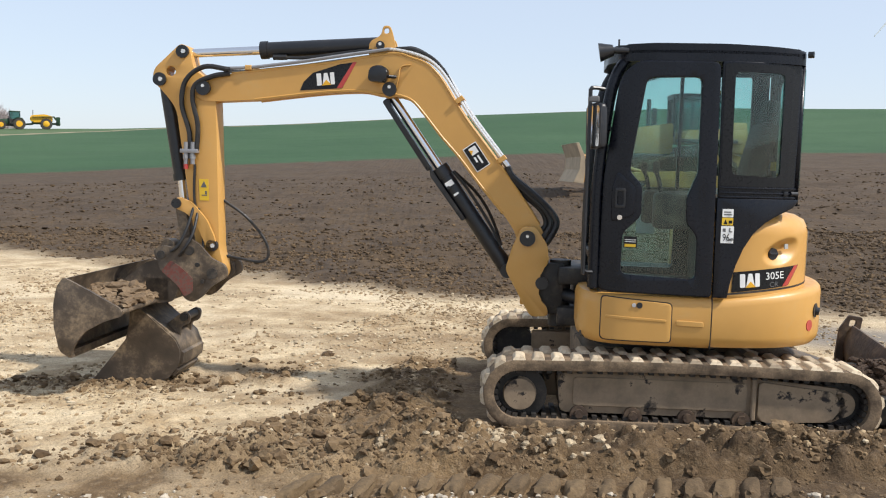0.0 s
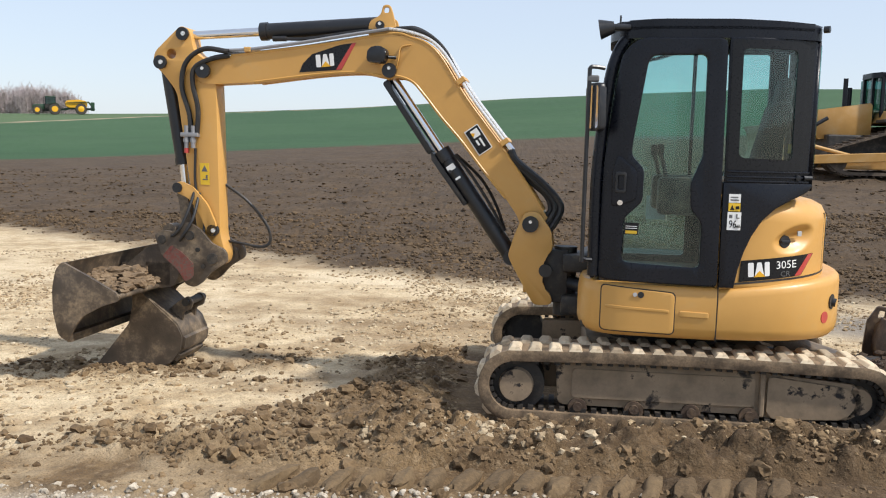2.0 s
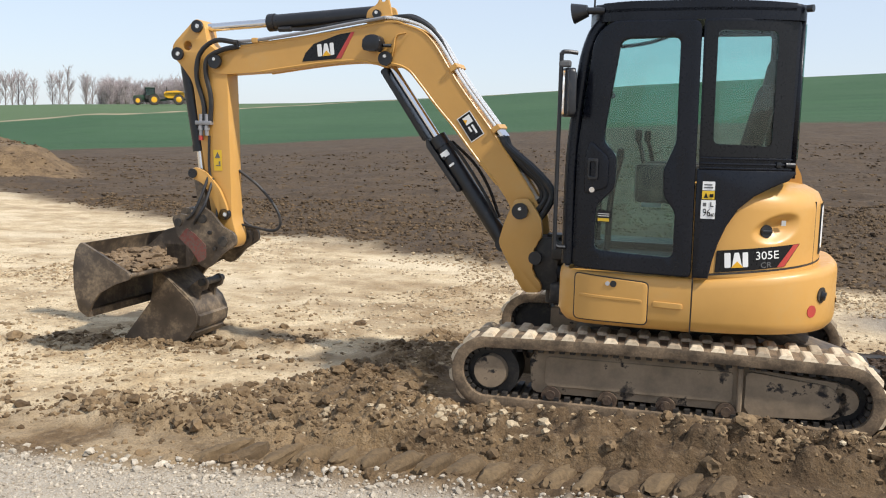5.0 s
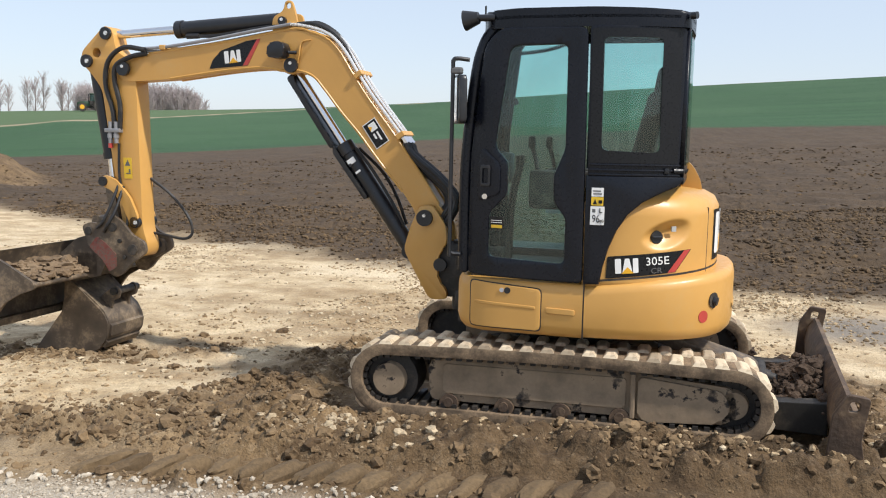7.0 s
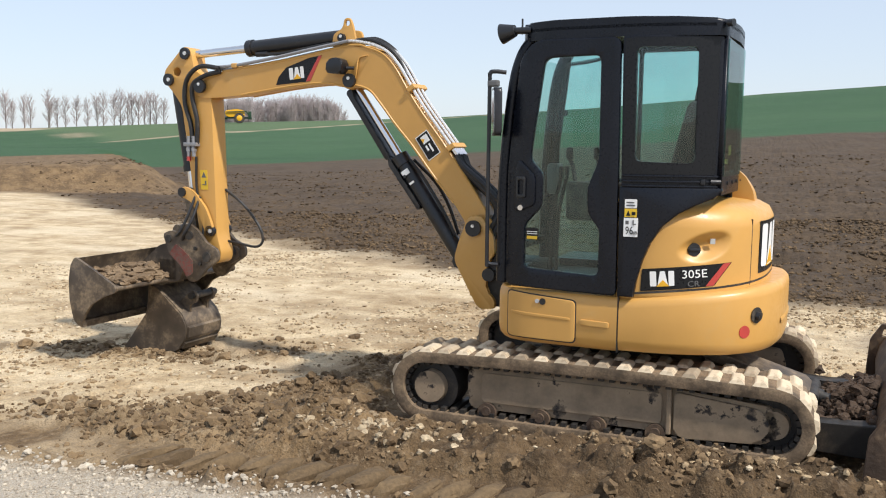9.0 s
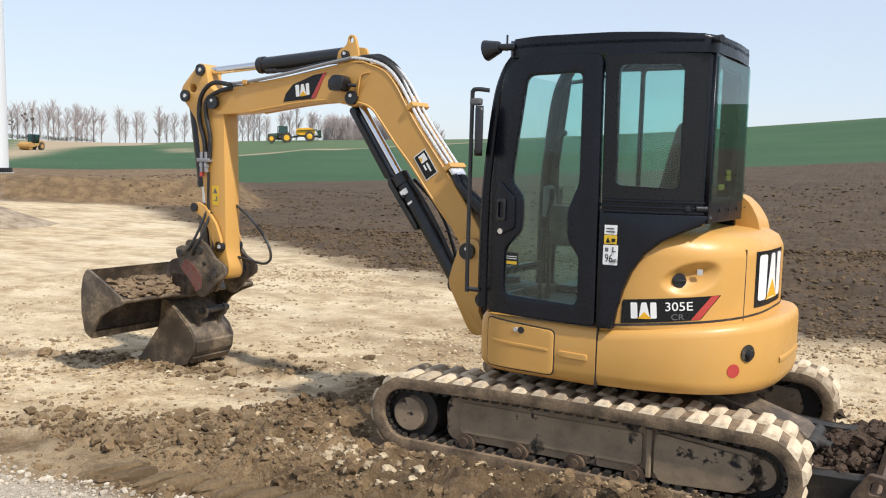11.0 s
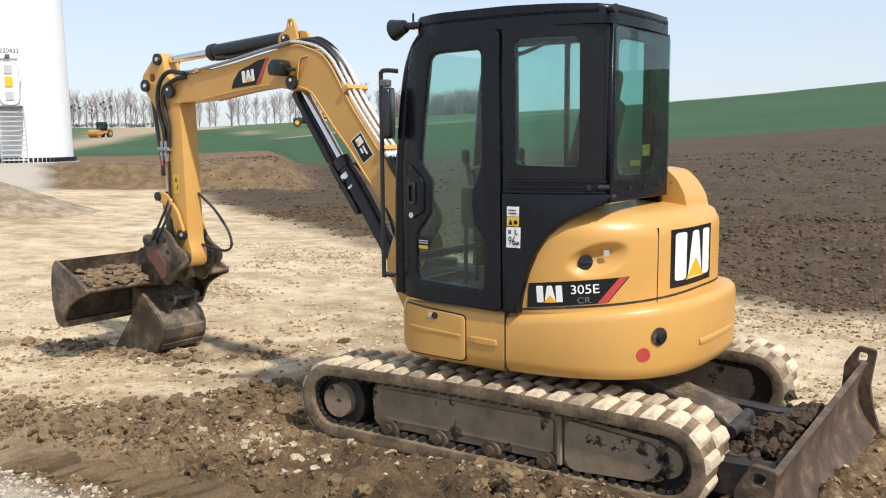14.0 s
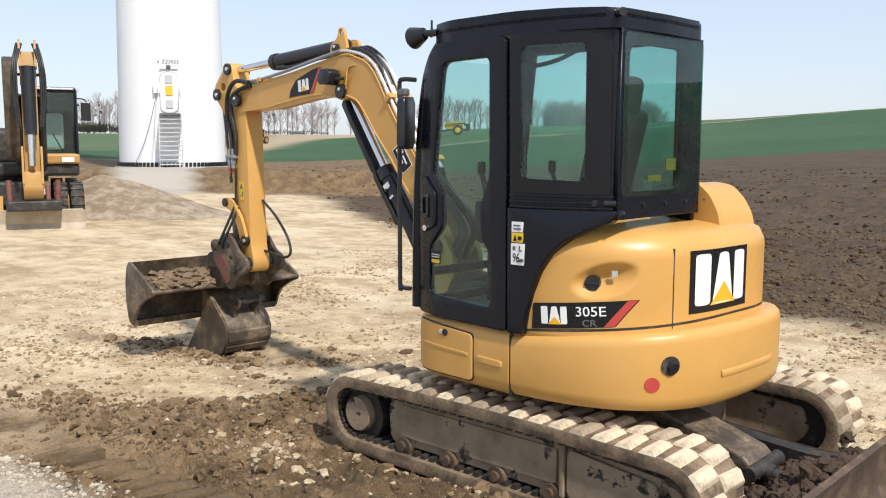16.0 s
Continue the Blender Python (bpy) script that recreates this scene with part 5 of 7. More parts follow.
for (x, z, r, w) in ((-0.941, 1.172, 0.055, 0.155), (-1.945, 2.185, 0.050, 0.11), (-3.289, 2.166, 0.052, 0.125), (-2.02, 2.49, 0.03, 0.09)):
    bm = cyl(BM(), (x, YC - w, z), (x, YC + w, z), r * 0.72, seg=20)
    cyl(bm, (x, YC - w - 0.006, z), (x, YC - w + 0.02, z), r, seg=20)
    part("pin", bm, CYL, boom, m=None, smooth=True)
    bm = cyl(BM(), (x, YC - w - 0.012, z + r * .3), (x, YC - w, z + r * .3), 0.012, seg=8)
    part("bolt", bm, STEEL, boom)
# lifting eye bracket
bm = plate([rounded([(-2.11, 2.42), (-2.10, 2.52), (-2.02, 2.56), (-2.005, 2.63), (-1.955, 2.63), (-1.93, 2.56), (-1.90, 2.42)], .03), rounded([(-1.998, 2.575), (-1.962, 2.575), (-1.962, 2.612), (-1.998, 2.612)], .015)], YC - 0.07, YC - 0.045, .004)
part("lifting_eye", bm, YELLOW, boom, smooth=True)
bm = plate([rounded([(-2.11, 2.42), (-2.10, 2.52), (-2.02, 2.56), (-1.93, 2.55), (-1.90, 2.42)], .03)], YC + 0.045, YC + 0.07, .004)
part("bracket", bm, YELLOW, boom, smooth=True)
# work lamp on the boom
bm = BM()
prism(bm, rounded([(-2.085, 2.235), (-1.965, 2.225), (-1.945, 2.315), (-2.00, 2.345), (-2.075, 2.325)], .02), YC - 0.20, YC - 0.10, .015)
cyl(bm, (-1.95, YC - 0.14, 2.27), (-1.90, YC - 0.11, 2.27), 0.012)
part("boom_lamp", bm, CYL, boom, "black work lamp", smooth=True)
bm = tube(BM(), [(-1.90, YC - .09, 2.20), (-1.885, YC - .10, 2.26), (-1.87, YC - .092, 2.34), (-1.80, YC - .088, 2.36)], .006, 6)
part("lamp_cable", bm, YELLOW, boom, smooth=True)
# boom stickers
yb = YC - 0.0865
st = part("boom_sticker", plate([[(-2.59, 2.165), (-2.285, 2.187), (-2.185, 2.372), (-2.30, 2.355), (-2.50, 2.29), (-2.565, 2.225)]], yb - .0012, yb), DECBLACK, boom, "black sticker with white shapes and red slash")
part("red_slash", plate([[(-2.325, 2.186), (-2.285, 2.189), (-2.185, 2.371), (-2.212, 2.369)]], yb - .0028, yb - .001), DECRED, st)
emblem(st, Matrix.Translation((-2.468, yb - .0014, 2.20)) @ Matrix.Rotation(radians(-6), 4, 'Y'), 0.135, 0.085)
SB = Matrix.Translation((-1.32, yb, 1.729)) @ Matrix.Rotation(radians(55), 4, 'Y')
st = part("boom_label", plate([[(-.095, -.055), (.095, -.055), (.095, .055), (-.095, .055)]], -.0012, 0), WHITE, boom, "black label with white border", SB)
part("label_field", plate([[(-.089, -.049), (.089, -.049), (.089, .049), (-.089, .049)]], -.0024, -.001), DECBLACK, st)
for x0, x1, z0, z1 in ((-.075, -.02, -.02, .035), (-.005, .06, .008, .022), (-.005, .035, -.02, -.006)):
    part("print_bar", box(BM(), x0, x1, -.0036, -.002, z0, z1), WHITE, st)
part("emblem_wedge", prism(BM(), [(-.065, -.02), (-.03, -.02), (-.048, .005)], -.0048, -.003), TRIYEL, st)

# tubes and hoses along the boom
top_line = [(-2.04, 2.452), (-1.95, 2.466), (-1.79, 2.440), (-1.66, 2.388), (-1.558, 2.290), (-1.455, 2.135), (-1.35, 1.985), (-1.14, 1.722)]
for i, yy in enumerate((-0.078, -0.045, -0.012, 0.021, 0.054)):
    bm = tube(BM(), [(x + .011 * (i % 2), YC + yy, z + 0.010 * (i % 2)) for x, z in top_line], 0.0115, 8)
    part("steel_tube", bm, STEEL, boom, "bright steel hydraulic tube", smooth=True)
    x, z = -1.125, 1.703
    bm = cyl(BM(), (x - .012, YC + yy, z + .016), (x + .032, YC + yy, z - .040), .0175, seg=6)
    part("fitting", bm, CHROME, boom)
for i, yy in enumerate((-0.06, -0.015, 0.03)):
    bm = tube(BM(), [(-1.93, YC + yy, 2.470), (-1.80, YC + yy, 2.472 + .008 * i), (-1.66, YC + yy, 2.415), (-1.565, YC + yy * .8, 2.322 - .01 * i), (-1.50, YC + yy, 2.21)], .0125, 7)
    part("hose", bm, HOSE, boom, "black rubber hydraulic hose", smooth=True)
for i, yy in enumerate((-0.095, -0.075)):
    bm = tube(BM(), [(-1.95, YC + yy, 2.465 - .03 * i), (-2.25, YC + yy, 2.42 - .03 * i), (-2.60, YC + yy, 2.365 - .03 * i), (-2.95, YC + yy, 2.32 - .025 * i), (-3.15, YC + yy, 2.31 - .02 * i)], 0.0125, 7)
    part("steel_tube", bm, TUBEP, boom, smooth=True)
for z in ((-1.475, 2.105), (-1.165, 1.70)):
    bm = box(BM(), -0.018, 0.018, -0.105, 0.10, 0.0, 0.062, 0.004, m=Matrix.Translation((z[0], YC, z[1])) @ Matrix.Rotation(radians(54), 4, 'Y'))
    part("tube_clamp", bm, YELLOW, boom)
bm = box(BM(), -2.99, -2.94, YC - 0.11, YC + 0.10, 2.30, 2.335, 0.006)
part("tube_clamp", bm, YELLOW, boom)
hose_out = [(-1.10, 1.668), (-1.055, 1.595), (-0.885, 1.462), (-0.770, 1.345), (-0.742, 1.272), (-0.785, 1.175), (-0.84, 1.10)]
hose_in = [(-1.10, 1.655), (-1.066, 1.572), (-0.960, 1.462), (-0.850, 1.368), (-0.812, 1.275), (-0.855, 1.205), (-0.90, 1.13)]
for i, (yy, u) in enumerate(((-0.075, 1.0), (-0.065, 0.45), (-0.035, 0.0), (0.0, 0.9), (0.03, 0.5), (0.06, 0.1))):
    pts = [(a[0] * u + b[0] * (1 - u), YC + yy * (1 + .05 * k), a[1] * u + b[1] * (1 - u)) for k, (a, b) in enumerate(zip(hose_out, hose_in))]
    part("hose", tube(BM(), pts, 0.0215, 8), HOSE, boom, "black rubber hydraulic hose", smooth=True)

# boom cylinder
bx = Vector((-1.96, YC, 2.17))
bf = Vector((-1.075, YC, 0.93))
d = (bf - bx).normalized()
mid_b = bx + d * 0.66
bm = cyl(BM(), mid_b, bf, 0.058, seg=24)
cyl(bm, mid_b - d * .02, mid_b + d * .06, 0.066, seg=24)
cyl(bm, bf - Vector((0, .08, 0)), bf + Vector((0, .08, 0)), 0.05)
bc = part("boom_cylinder", bm, CYL, ex, "black hydraulic boom cylinder with chrome rod", TOP, smooth=True)
part("rod", cyl(BM(), bx, mid_b, 0.030, seg=20), CHROME, bc, "polished chrome rod", smooth=True)
perp = Vector((d.z, 0, -d.x))
if perp.x > 0:
    perp = -perp
MG = Matrix(((d.x, 0, perp.x, 0), (0, 1, 0, 0), (d.z, 0, perp.z, 0), (0, 0, 0, 1)))
MG = Matrix.Translation(bx) @ MG
bm = BM()
prism(bm, rounded([(0.03, 0.02), (0.03, 0.075), (0.62, 0.085), (0.62, 0.045), (0.10, 0.04)], .015), -.055, .055, .006, m=MG)
part("rod_guard", bm, CYL, bc, "black steel rod guard", smooth=True)
bm = BM()
prism(bm, rounded([(0.60, 0.05), (0.66, 0.085), (1.05, 0.075), (1.05, 0.045)], .01), -.06, .06, .006, m=MG)
tube(bm, [MG @ Vector((x, -.03, z)) for x, z in ((.72, -.07), (.9, -.085), (1.15, -.08), (1.35, -.06))], .012, 6)
tube(bm, [MG @ Vector((x, .03, z)) for x, z in ((.72, -.07), (.95, -.12), (1.15, -.11), (1.35, -.06))], .012, 6)
cyl(bm, MG @ Vector((0.80, -.068, .02)), MG @ Vector((0.80, -.055, .02)), .012)
part("cylinder_guard", bm, HOSE, bc, smooth=True)
bm = box(BM(), .76, .80, -.064, -.058, -.03, .03, m=MG)
box(bm, .86, .875, -.064, -.058, -.02, .02, m=MG)
part("sticker", bm, WHITE, bc)

# arm cylinder on top of the boom
a0, a1, a2 = Vector((-2.00, YC, 2.505)), Vector((-2.90, YC, 2.452)), Vector((-3.45, YC, 2.42))
bm = cyl(BM(), a0, a1, 0.056, seg=24)
cyl(bm, a1 + Vector((.05, 0, .003)), a1, 0.064, seg=24)
ac = part("arm_cylinder", bm, CYL, ex, "black hydraulic arm cylinder with chrome rod", TOP, smooth=True)
part("rod", cyl(BM(), a1, a2, 0.031, seg=20), CHROME, ac, "polished chrome rod", smooth=True)
bm = tube(BM(), [(-2.75, YC - .04, 2.40), (-2.55, YC - .05, 2.40), (-2.25, YC - .06, 2.44), (-2.08, YC - .06, 2.46)], .013, 7)
cyl(bm, (-2.80, YC - .04, 2.40), (-2.70, YC - .04, 2.402), .02, seg=8)
part("cylinder_line", bm, HOSE, ac, smooth=True)

# arm
arm_out = rounded([(-3.475, 2.485), (-3.405, 2.455), (-3.375, 2.30), (-3.30, 2.255), (-3.215, 2.17), (-3.205, 1.95), (-3.178, 1.00), (-3.135, 0.86), (-3.165, 0.775), (-3.255, 0.775), (-3.35, 1.00), (-3.43, 1.50), (-3.505, 2.02), (-3.60, 2.135), (-3.685, 2.215), (-3.675, 2.30)], [.03, .04, .05, .04, .05, .05, .05, .05, .05, .05, .05, .03, .06, .05, .05, .05])
hole = [(-3.545 + .035 * math.cos(a * math.pi / 6), 2.285 + .035 * math.sin(a * math.pi / 6)) for a in range(12)]
bm = plate([arm_out, hole], YC - 0.078, YC + 0.078, .006)
arm = part("arm", bm, YELLOW, ex, "yellow box-section dipper arm", TOP, smooth=True)
for (x, z, r, w) in ((-3.455, 2.425, .046, .10), (-3.625, 2.225, .048, .10), (-3.205, 0.845, .052, .13), (-3.225, 1.035, .042, .115)):
    bm = cyl(BM(), (x, YC - w, z), (x, YC + w, z), r, seg=20)
    part("pin", bm, CYL, arm, smooth=True)
    bm = cyl(BM(), (x + .01, YC - w - 0.008, z), (x + .01, YC - w + .004, z), 0.016, seg=8)
    part("bolt", bm, STEEL, arm)
ya = YC - 0.0795
st = part("warning_sticker", plate([[(-3.325, 1.36), (-3.255, 1.36), (-3.262, 1.515), (-3.332, 1.515)]], ya - .0012, ya), DECYEL, arm, "yellow warning sticker")
part("print_bar", prism(BM(), [(-3.318, 1.455), (-3.272, 1.455), (-3.295, 1.50)], ya - .0024, ya - .001), GREYP, st)
part("print_bar", box(BM(), -3.31, -3.27, ya - .0024, ya - .001, 1.395, 1.402), GREYP, st)
bm = box(BM(), -3.285, -3.272, ya - .0024, ya - .001, 1.405, 1.43)
part("print_bar", bm, GREYP, st)
for k, pts in enumerate(([(-3.10, -.115, 2.30), (-3.28, -.125, 2.315), (-3.42, -.11, 2.22), (-3.455, -.10, 2.05), (-3.40, -.095, 1.85), (-3.395, -.095, 1.66)], [(-3.10, -.10, 2.275), (-3.22, -.12, 2.25), (-3.345, -.12, 2.19), (-3.37, -.11, 2.08), (-3.335, -.10, 1.90), (-3.345, -.095, 1.72)], [(-3.36, -.09, 1.62), (-3.36, -.09, 1.35), (-3.30, -.09, 1.15), (-3.30, -.12, .98), (-3.42, -.14, .93)])):
    bm = tube(BM(), [(x, YC + y, z) for x, y, z in pts], 0.018 if k < 2 else 0.010, 8)
    part("hose", bm, HOSE, arm, "black rubber hydraulic hose", smooth=True)
bm = BM()
box(bm, -3.46, -3.33, YC - .125, YC - .075, 1.70, 1.73, .004)
for xx in (-3.42, -3.37):
    cyl(bm, (xx, YC - .105, 1.62), (xx, YC - .105, 1.78), .016, seg=10)
    cyl(bm, (xx, YC - .105, 1.66), (xx, YC - .105, 1.69), .022, seg=6)
part("line_valve", bm, TUBEP, arm, "steel quick couplings", smooth=True)
bm = cyl(BM(), (-3.42, YC - .105, 1.585), (-3.42, YC - .105, 1.62), .018, seg=8)
part("valve_cap", bm, DECRED, arm, "red plastic cap")
bm = tube(BM(), [(-3.19, YC + .05, 1.36), (-3.02, YC + .06, 1.24), (-2.89, YC + .08, 1.08), (-2.86, YC + .09, 0.96), (-2.92, YC + .08, 0.91), (-3.06, YC + .06, 0.93), (-3.19, YC + .04, 0.95)], .011, 7)
part("loop_hose", bm, HOSE, arm, "black hose hanging in a loop", smooth=True)

# bucket cylinder and linkage
c0, c1, c2 = Vector((-3.615, YC, 2.225)), Vector((-3.495, YC, 1.50)), Vector((-3.478, YC, 1.33))
bm = cyl(BM(), c0, c1, 0.050, seg=22)
cyl(bm, c1 + (c0 - c1).normalized() * .05, c1, 0.057, seg=22)
bc2 = part("bucket_cylinder", bm, CYL, ex, "black hydraulic bucket cylinder", TOP, smooth=True)
part("rod", cyl(BM(), c1, c2, 0.027, seg=18), CHROME, bc2, "polished chrome rod", smooth=True)
link_poly = rounded([(-3.52, 1.345), (-3.475, 1.385), (-3.37, 1.345), (-3.26, 1.22), (-3.20, 1.09), (-3.19, 1.01), (-3.25, 0.985), (-3.275, 1.05), (-3.33, 1.17), (-3.41, 1.265), (-3.50, 1.30)], .03)
for yy in (-0.115, 0.09):
    bm = prism(BM(), link_poly, YC + yy, YC + yy + .026, .005)
    part("tipping_link", bm, YELLOW, ex, "curved yellow tipping link", TOP, smooth=True)
bm = cyl(BM(), (-3.485, YC - .13, 1.335), (-3.485, YC + .13, 1.335), .036, seg=18)
part("pin", bm, CYL, ex, m=TOP, smooth=True)
bm = BM()
prism(bm, rounded([(-3.525, 1.34), (-3.45, 1.34), (-3.385, 0.96), (-3.46, 0.93)], .03), YC - .055, YC + .055, .01)
part("bucket_link", bm, BUCKETM, ex, "worn steel bucket link", TOP, smooth=True)

# quick coupler
bm = BM()
cp = rounded([(-3.60, 0.995), (-3.49, 1.03), (-3.36, 0.99), (-3.24, 0.90), (-3.13, 0.89), (-3.12, 0.80), (-3.20, 0.75), (-3.34, 0.72), (-3.44, 0.74), (-3.50, 0.82), (-3.60, 0.90)], .03)
for yy in (-.155, .125):
    prism(bm, cp, YC + yy, YC + yy + .03, .005)
box(bm, -3.50, -3.20, YC - .13, YC + .13, 0.78, 0.86, .01)
cyl(bm, (-3.435, YC - .17, .955), (-3.435, YC + .17, .955), .045)
cyl(bm, (-3.20, YC - .17, .835), (-3.20, YC + .17, .835), .045)
cyl(bm, (-3.56, YC - .10, 1.02), (-3.56, YC + .02, 1.02), .05)
qc = part("quick_coupler", bm, BUCKETM, ex, "worn steel quick coupler with red cheeks", TOP, smooth=True)
cheek = rounded([(-3.635, 1.0), (-3.56, 1.03), (-3.48, 1.02), (-3.38, 1.10), (-3.29, 1.05), (-3.20, 0.95), (-3.09, 0.90), (-3.08, 0.82), (-3.20, 0.745), (-3.27, 0.665), (-3.33, 0.625), (-3.40, 0.645), (-3.45, 0.76), (-3.58, 0.85)], .025)
for yy in (-.185, .155):
    ck = part("cheek_plate", prism(BM(), cheek, YC + yy, YC + yy + .03, .005), BUCKETM, qc, "worn steel cheek plate", smooth=True)
    face = YC + yy - .004 if yy < 0 else YC + yy + .030
    part("red_panel", prism(BM(), rounded([(-3.50, 0.925), (-3.570, 0.845), (-3.46, 0.755), (-3.395, 0.665), (-3.335, 0.700), (-3.335, 0.80), (-3.42, 0.875)], .015), face, face + .004, .001), REDM, ck, "chipped faded red paint")
    for x, z, r in ((-3.19, .84, .040), (-3.36, 1.0, .034), (-3.57, .965, .030), (-3.30, .90, .016), (-3.26, .78, .014)):
        part("pin_head", cyl(BM(), (x, YC + yy - .014, z), (x, YC + yy + .044, z), r, seg=16), DARK, ck, smooth=True)
for k, pts in enumerate(([(-3.36, -.10, 1.32), (-3.39, -.17, 1.15), (-3.45, -.20, 1.02), (-3.55, -.15, .97)], [(-3.33, -.09, 1.30), (-3.34, -.18, 1.12), (-3.40, -.21, 1.00), (-3.47, -.14, .93)])):
    part("hose", tube(BM(), [(x, YC + y, z) for x, y, z in pts], .011, 7), HOSE, qc, smooth=True)

# wide ditching bucket held by the coupler
BW, BX = -0.915, 1.40
prof_o = [(-3.985, 0.315), (-4.05, 0.345), (-4.082, 0.50), (-4.085, 0.66), (-4.062, 0.765), (-4.025, 0.835)]
prof_i = [(x + 0.016, z + 0.002) for x, z in prof_o]
prof_i[0] = (-3.968, 0.325)
bm = BM()
prism(bm, prof_o + prof_i[::-1], BW, BW + BX, .003)
# the trough in its back, with a thick lip, and the wall towards the coupler
prism(bm, [(-4.078, 0.705), (-3.63, 0.628), (-3.63, 0.610), (-4.078, 0.687)], BW, BW + BX, .003)
cyl(bm, (-3.63, BW, .622), (-3.63, BW + BX, .622), .018, seg=10)
wb = part("ditching_bucket", bm, BUCKETM, ex, "wide muddy steel ditching bucket", TOP, smooth=True)
side_pl = rounded([(-3.985, 0.300), (-4.055, 0.34), (-4.093, 0.50), (-4.095, 0.66), (-4.07, 0.78), (-4.024, 0.845), (-3.836, 0.757), (-3.62, 0.645), (-3.61, 0.60), (-3.74, 0.555), (-3.87, 0.485), (-3.94, 0.40)], .02)
for yy in (BW - .012, BW + BX - .008):
    bm = prism(BM(), side_pl, yy, yy + .024, .004)
    part("side_plate", bm, BUCKETM, wb, smooth=True)
bm = box(BM(), -4.005, -3.97, BW, BW + BX, 0.295, 0.35, .006)
part("cutting_edge", bm, BUCKETM, wb)
bm = BM()
for yy in (YC - .16, YC + .13):
    prism(bm, rounded([(-3.93, 0.66), (-3.88, 0.76), (-3.70, 0.90), (-3.52, 0.95), (-3.45, 0.72), (-3.50, 0.62), (-3.64, 0.60)], .02), yy, yy + .03, .004)
box(bm, -3.72, -3.52, YC - .16, YC + .16, .62, .80, .01)
part("hanger_plate", bm, BUCKETM, wb)
bm = BM()
rng = random.Random(12)
for k in range(170):
    y = BW + .10 + .85 * rng.random()
    x = rng.uniform(-4.03, -3.64)
    clump(bm, (x, y, 0.70 - 0.17 * (x + 4.06) + rng.uniform(-.005, .05) * (1.2 - abs(y - BW - .4) * 1.6)), rng.uniform(.012, .055), rng, 0.6, 2)
for k in range(26):
    y = BW + .35 + .5 * rng.random()
    clump(bm, (rng.uniform(-3.95, -3.72), y, 0.70 + rng.uniform(0, .05)), rng.uniform(.03, .07), rng, 0.55, 2)
tagged(part("caked_mud", bm, CLODM, wb, "dried clay lumps lying in the bucket's trough"), kind="stuff")

# the narrow bucket standing on the ground under it
nb_root = root("digging_bucket", MU @ TOP, "narrow rusty digging bucket standing on the ground", "bucket")
NB0, NB1 = -0.36, 0.06
NX = lambda x: -4.10 + (x + 4.03) * 0.82
po = [(-4.02, 0.02), (-3.93, 0.012), (-3.66, 0.008), (-3.50, 0.015), (-3.33, 0.06), (-3.235, 0.15), (-3.215, 0.26), (-3.26, 0.35), (-3.36, 0.42), (-3.50, 0.50), (-3.60, 0.56)]
pi = [(-4.02, 0.034), (-3.93, 0.028), (-3.66, 0.026), (-3.51, 0.033), (-3.345, 0.075), (-3.255, 0.155), (-3.236, 0.255), (-3.275, 0.335), (-3.37, 0.402), (-3.51, 0.482), (-3.60, 0.54)]
po, pi = [(NX(x), z) for x, z in po], [(NX(x), z) for x, z in pi]
bm = prism(BM(), po + pi[::-1], NB0, NB1, .003)
part("shell", bm, BUCKETM, nb_root, smooth=True)
sp = rounded([(-4.03, 0.012), (-3.66, 0.0), (-3.48, 0.008), (-3.325, 0.055), (-3.235, 0.15), (-3.22, 0.26), (-3.27, 0.34), (-3.43, 0.45), (-3.58, 0.555), (-3.68, 0.57), (-3.69, 0.45), (-3.72, 0.33)], .02)
sp = [(NX(x), z) for x, z in sp]
for yy in (NB0 - .012, NB1 - .006):
    part("side_plate", prism(BM(), sp, yy, yy + .02, .004), BUCKETM, nb_root, smooth=True)
for q0, q1 in (((-3.222, 0.17), (-3.207, 0.25)), ((-3.30, 0.070), (-3.255, 0.118)), ((-3.44, 0.016), (-3.375, 0.036))):
    (xa, za), (xb, zb) = (NX(q0[0]), q0[1]), (NX(q1[0]), q1[1])
    part("wear_strip", prism(BM(), [(xa - .008, za + .006), (xa + .012, za - .008), (xb + .012, zb - .008), (xb - .008, zb + .006)], NB0 + .01, NB1 - .01, .002), BUCKETM, nb_root)
for yy in (-0.27, -0.06):
    part("ear", plate([rounded([(NX(x), z) for x, z in ((-3.42, 0.42), (-3.30, 0.50), (-3.22, 0.54), (-3.17, 0.50), (-3.19, 0.44), (-3.26, 0.42), (-3.27, 0.33))], .02)], yy, yy + .025, .003), BUCKETM, nb_root)
part("ear_pin", cyl(BM(), (NX(-3.225), -0.30, 0.495), (NX(-3.225), 0.0, 0.495), .028), DARK, nb_root)
for k in range(4):
    yy = NB0 + .05 + k * .107
    part("tooth", prism(BM(), [(-4.14, 0.012), (-4.02, 0.0), (-4.02, 0.05)], yy - .025, yy + .025, .004), BUCKETM, nb_root)

# ---- the tower ----
TWX, TWY, TWZ = -34.2, 27.25, 0.76
tower = root("turbine_tower", pose(TWX, TWY, TWZ, 0, 0, 56.6) @ Matrix.Scale(1.19, 4), "tall white wind turbine tower with door and steps", "tower")


def tw_r(z):
    return 2.10 - 0.0155 * z


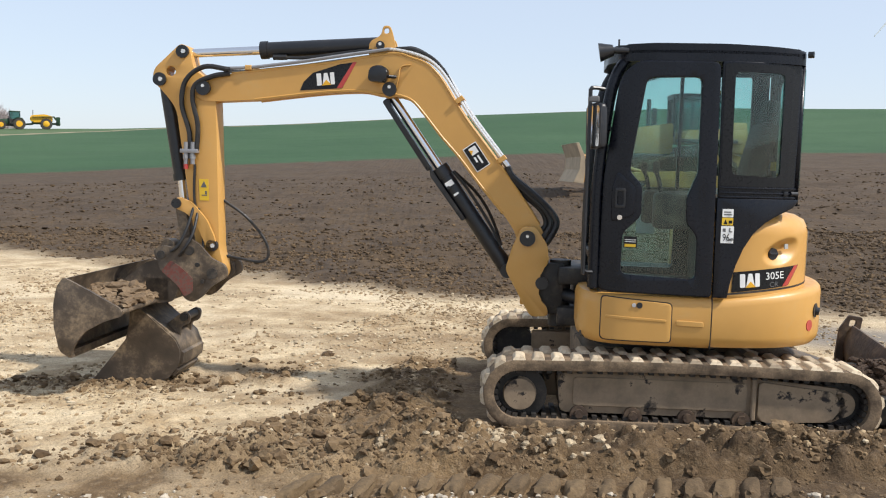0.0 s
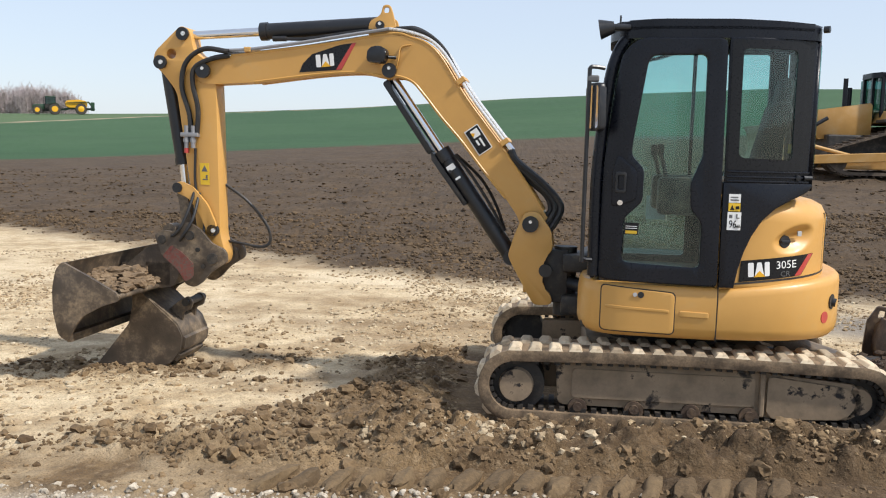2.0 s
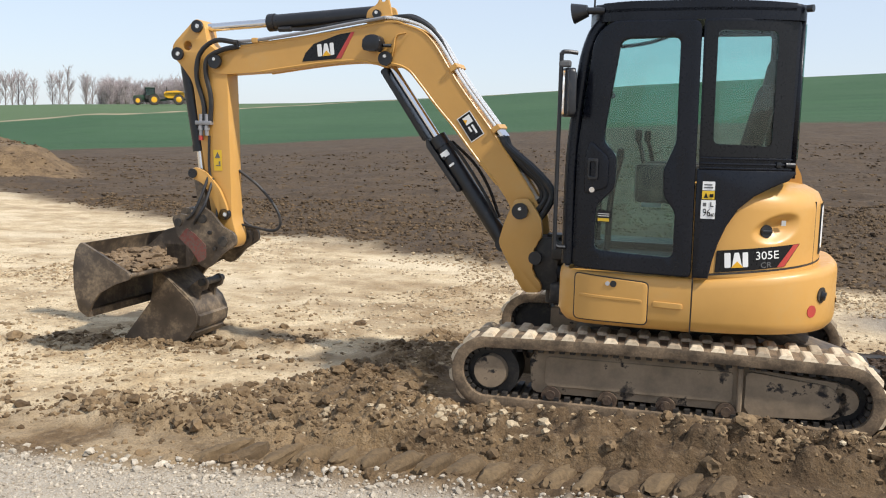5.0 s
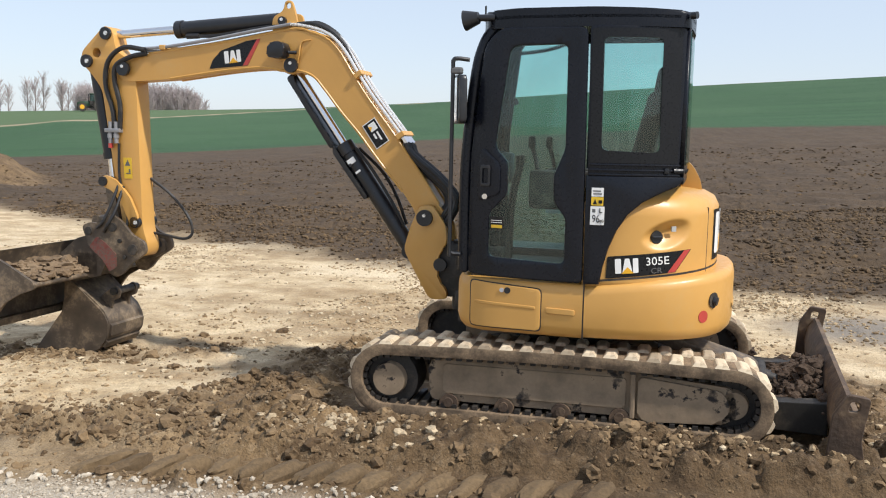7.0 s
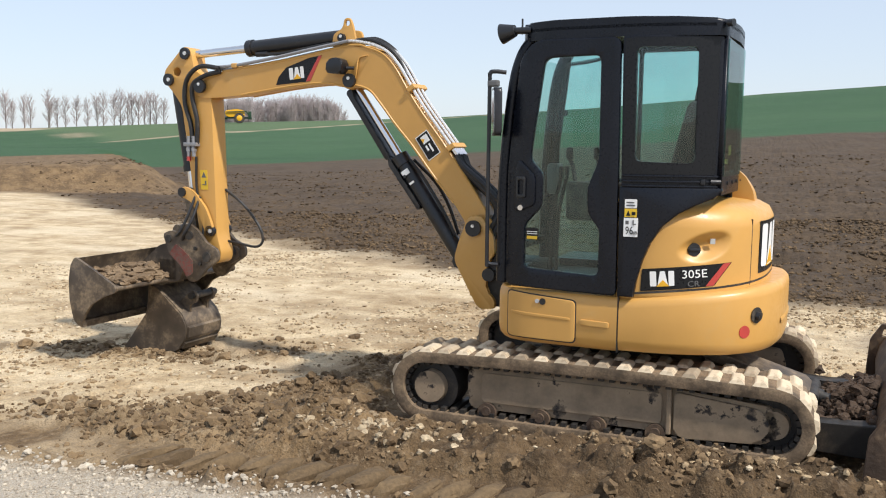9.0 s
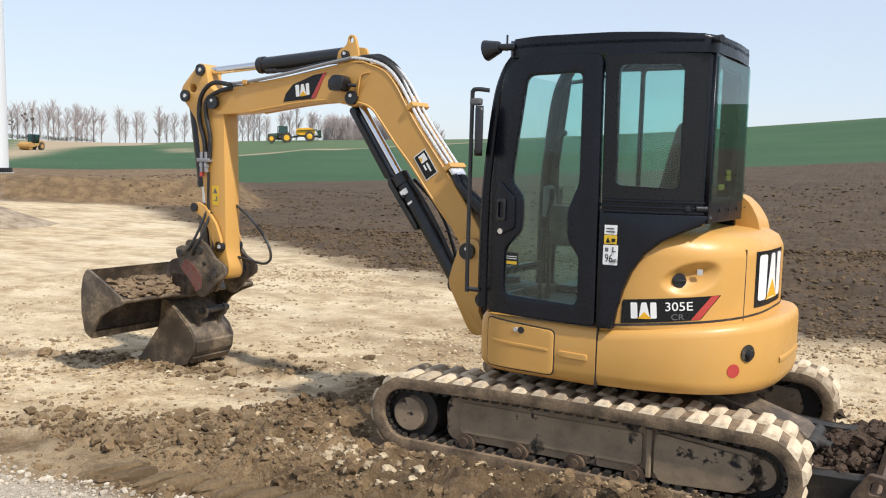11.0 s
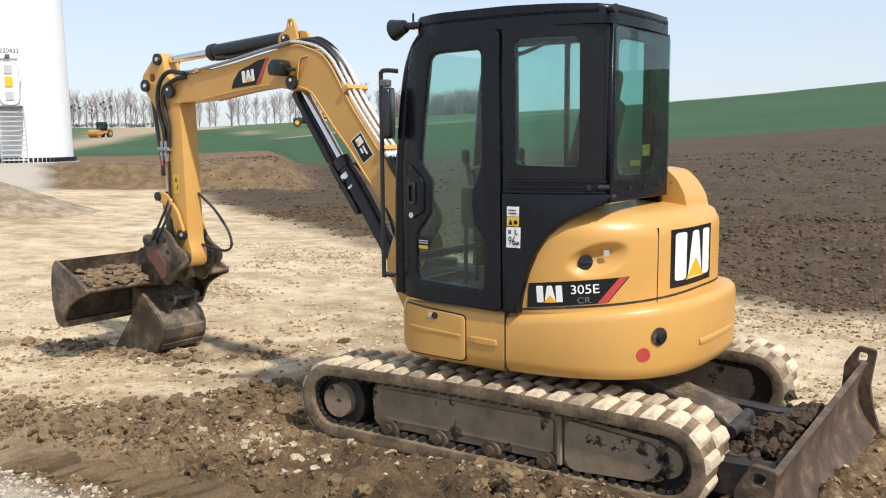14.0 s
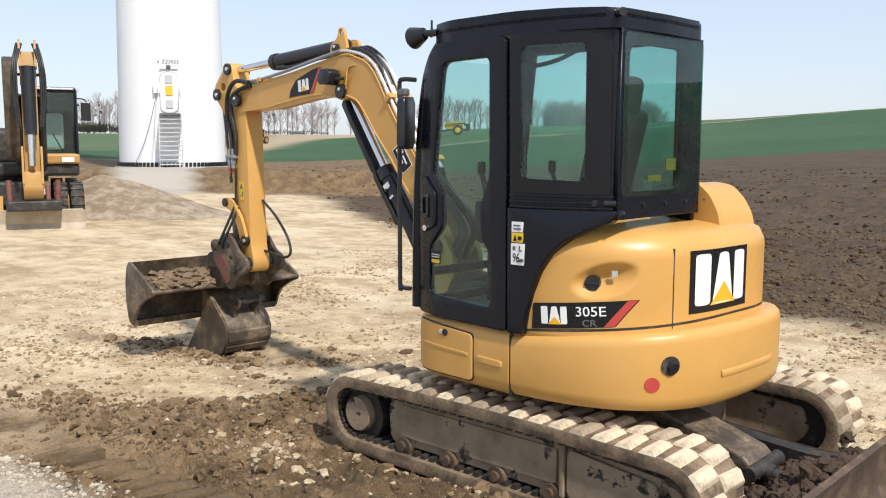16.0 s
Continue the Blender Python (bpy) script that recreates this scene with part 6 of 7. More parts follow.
bm = BM()
prev = None
for z in (0.0, 2.5, 5, 10, 20, 40, 62):
    row = [bm.verts.new((tw_r(z) * math.cos(k * math.pi / 48), tw_r(z) * math.sin(k * math.pi / 48), z)) for k in range(96)]
    if prev:
        for k in range(96):
            bm.faces.new((prev[k], prev[(k + 1) % 96], row[(k + 1) % 96], row[k]))
    prev = row
bm.faces.new(prev)
part("shell", bm, TOWERM, tower, smooth=True)
bm = cyl(BM(), (0, 0, -0.06), (0, 0, 0.03), 2.26, seg=96)
flange = part("foot_flange", bm, TOWERG, tower, smooth=True)
cyl_me = None
for k in range(84):
    a = k * 2 * math.pi / 84
    if math.sin(a) > 0.3:
        continue
    if cyl_me is None:
        cyl_me = bpy.data.meshes.new("anchor_bolt")
        b2 = box(BM(), -0.032, 0.032, -0.05, 0.05, 0.0, 0.17)
        b2.to_mesh(cyl_me)
        b2.free()
        cyl_me.materials.append(CYL)
    o = new("anchor_bolt", cyl_me)
    o.parent = flange
    o.matrix_basis = Matrix.Rotation(a, 4, 'Z') @ Matrix.Translation((2.18, 0, 0.03))


def tw_face(x, z, out=0.0):
    return (x, -math.sqrt(tw_r(z) ** 2 - x * x) - out, z)


bm = BM()
oval = rounded([(-0.32, 2.14), (0.32, 2.14), (0.32, 3.66), (-0.32, 3.66)], 0.30, 8)
a = [bm.verts.new(tw_face(x - 0.08, z, 0.0)) for x, z in oval]
b = [bm.verts.new(tw_face(x - 0.08, z, 0.05)) for x, z in oval]
for i in range(len(oval)):
    bm.faces.new((a[i], a[(i + 1) % len(oval)], b[(i + 1) % len(oval)], b[i]))
bm.faces.new(b)
tdoor = part("door", bm, TOWERM, tower, "white oval steel door")
bm = BM()
tube(bm, [tw_face(x * 1.04 - 0.08, 2.95 + (z - 2.95) * 1.02, 0.03) for x, z in oval + oval[:1]], 0.022, 5)
part("door_frame", bm, TOWERG, tdoor)
for z0, z1, w, mm, nm in ((3.25, 3.55, .20, TOWERG, "vent"), (2.30, 2.60, .20, TOWERG, "vent"), (2.78, 3.14, .20, DECYEL, "warning_sign")):
    yy = tw_face(-0.08, z0, 0.06)[1]
    part(nm, box(BM(), -0.08 - w / 2 - .03, -0.08 + w / 2 + .03, yy - .02, yy + .02, z0, z1), mm, tdoor)
yy = tw_face(-0.08, 4.0, 0.0)[1]
part("door_lamp", box(BM(), -0.16, -0.0, yy - .14, yy, 3.79, 3.94, .03), GREYP, tower)
part("rain_bar", box(BM(), -0.42, 0.26, yy - .05, yy, 3.77, 3.80), TOWERG, tower)
part("switch_box", box(BM(), -0.66, -0.42, yy - .10, yy + .04, 2.85, 3.25, .02), TOWERM, tower)
flat_text("V 220433", 0.22, GREYP, tower, Matrix.Translation((-0.10, tw_face(0.0, 4.1, 0.012)[1], 4.06)) @ Matrix.Rotation(math.pi / 2, 4, 'X'), label="dark grey printed tower number", width=0.82)
# stair to the door
NS = 11
for k in range(NS):
    z = 0.17 * (k + 1)
    y = -2.08 - 1.55 * (1 - k / (NS - 1)) - 0.12
    part("stair_tread", box(BM(), -0.46, 0.32, y - .13, y + .13, z - .03, z + .012, .004), TOWERG, tower)
part("landing", box(BM(), -0.46, 0.32, -2.40, -2.04, 2.02, 2.09, .006), GREYP, tower)
for xx in (-0.48, 0.34):
    part("stringer", prism(BM(), [(-2.08, 2.04), (-3.80, 0.06), (-3.80, -0.02), (-3.70, -0.02), (-2.08, 1.88)], xx - .015, xx + .015, plane="yz"), TOWERG, tower)
    bm = tube(BM(), [(xx, -2.08, 3.0), (xx, -2.35, 2.95), (xx, -3.75, 1.15), (xx, -3.78, 0.2)], .018, 6)
    for q in (0.3, 0.7):
        tube(bm, [(xx, -2.3 - 1.45 * q, 2.95 - 1.8 * q), (xx, -2.3 - 1.45 * q, 1.85 - 1.75 * q)], .014, 6)
    part("handrail", bm, TOWERG, tower, smooth=True)
bm = tube(BM(), [tw_face(-0.55, 2.85, .03), tw_face(-0.75, 2.0, .1), tw_face(-1.05, 1.0, .12), tw_face(-1.45, 0.1, .2)], .012, 5)
part("cable", bm, GREYP, tower, smooth=True)

# ---- gravel heap beside the ramp ----
bm = BM()
gx, gy = 46, 40
vs = [[None] * gy for _ in range(gx)]
for i in range(gx):
    for j in range(gy):
        u, v = i / (gx - 1) * 2 - 1, j / (gy - 1) * 2 - 1
        rr = math.hypot(u, v)
        z = max(0.0, 1 - rr) * 1.12 + 0.09 * noise.noise(Vector((u * 5, v * 5, 2))) * max(0, 1 - rr * .8) - 0.04
        vs[i][j] = bm.verts.new((u * 3.4, v * 2.4, z))
for i in range(gx - 1):
    for j in range(gy - 1):
        bm.faces.new((vs[i][j], vs[i + 1][j], vs[i + 1][j + 1], vs[i][j + 1]))
HEAPM = simple("brown_gravel", (0.27, 0.205, 0.135), 0.95, vary=0.35, scale=3, bump_d=0.03, dirt=(0.42, 0.35, 0.26), dirt_lo=0.45, dirt_hi=0.65, grain=22)
heap = part("gravel_heap", bm, HEAPM, None, m=pose(-16.2, 13.5, 0.02, 0, 0, 40), smooth=True)
tagged(heap, "low heap of brown gravel beside the tower ramp", "heap")


# ---- bare trees ----
def tree_meshes(seed, h, spread):
    rng = random.Random(seed)
    tb, cb = BM(), BM()
    tube(tb, [(0, 0, -0.3), (0.05, 0.02, h * .3), (rng.uniform(-.15, .15), rng.uniform(-.15, .15), h * .62), (rng.uniform(-.2, .2), rng.uniform(-.2, .2), h * .96)], 0.13, 6)
    for v in tb.verts:
        f = 1.25 - 1.0 * max(0, v.co.z) / h
        v.co.x *= 1
        v.co.y *= 1
        c = Vector((0.05, 0.02))
        v.co.x = c.x + (v.co.x - c.x) * max(0.3, f)
        v.co.y = c.y + (v.co.y - c.y) * max(0.3, f)

    def twig(p, d, ln, w):
        side = d.cross(Vector((rng.uniform(-1, 1), rng.uniform(-1, 1), 0.2))).normalized()
        other = d.cross(side).normalized()
        tip = cb.verts.new(p + d * ln)
        q = [cb.verts.new(p + side * w), cb.verts.new(p - side * w * .5 + other * w * .8), cb.verts.new(p - side * w * .5 - other * w * .8)]
        for i in range(3):
            cb.faces.new((q[i], q[(i + 1) % 3], tip))

    for k in range(42):
        z = h * rng.uniform(.07, .92)
        az = rng.uniform(0, 6.283)
        up = rng.uniform(1.2, 2.8)
        d = Vector((math.cos(az), math.sin(az), up)).normalized()
        ln = spread * rng.uniform(.6, 1.15) * (1.15 - .75 * abs(z / h - .4))
        p = Vector((0.03, 0, z))
        twig(p, d, ln, .055)
        for j in range(9):
            t = rng.uniform(.2, .95)
            dd = (d + Vector((rng.uniform(-.6, .6), rng.uniform(-.6, .6), rng.uniform(-.1, .6)))).normalized()
            twig(p + d * ln * t, dd, ln * rng.uniform(.25, .55), .026)
            for i in range(2):
                d3 = (dd + Vector((rng.uniform(-.7, .7), rng.uniform(-.7, .7), rng.uniform(-.2, .6)))).normalized()
                twig(p + d * ln * t + dd * ln * .2 * i, d3, ln * rng.uniform(.18, .4), .02)
    return tb, cb


def polar(az, r, lift=0.0):
    a = radians(az)
    x, y = 2 - math.sin(a) * r, 1 + math.cos(a) * r
    return x, y, float(hill(np.array([x]), np.array([y]))[0]) + lift


kinds = []
for k in range(6):
    t0 = root("poplar_tree", pose(*polar(34 + 4.6 * k, 306)), "slender bare poplar in a row on the ridge", "tree", "row of poplars")
    tb, cb = tree_meshes(50 + k, 10.6 + 0.5 * (k % 3), 3.4)
    part("trunk", tb, BARK, t0)
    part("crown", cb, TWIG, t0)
    kinds.append(t0)
    if k > 3:
        rg = random.Random(k)
        for q in range(5):
            b3 = BM()
            clump(b3, (rg.uniform(-1.1, 1.1), rg.uniform(-1, 1), rg.uniform(5.5, 9.5)), rg.uniform(.28, .5), rg, 1.0, 2)
            part("mistletoe", b3, BUSHM, t0, "dark clump of mistletoe")
rng = random.Random(77)
az = 33.6
while az < 64:
    x, y, z = polar(az, 306 + rng.uniform(-6, 10))
    if not (43.4 < az < 43.9):
        copy_thing(kinds[rng.randrange(6) if az > 50 else rng.randrange(4)], pose(x, y, z - .2, 0, 0, rng.uniform(0, 360)) @ Matrix.Scale(rng.uniform(.85, 1.12), 4))
    az += rng.choice([.34, .42, .5, .62, 1.0]) if az < 46 else rng.choice([.28, .36, .45])
wood = []
for k in range(4):
    t0 = root("wood_tree", pose(*polar(26.5 + 1.3 * k, 345)), "bare reddish-brown tree of the small wood", "tree", "small wood on the ridge")
    tb, cb = tree_meshes(80 + k, 8.2, 3.6)
    part("trunk", tb, BARK, t0)
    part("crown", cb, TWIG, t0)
    wood.append(t0)
for k in range(110):
    az = rng.uniform(25.7, 33.2)
    edge = min(1.0, 0.62 + (az - 25.7) / 3.0)
    x, y, z = polar(az, rng.uniform(325, 360))
    copy_thing(wood[k % 4], pose(x, y, z - .3, 0, 0, rng.uniform(0, 360)) @ Matrix.Scale(edge * rng.uniform(1.0, 1.3), 4))


def bush(name, where, w, h, label, n=260, seed=1):
    rng = random.Random(seed)
    bm = BM()
    for k in range(n):
        u, ph = rng.random() ** .5, rng.uniform(0, 6.283)
        x, y = w * u * math.cos(ph), w * .6 * u * math.sin(ph)
        z = h * math.sqrt(max(0, 1 - u * u)) * rng.uniform(.25, 1)
        d = Vector((x / w, y / w, .9 + rng.uniform(0, .8))).normalized()
        s = d.orthogonal().normalized() * rng.uniform(.03, .09) * h / 3
        p = Vector((x, y, z * .6))
        ln = h * rng.uniform(.25, .5)
        bm.faces.new([bm.verts.new(q) for q in (p - s, p + s, p + d * ln)])
        s2 = d.cross(s)
        bm.faces.new([bm.verts.new(q) for q in (p - s2, p + s2, p + d * ln)])
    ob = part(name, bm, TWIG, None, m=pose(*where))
    return tagged(ob, label, "bush")


bush("bush", polar(21.7, 320), 6.2, 3.6, "rounded bare bush on the crest of the field", 420, 3)
for k, az in enumerate((60.2, 61.0, 61.9)):
    bush("hedge", polar(az, 292), 6.5, 4.2, "dark bare hedge at the field edge", 420, 6 + k).data.materials[0] = BUSHM
for k, az in enumerate((48.0, 49.6, 51.2, 53.0)):
    bush("hedge", polar(az, 294), 8.0, 2.2, "dark bare hedge at the field edge", 300, 16 + k).data.materials[0] = BUSHM


# ---- farm tractor with trailed sprayer ----
def wheel(parent, x, y, r, w, rim_mat, spokes=0):
    bm = BM()
    cyl(bm, (x, y - w / 2, r), (x, y + w / 2, r), r, seg=26)
    bmesh.ops.bevel(bm, geom=[e for e in bm.edges if e.calc_face_angle(0) > 1], offset=.07 * r, segments=2, affect='EDGES')
    for k in range(18):
        a = k * 2 * math.pi / 18
        box(bm, -.03, .03, -w * .48, w * .48, r * .97, r * 1.04, m=Matrix.Translation((x, y, r)) @ Matrix.Rotation(a, 4, 'Y'))
    wh = part("wheel", bm, TYRE, parent)
    s = -1 if y < 0 else 1
    part("rim", cyl(BM(), (x, y + s * w * .45, r), (x, y + s * (w * .5 + .03), r), r * .58, r * .5, seg=20), rim_mat, wh, smooth=True)
    return wh


tractor = root("farm_tractor", pose(0, 0, 0), "green farm tractor with yellow wheel rims", "tractor")
for y in (-.95, .95):
    wheel(tractor, -1.35, y, 0.98, .62, TRIYEL)
    wheel(tractor, 1.45, y * .95, 0.74, .5, TRIYEL)
part("hood", prism(BM(), rounded([(.15, .95), (2.15, .85), (2.25, 1.25), (2.1, 1.62), (.15, 1.85)], .12), -.42, .42, .1), GREENM, tractor, smooth=True)
part("chassis", box(BM(), -1.7, 2.1, -.35, .35, .55, 1.05, .05), DARK, tractor)
for y in (-.98, .98):
    part("mudguard", prism(BM(), rounded([(-2.1, 1.5), (-1.9, 1.95), (-1.2, 2.12), (-.5, 1.85), (-.5, 1.75), (-1.2, 2.02), (-1.85, 1.85)], .05), y - .3, y + .3), GREENM, tractor)
cabn = part("cab", box(BM(), -1.55, .25, -.78, .78, 2.98, 3.16, .08), GREENM, tractor)
for x, y in ((-1.5, -.74), (-1.5, .74), (.15, -.7), (.15, .7)):
    part("cab_post", tube(BM(), [(x, y, 1.7), (x * .97, y, 3.0)], .05, 6), BLACK, tractor)
part("cab_glass", box(BM(), -1.46, .16, -.7, .7, 1.75, 3.0), GLASSD, tractor)
part("cab_base", box(BM(), -1.5, .2, -.72, .72, 1.1, 1.78, .05), DARK, tractor)
part("exhaust", cyl(BM(), (.35, .5, 1.7), (.35, .5, 3.0), .06), BLACK, tractor)
sprayer = root("field_sprayer", pose(0, 0, 0), "yellow trailed field sprayer with folded green booms", "sprayer")
part("tank", prism(BM(), rounded([(-1.9, 1.25), (1.3, 1.15), (1.75, 1.7), (1.5, 2.35), (-.6, 2.6), (-1.9, 2.3)], .25), -.95, .95, .2, seg=3), TRIYEL, sprayer, smooth=True)
for y in (-1.0, 1.0):
    wheel(sprayer, -.9, y, .95, .5, TRIYEL)
part("drawbar", prism(BM(), [(1.2, .7), (3.4, .55), (3.4, .72), (1.2, 1.1)], -.15, .15), GREENM, sprayer)
part("frame", box(BM(), -2.6, 1.4, -.5, .5, .85, 1.2, .04), GREENM, sprayer)
for y in (-1.15, 1.15):
    part("folded_boom", prism(BM(), [(-3.2, 1.0), (-2.2, 2.3), (1.4, 2.1), (1.4, 2.0), (-2.1, 2.15), (-3.0, .9)], y - .12, y + .12), GREENM, sprayer)
part("boom_lift", box(BM(), -3.1, -2.5, -1.1, 1.1, .75, 2.2, .05), GREENM, sprayer)
for y in (-.3, .3):
    part("vent_pipe", cyl(BM(), (1.2, y, 2.3), (1.2, y, 3.25), .06), DARK, sprayer)


# ---- crawler dozers ----
def dozer(name, m, label):
    """Faces local +x."""
    d = root(name, m, label, "bulldozer")
    for s in (-1, 1):
        y0, y1 = (s * 1.20 - .30, s * 1.20 + .30)
        loop = rounded([(-1.75, .02), (1.25, .02), (1.75, .42), (1.55, .82), (-.55, 1.52), (-1.15, 1.55), (-2.05, .55)], [.25, .25, .3, .25, .35, .35, .3], 5)
        inner = [(-.1 + (x + .1) * .93, .7 + (z - .7) * .86) for x, z in loop]
        trk = part("track", ringed(BM(), loop, inner, y0, y1), DOZM, d, "dusty steel crawler track")
        n_l = len(loop)
        for i in range(n_l):
            a, b = Vector(loop[i]), Vector(loop[(i + 1) % n_l])
            steps = max(1, int((b - a).length / .2))
            for k in range(steps):
                q = a.lerp(b, (k + .5) / steps)
                t = (b - a).normalized()
                ang = math.atan2(t.y, t.x)
                part("grouser", box(BM(), -.02, .02, y0 + .01, y1 - .01, -.05, .0, m=Matrix.Translation((q.x, 0, q.y)) @ Matrix.Rotation(-ang, 4, 'Y')), DOZM, trk)
        part("track_frame", prism(BM(), [(-1.6, .2), (1.4, .2), (1.45, .5), (-.4, .72), (-1.7, .5)], s * 1.20 - .2, s * 1.20 + .2, .03), DOZY, d)
        sp = part("drive_sprocket", cyl(BM(), (-.85, s * 1.0, 1.1), (-.85, s * 1.53, 1.1), .36, seg=22), DOZM, d, smooth=True)
        part("hub", cyl(BM(), (-.85, s * 1.50, 1.1), (-.85, s * 1.57, 1.1), .26, seg=20), DOZY, sp)
        for xr in (-1.72, 1.38):
            part("idler_wheel", cyl(BM(), (xr, s * .98, .42), (xr, s * 1.45, .42), .31, seg=20), DOZM, d, smooth=True)
        part("push_arm", prism(BM(), [(.0, .45), (3.15, .28), (3.15, .55), (.0, .72)], s * 1.58 - .07, s * 1.58 + .07, .02), DOZY, d)
        part("fender", box(BM(), -1.7, .1, s * 1.2 - .34, s * 1.2 + .34, 1.62, 1.72, .02), DARK, d)
    part("hull", box(BM(), -1.7, 1.5, -.85, .85, .45, 1.25, .05), DARK, d)
    hoodp = part("hood", prism(BM(), rounded([(.1, 1.2), (1.75, 1.1), (1.80, 2.0), (.1, 2.25)], .08), -.55, .55, .05), DOZY, d, "dusty yellow engine hood", smooth=True)
    for k in range(3):
        part("hood_slot", box(BM(), .45 + .38 * k, .72 + .38 * k, -.556, -.545, 1.45, 1.75), DARK, hoodp)
    part("side_box", prism(BM(), rounded([(-2.0, 1.62), (.0, 1.62), (-.15, 2.0), (-2.0, 2.08)], .06), -1.45, 1.45, .05), DOZY, d, smooth=True)
    part("tank", box(BM(), -2.15, -1.45, -1.0, 1.0, 1.3, 2.3, .08), DOZY, d, smooth=True)
    part("cab_roof", prism(BM(), rounded([(-1.75, -.85), (-.1, -.8), (.12, -.4), (.12, .4), (-.1, .8), (-1.75, .85)], .1), 3.02, 3.18, .05, plane="xy"), BLACK, d)
    for x, y in ((-1.45, -.78), (-1.45, .78)):
        part("roll_post", box(BM(), x - .11, x + .11, y - .1, y + .1, 1.9, 3.22, .03), DOZY, d)
    part("roll_bar", box(BM(), -1.6, -1.3, -.9, .9, 3.12, 3.32, .04), DOZY, d)
    for x, y in ((-.1, -.72), (-.1, .72), (.05, -.35), (.05, .35), (-.85, -.78), (-.85, .78)):
        part("cab_post", box(BM(), x - .045, x + .045, y - .045, y + .045, 1.8, 3.05), BLACK, d)
    part("cab_glass", box(BM(), -1.4, .02, -.72, .72, 2.05, 3.0), GLASSD, d)
    part("exhaust", cyl(BM(), (.85, .25, 2.1), (.85, .25, 3.0), .07), BLACK, d)
    part("air_intake", cyl(BM(), (.55, -.25, 2.1), (.55, -.25, 2.75), .09), BLACK, d)
    bpf = [(x + .8, z + .22) for x, z in ((2.30, .02), (2.62, .05), (2.42, .45), (2.40, .85), (2.58, 1.28), (2.48, 1.28), (2.28, .85), (2.26, .4))]
    part("blade", prism(BM(), bpf, -1.75, 1.75, .01), simple("dusty_blade_%s" % name, (0.46, 0.36, 0.24), 0.8, vary=.25, scale=2), d, "dust-covered dozer blade")
    for s in (-1, 1):
        part("lift_ram", cyl(BM(), (1.5, s * .75, 1.75), (3.1, s * .75, .75), .06), CYL, d)
        part("tilt_brace", cyl(BM(), (1.0, s * 1.5, .6), (3.1, s * 1.5, 1.1), .06), DOZY, d)
    part("ripper_beam", box(BM(), -2.85, -2.45, -1.1, 1.1, .85, 1.2, .04), DOZY, d)
    part("ripper_link", prism(BM(), [(-1.7, .8), (-2.6, .9), (-2.6, 1.1), (-1.7, 1.35)], -.5, .5), DOZY, d)
    for y in (-.9, -.3, .3, .9):
        part("ripper_tine", prism(BM(), [(-2.75, 1.45), (-2.6, 1.45), (-2.6, .75), (-2.95, .30), (-2.78, .75)], y - .05, y + .05), DOZM, d)
    return d


def ground_z(x, y):
    return float(hill(np.array([x]), np.array([y]))[0])


bulldozer = dozer("crawler_dozer", pose(0, 0, 0), "dusty yellow crawler dozer reversing across the brown field")


def roller(m):
    """A soil compactor: drum in front, at +x."""
    d = root("soil_compactor", m, "yellow soil compactor with dark cab on the sandy lane", "compactor")
    part("drum", cyl(BM(), (2.0, -1.05, .75), (2.0, 1.05, .75), .75, seg=32), DOZY, d, "dusty smooth steel drum", smooth=True)
    part("drum_frame", ringed(BM(), [(.9, -1.25), (2.95, -1.25), (2.95, 1.25), (.9, 1.25)], [(1.1, -1.1), (2.8, -1.1), (2.8, 1.1), (1.1, 1.1)], .6, 1.0, plane="xy"), DOZY, d)
    part("joint", box(BM(), .2, 1.0, -.35, .35, .5, 1.0), DARK, d)
    part("platform", box(BM(), -2.2, .5, -.9, .9, .8, 1.3, .05), DOZY, d)
    part("cab_roof", box(BM(), -.95, .45, -.75, .75, 2.85, 3.0, .05), BLACK, d)
    part("cab_glass", box(BM(), -.85, .4, -.7, .7, 1.3, 2.85, .03), GLASSD, d)
    for x in (-.85, .4):
        for y in (-.7, .7):
            part("cab_post", box(BM(), x - .06, x + .06, y - .06, y + .06, 1.25, 2.9), BLACK, d)
    part("engine_hood", prism(BM(), rounded([(-2.6, 1.0), (-.95, 1.2), (-.95, 1.95), (-2.5, 1.65)], .1), -.8, .8, .06), DOZY, d, smooth=True)
    for y in (-.85, .85):
        wheel(d, -1.4, y, .75, .5, DOZY)
    return d


compactor = roller(pose(0, 0, 0))


# ---- wheeled excavator ----
wx = root("wheeled_excavator", pose(-15.4, 11.0, 0.0, 0, 0, -25.2), "yellow wheeled excavator with twin tyres and raised boom", "excavator")
wx["group"] = ""
for x in (0.9, -1.6):
    for s in (-1, 1):
        wheel(wx, x, s * .80, .50, .26, DOZY)
        wheel(wx, x, s * 1.12, .50, .26, DOZY)
    part("axle", cyl(BM(), (x, -1.0, .5), (x, 1.0, .5), .12), DARK, wx)
part("chassis", box(BM(), -2.2, 1.35, -.42, .42, .55, 1.05, .05), DARK, wx)
part("dozer_blade", prism(BM(), [(2.05, .0), (2.22, .0), (2.10, .25), (2.14, .50), (2.02, .50), (1.98, .25)], -1.22, 1.22, .01), simple("pale_worn_blade", (0.40, 0.33, 0.24), .7, vary=.3, scale=3), wx, "pale worn support blade")
part("blade_top", box(BM(), 1.62, 2.05, -1.2, 1.2, .44, .50, .02), simple("sandy_steel", (0.50, 0.40, 0.26), .8, vary=.25, scale=4), wx)
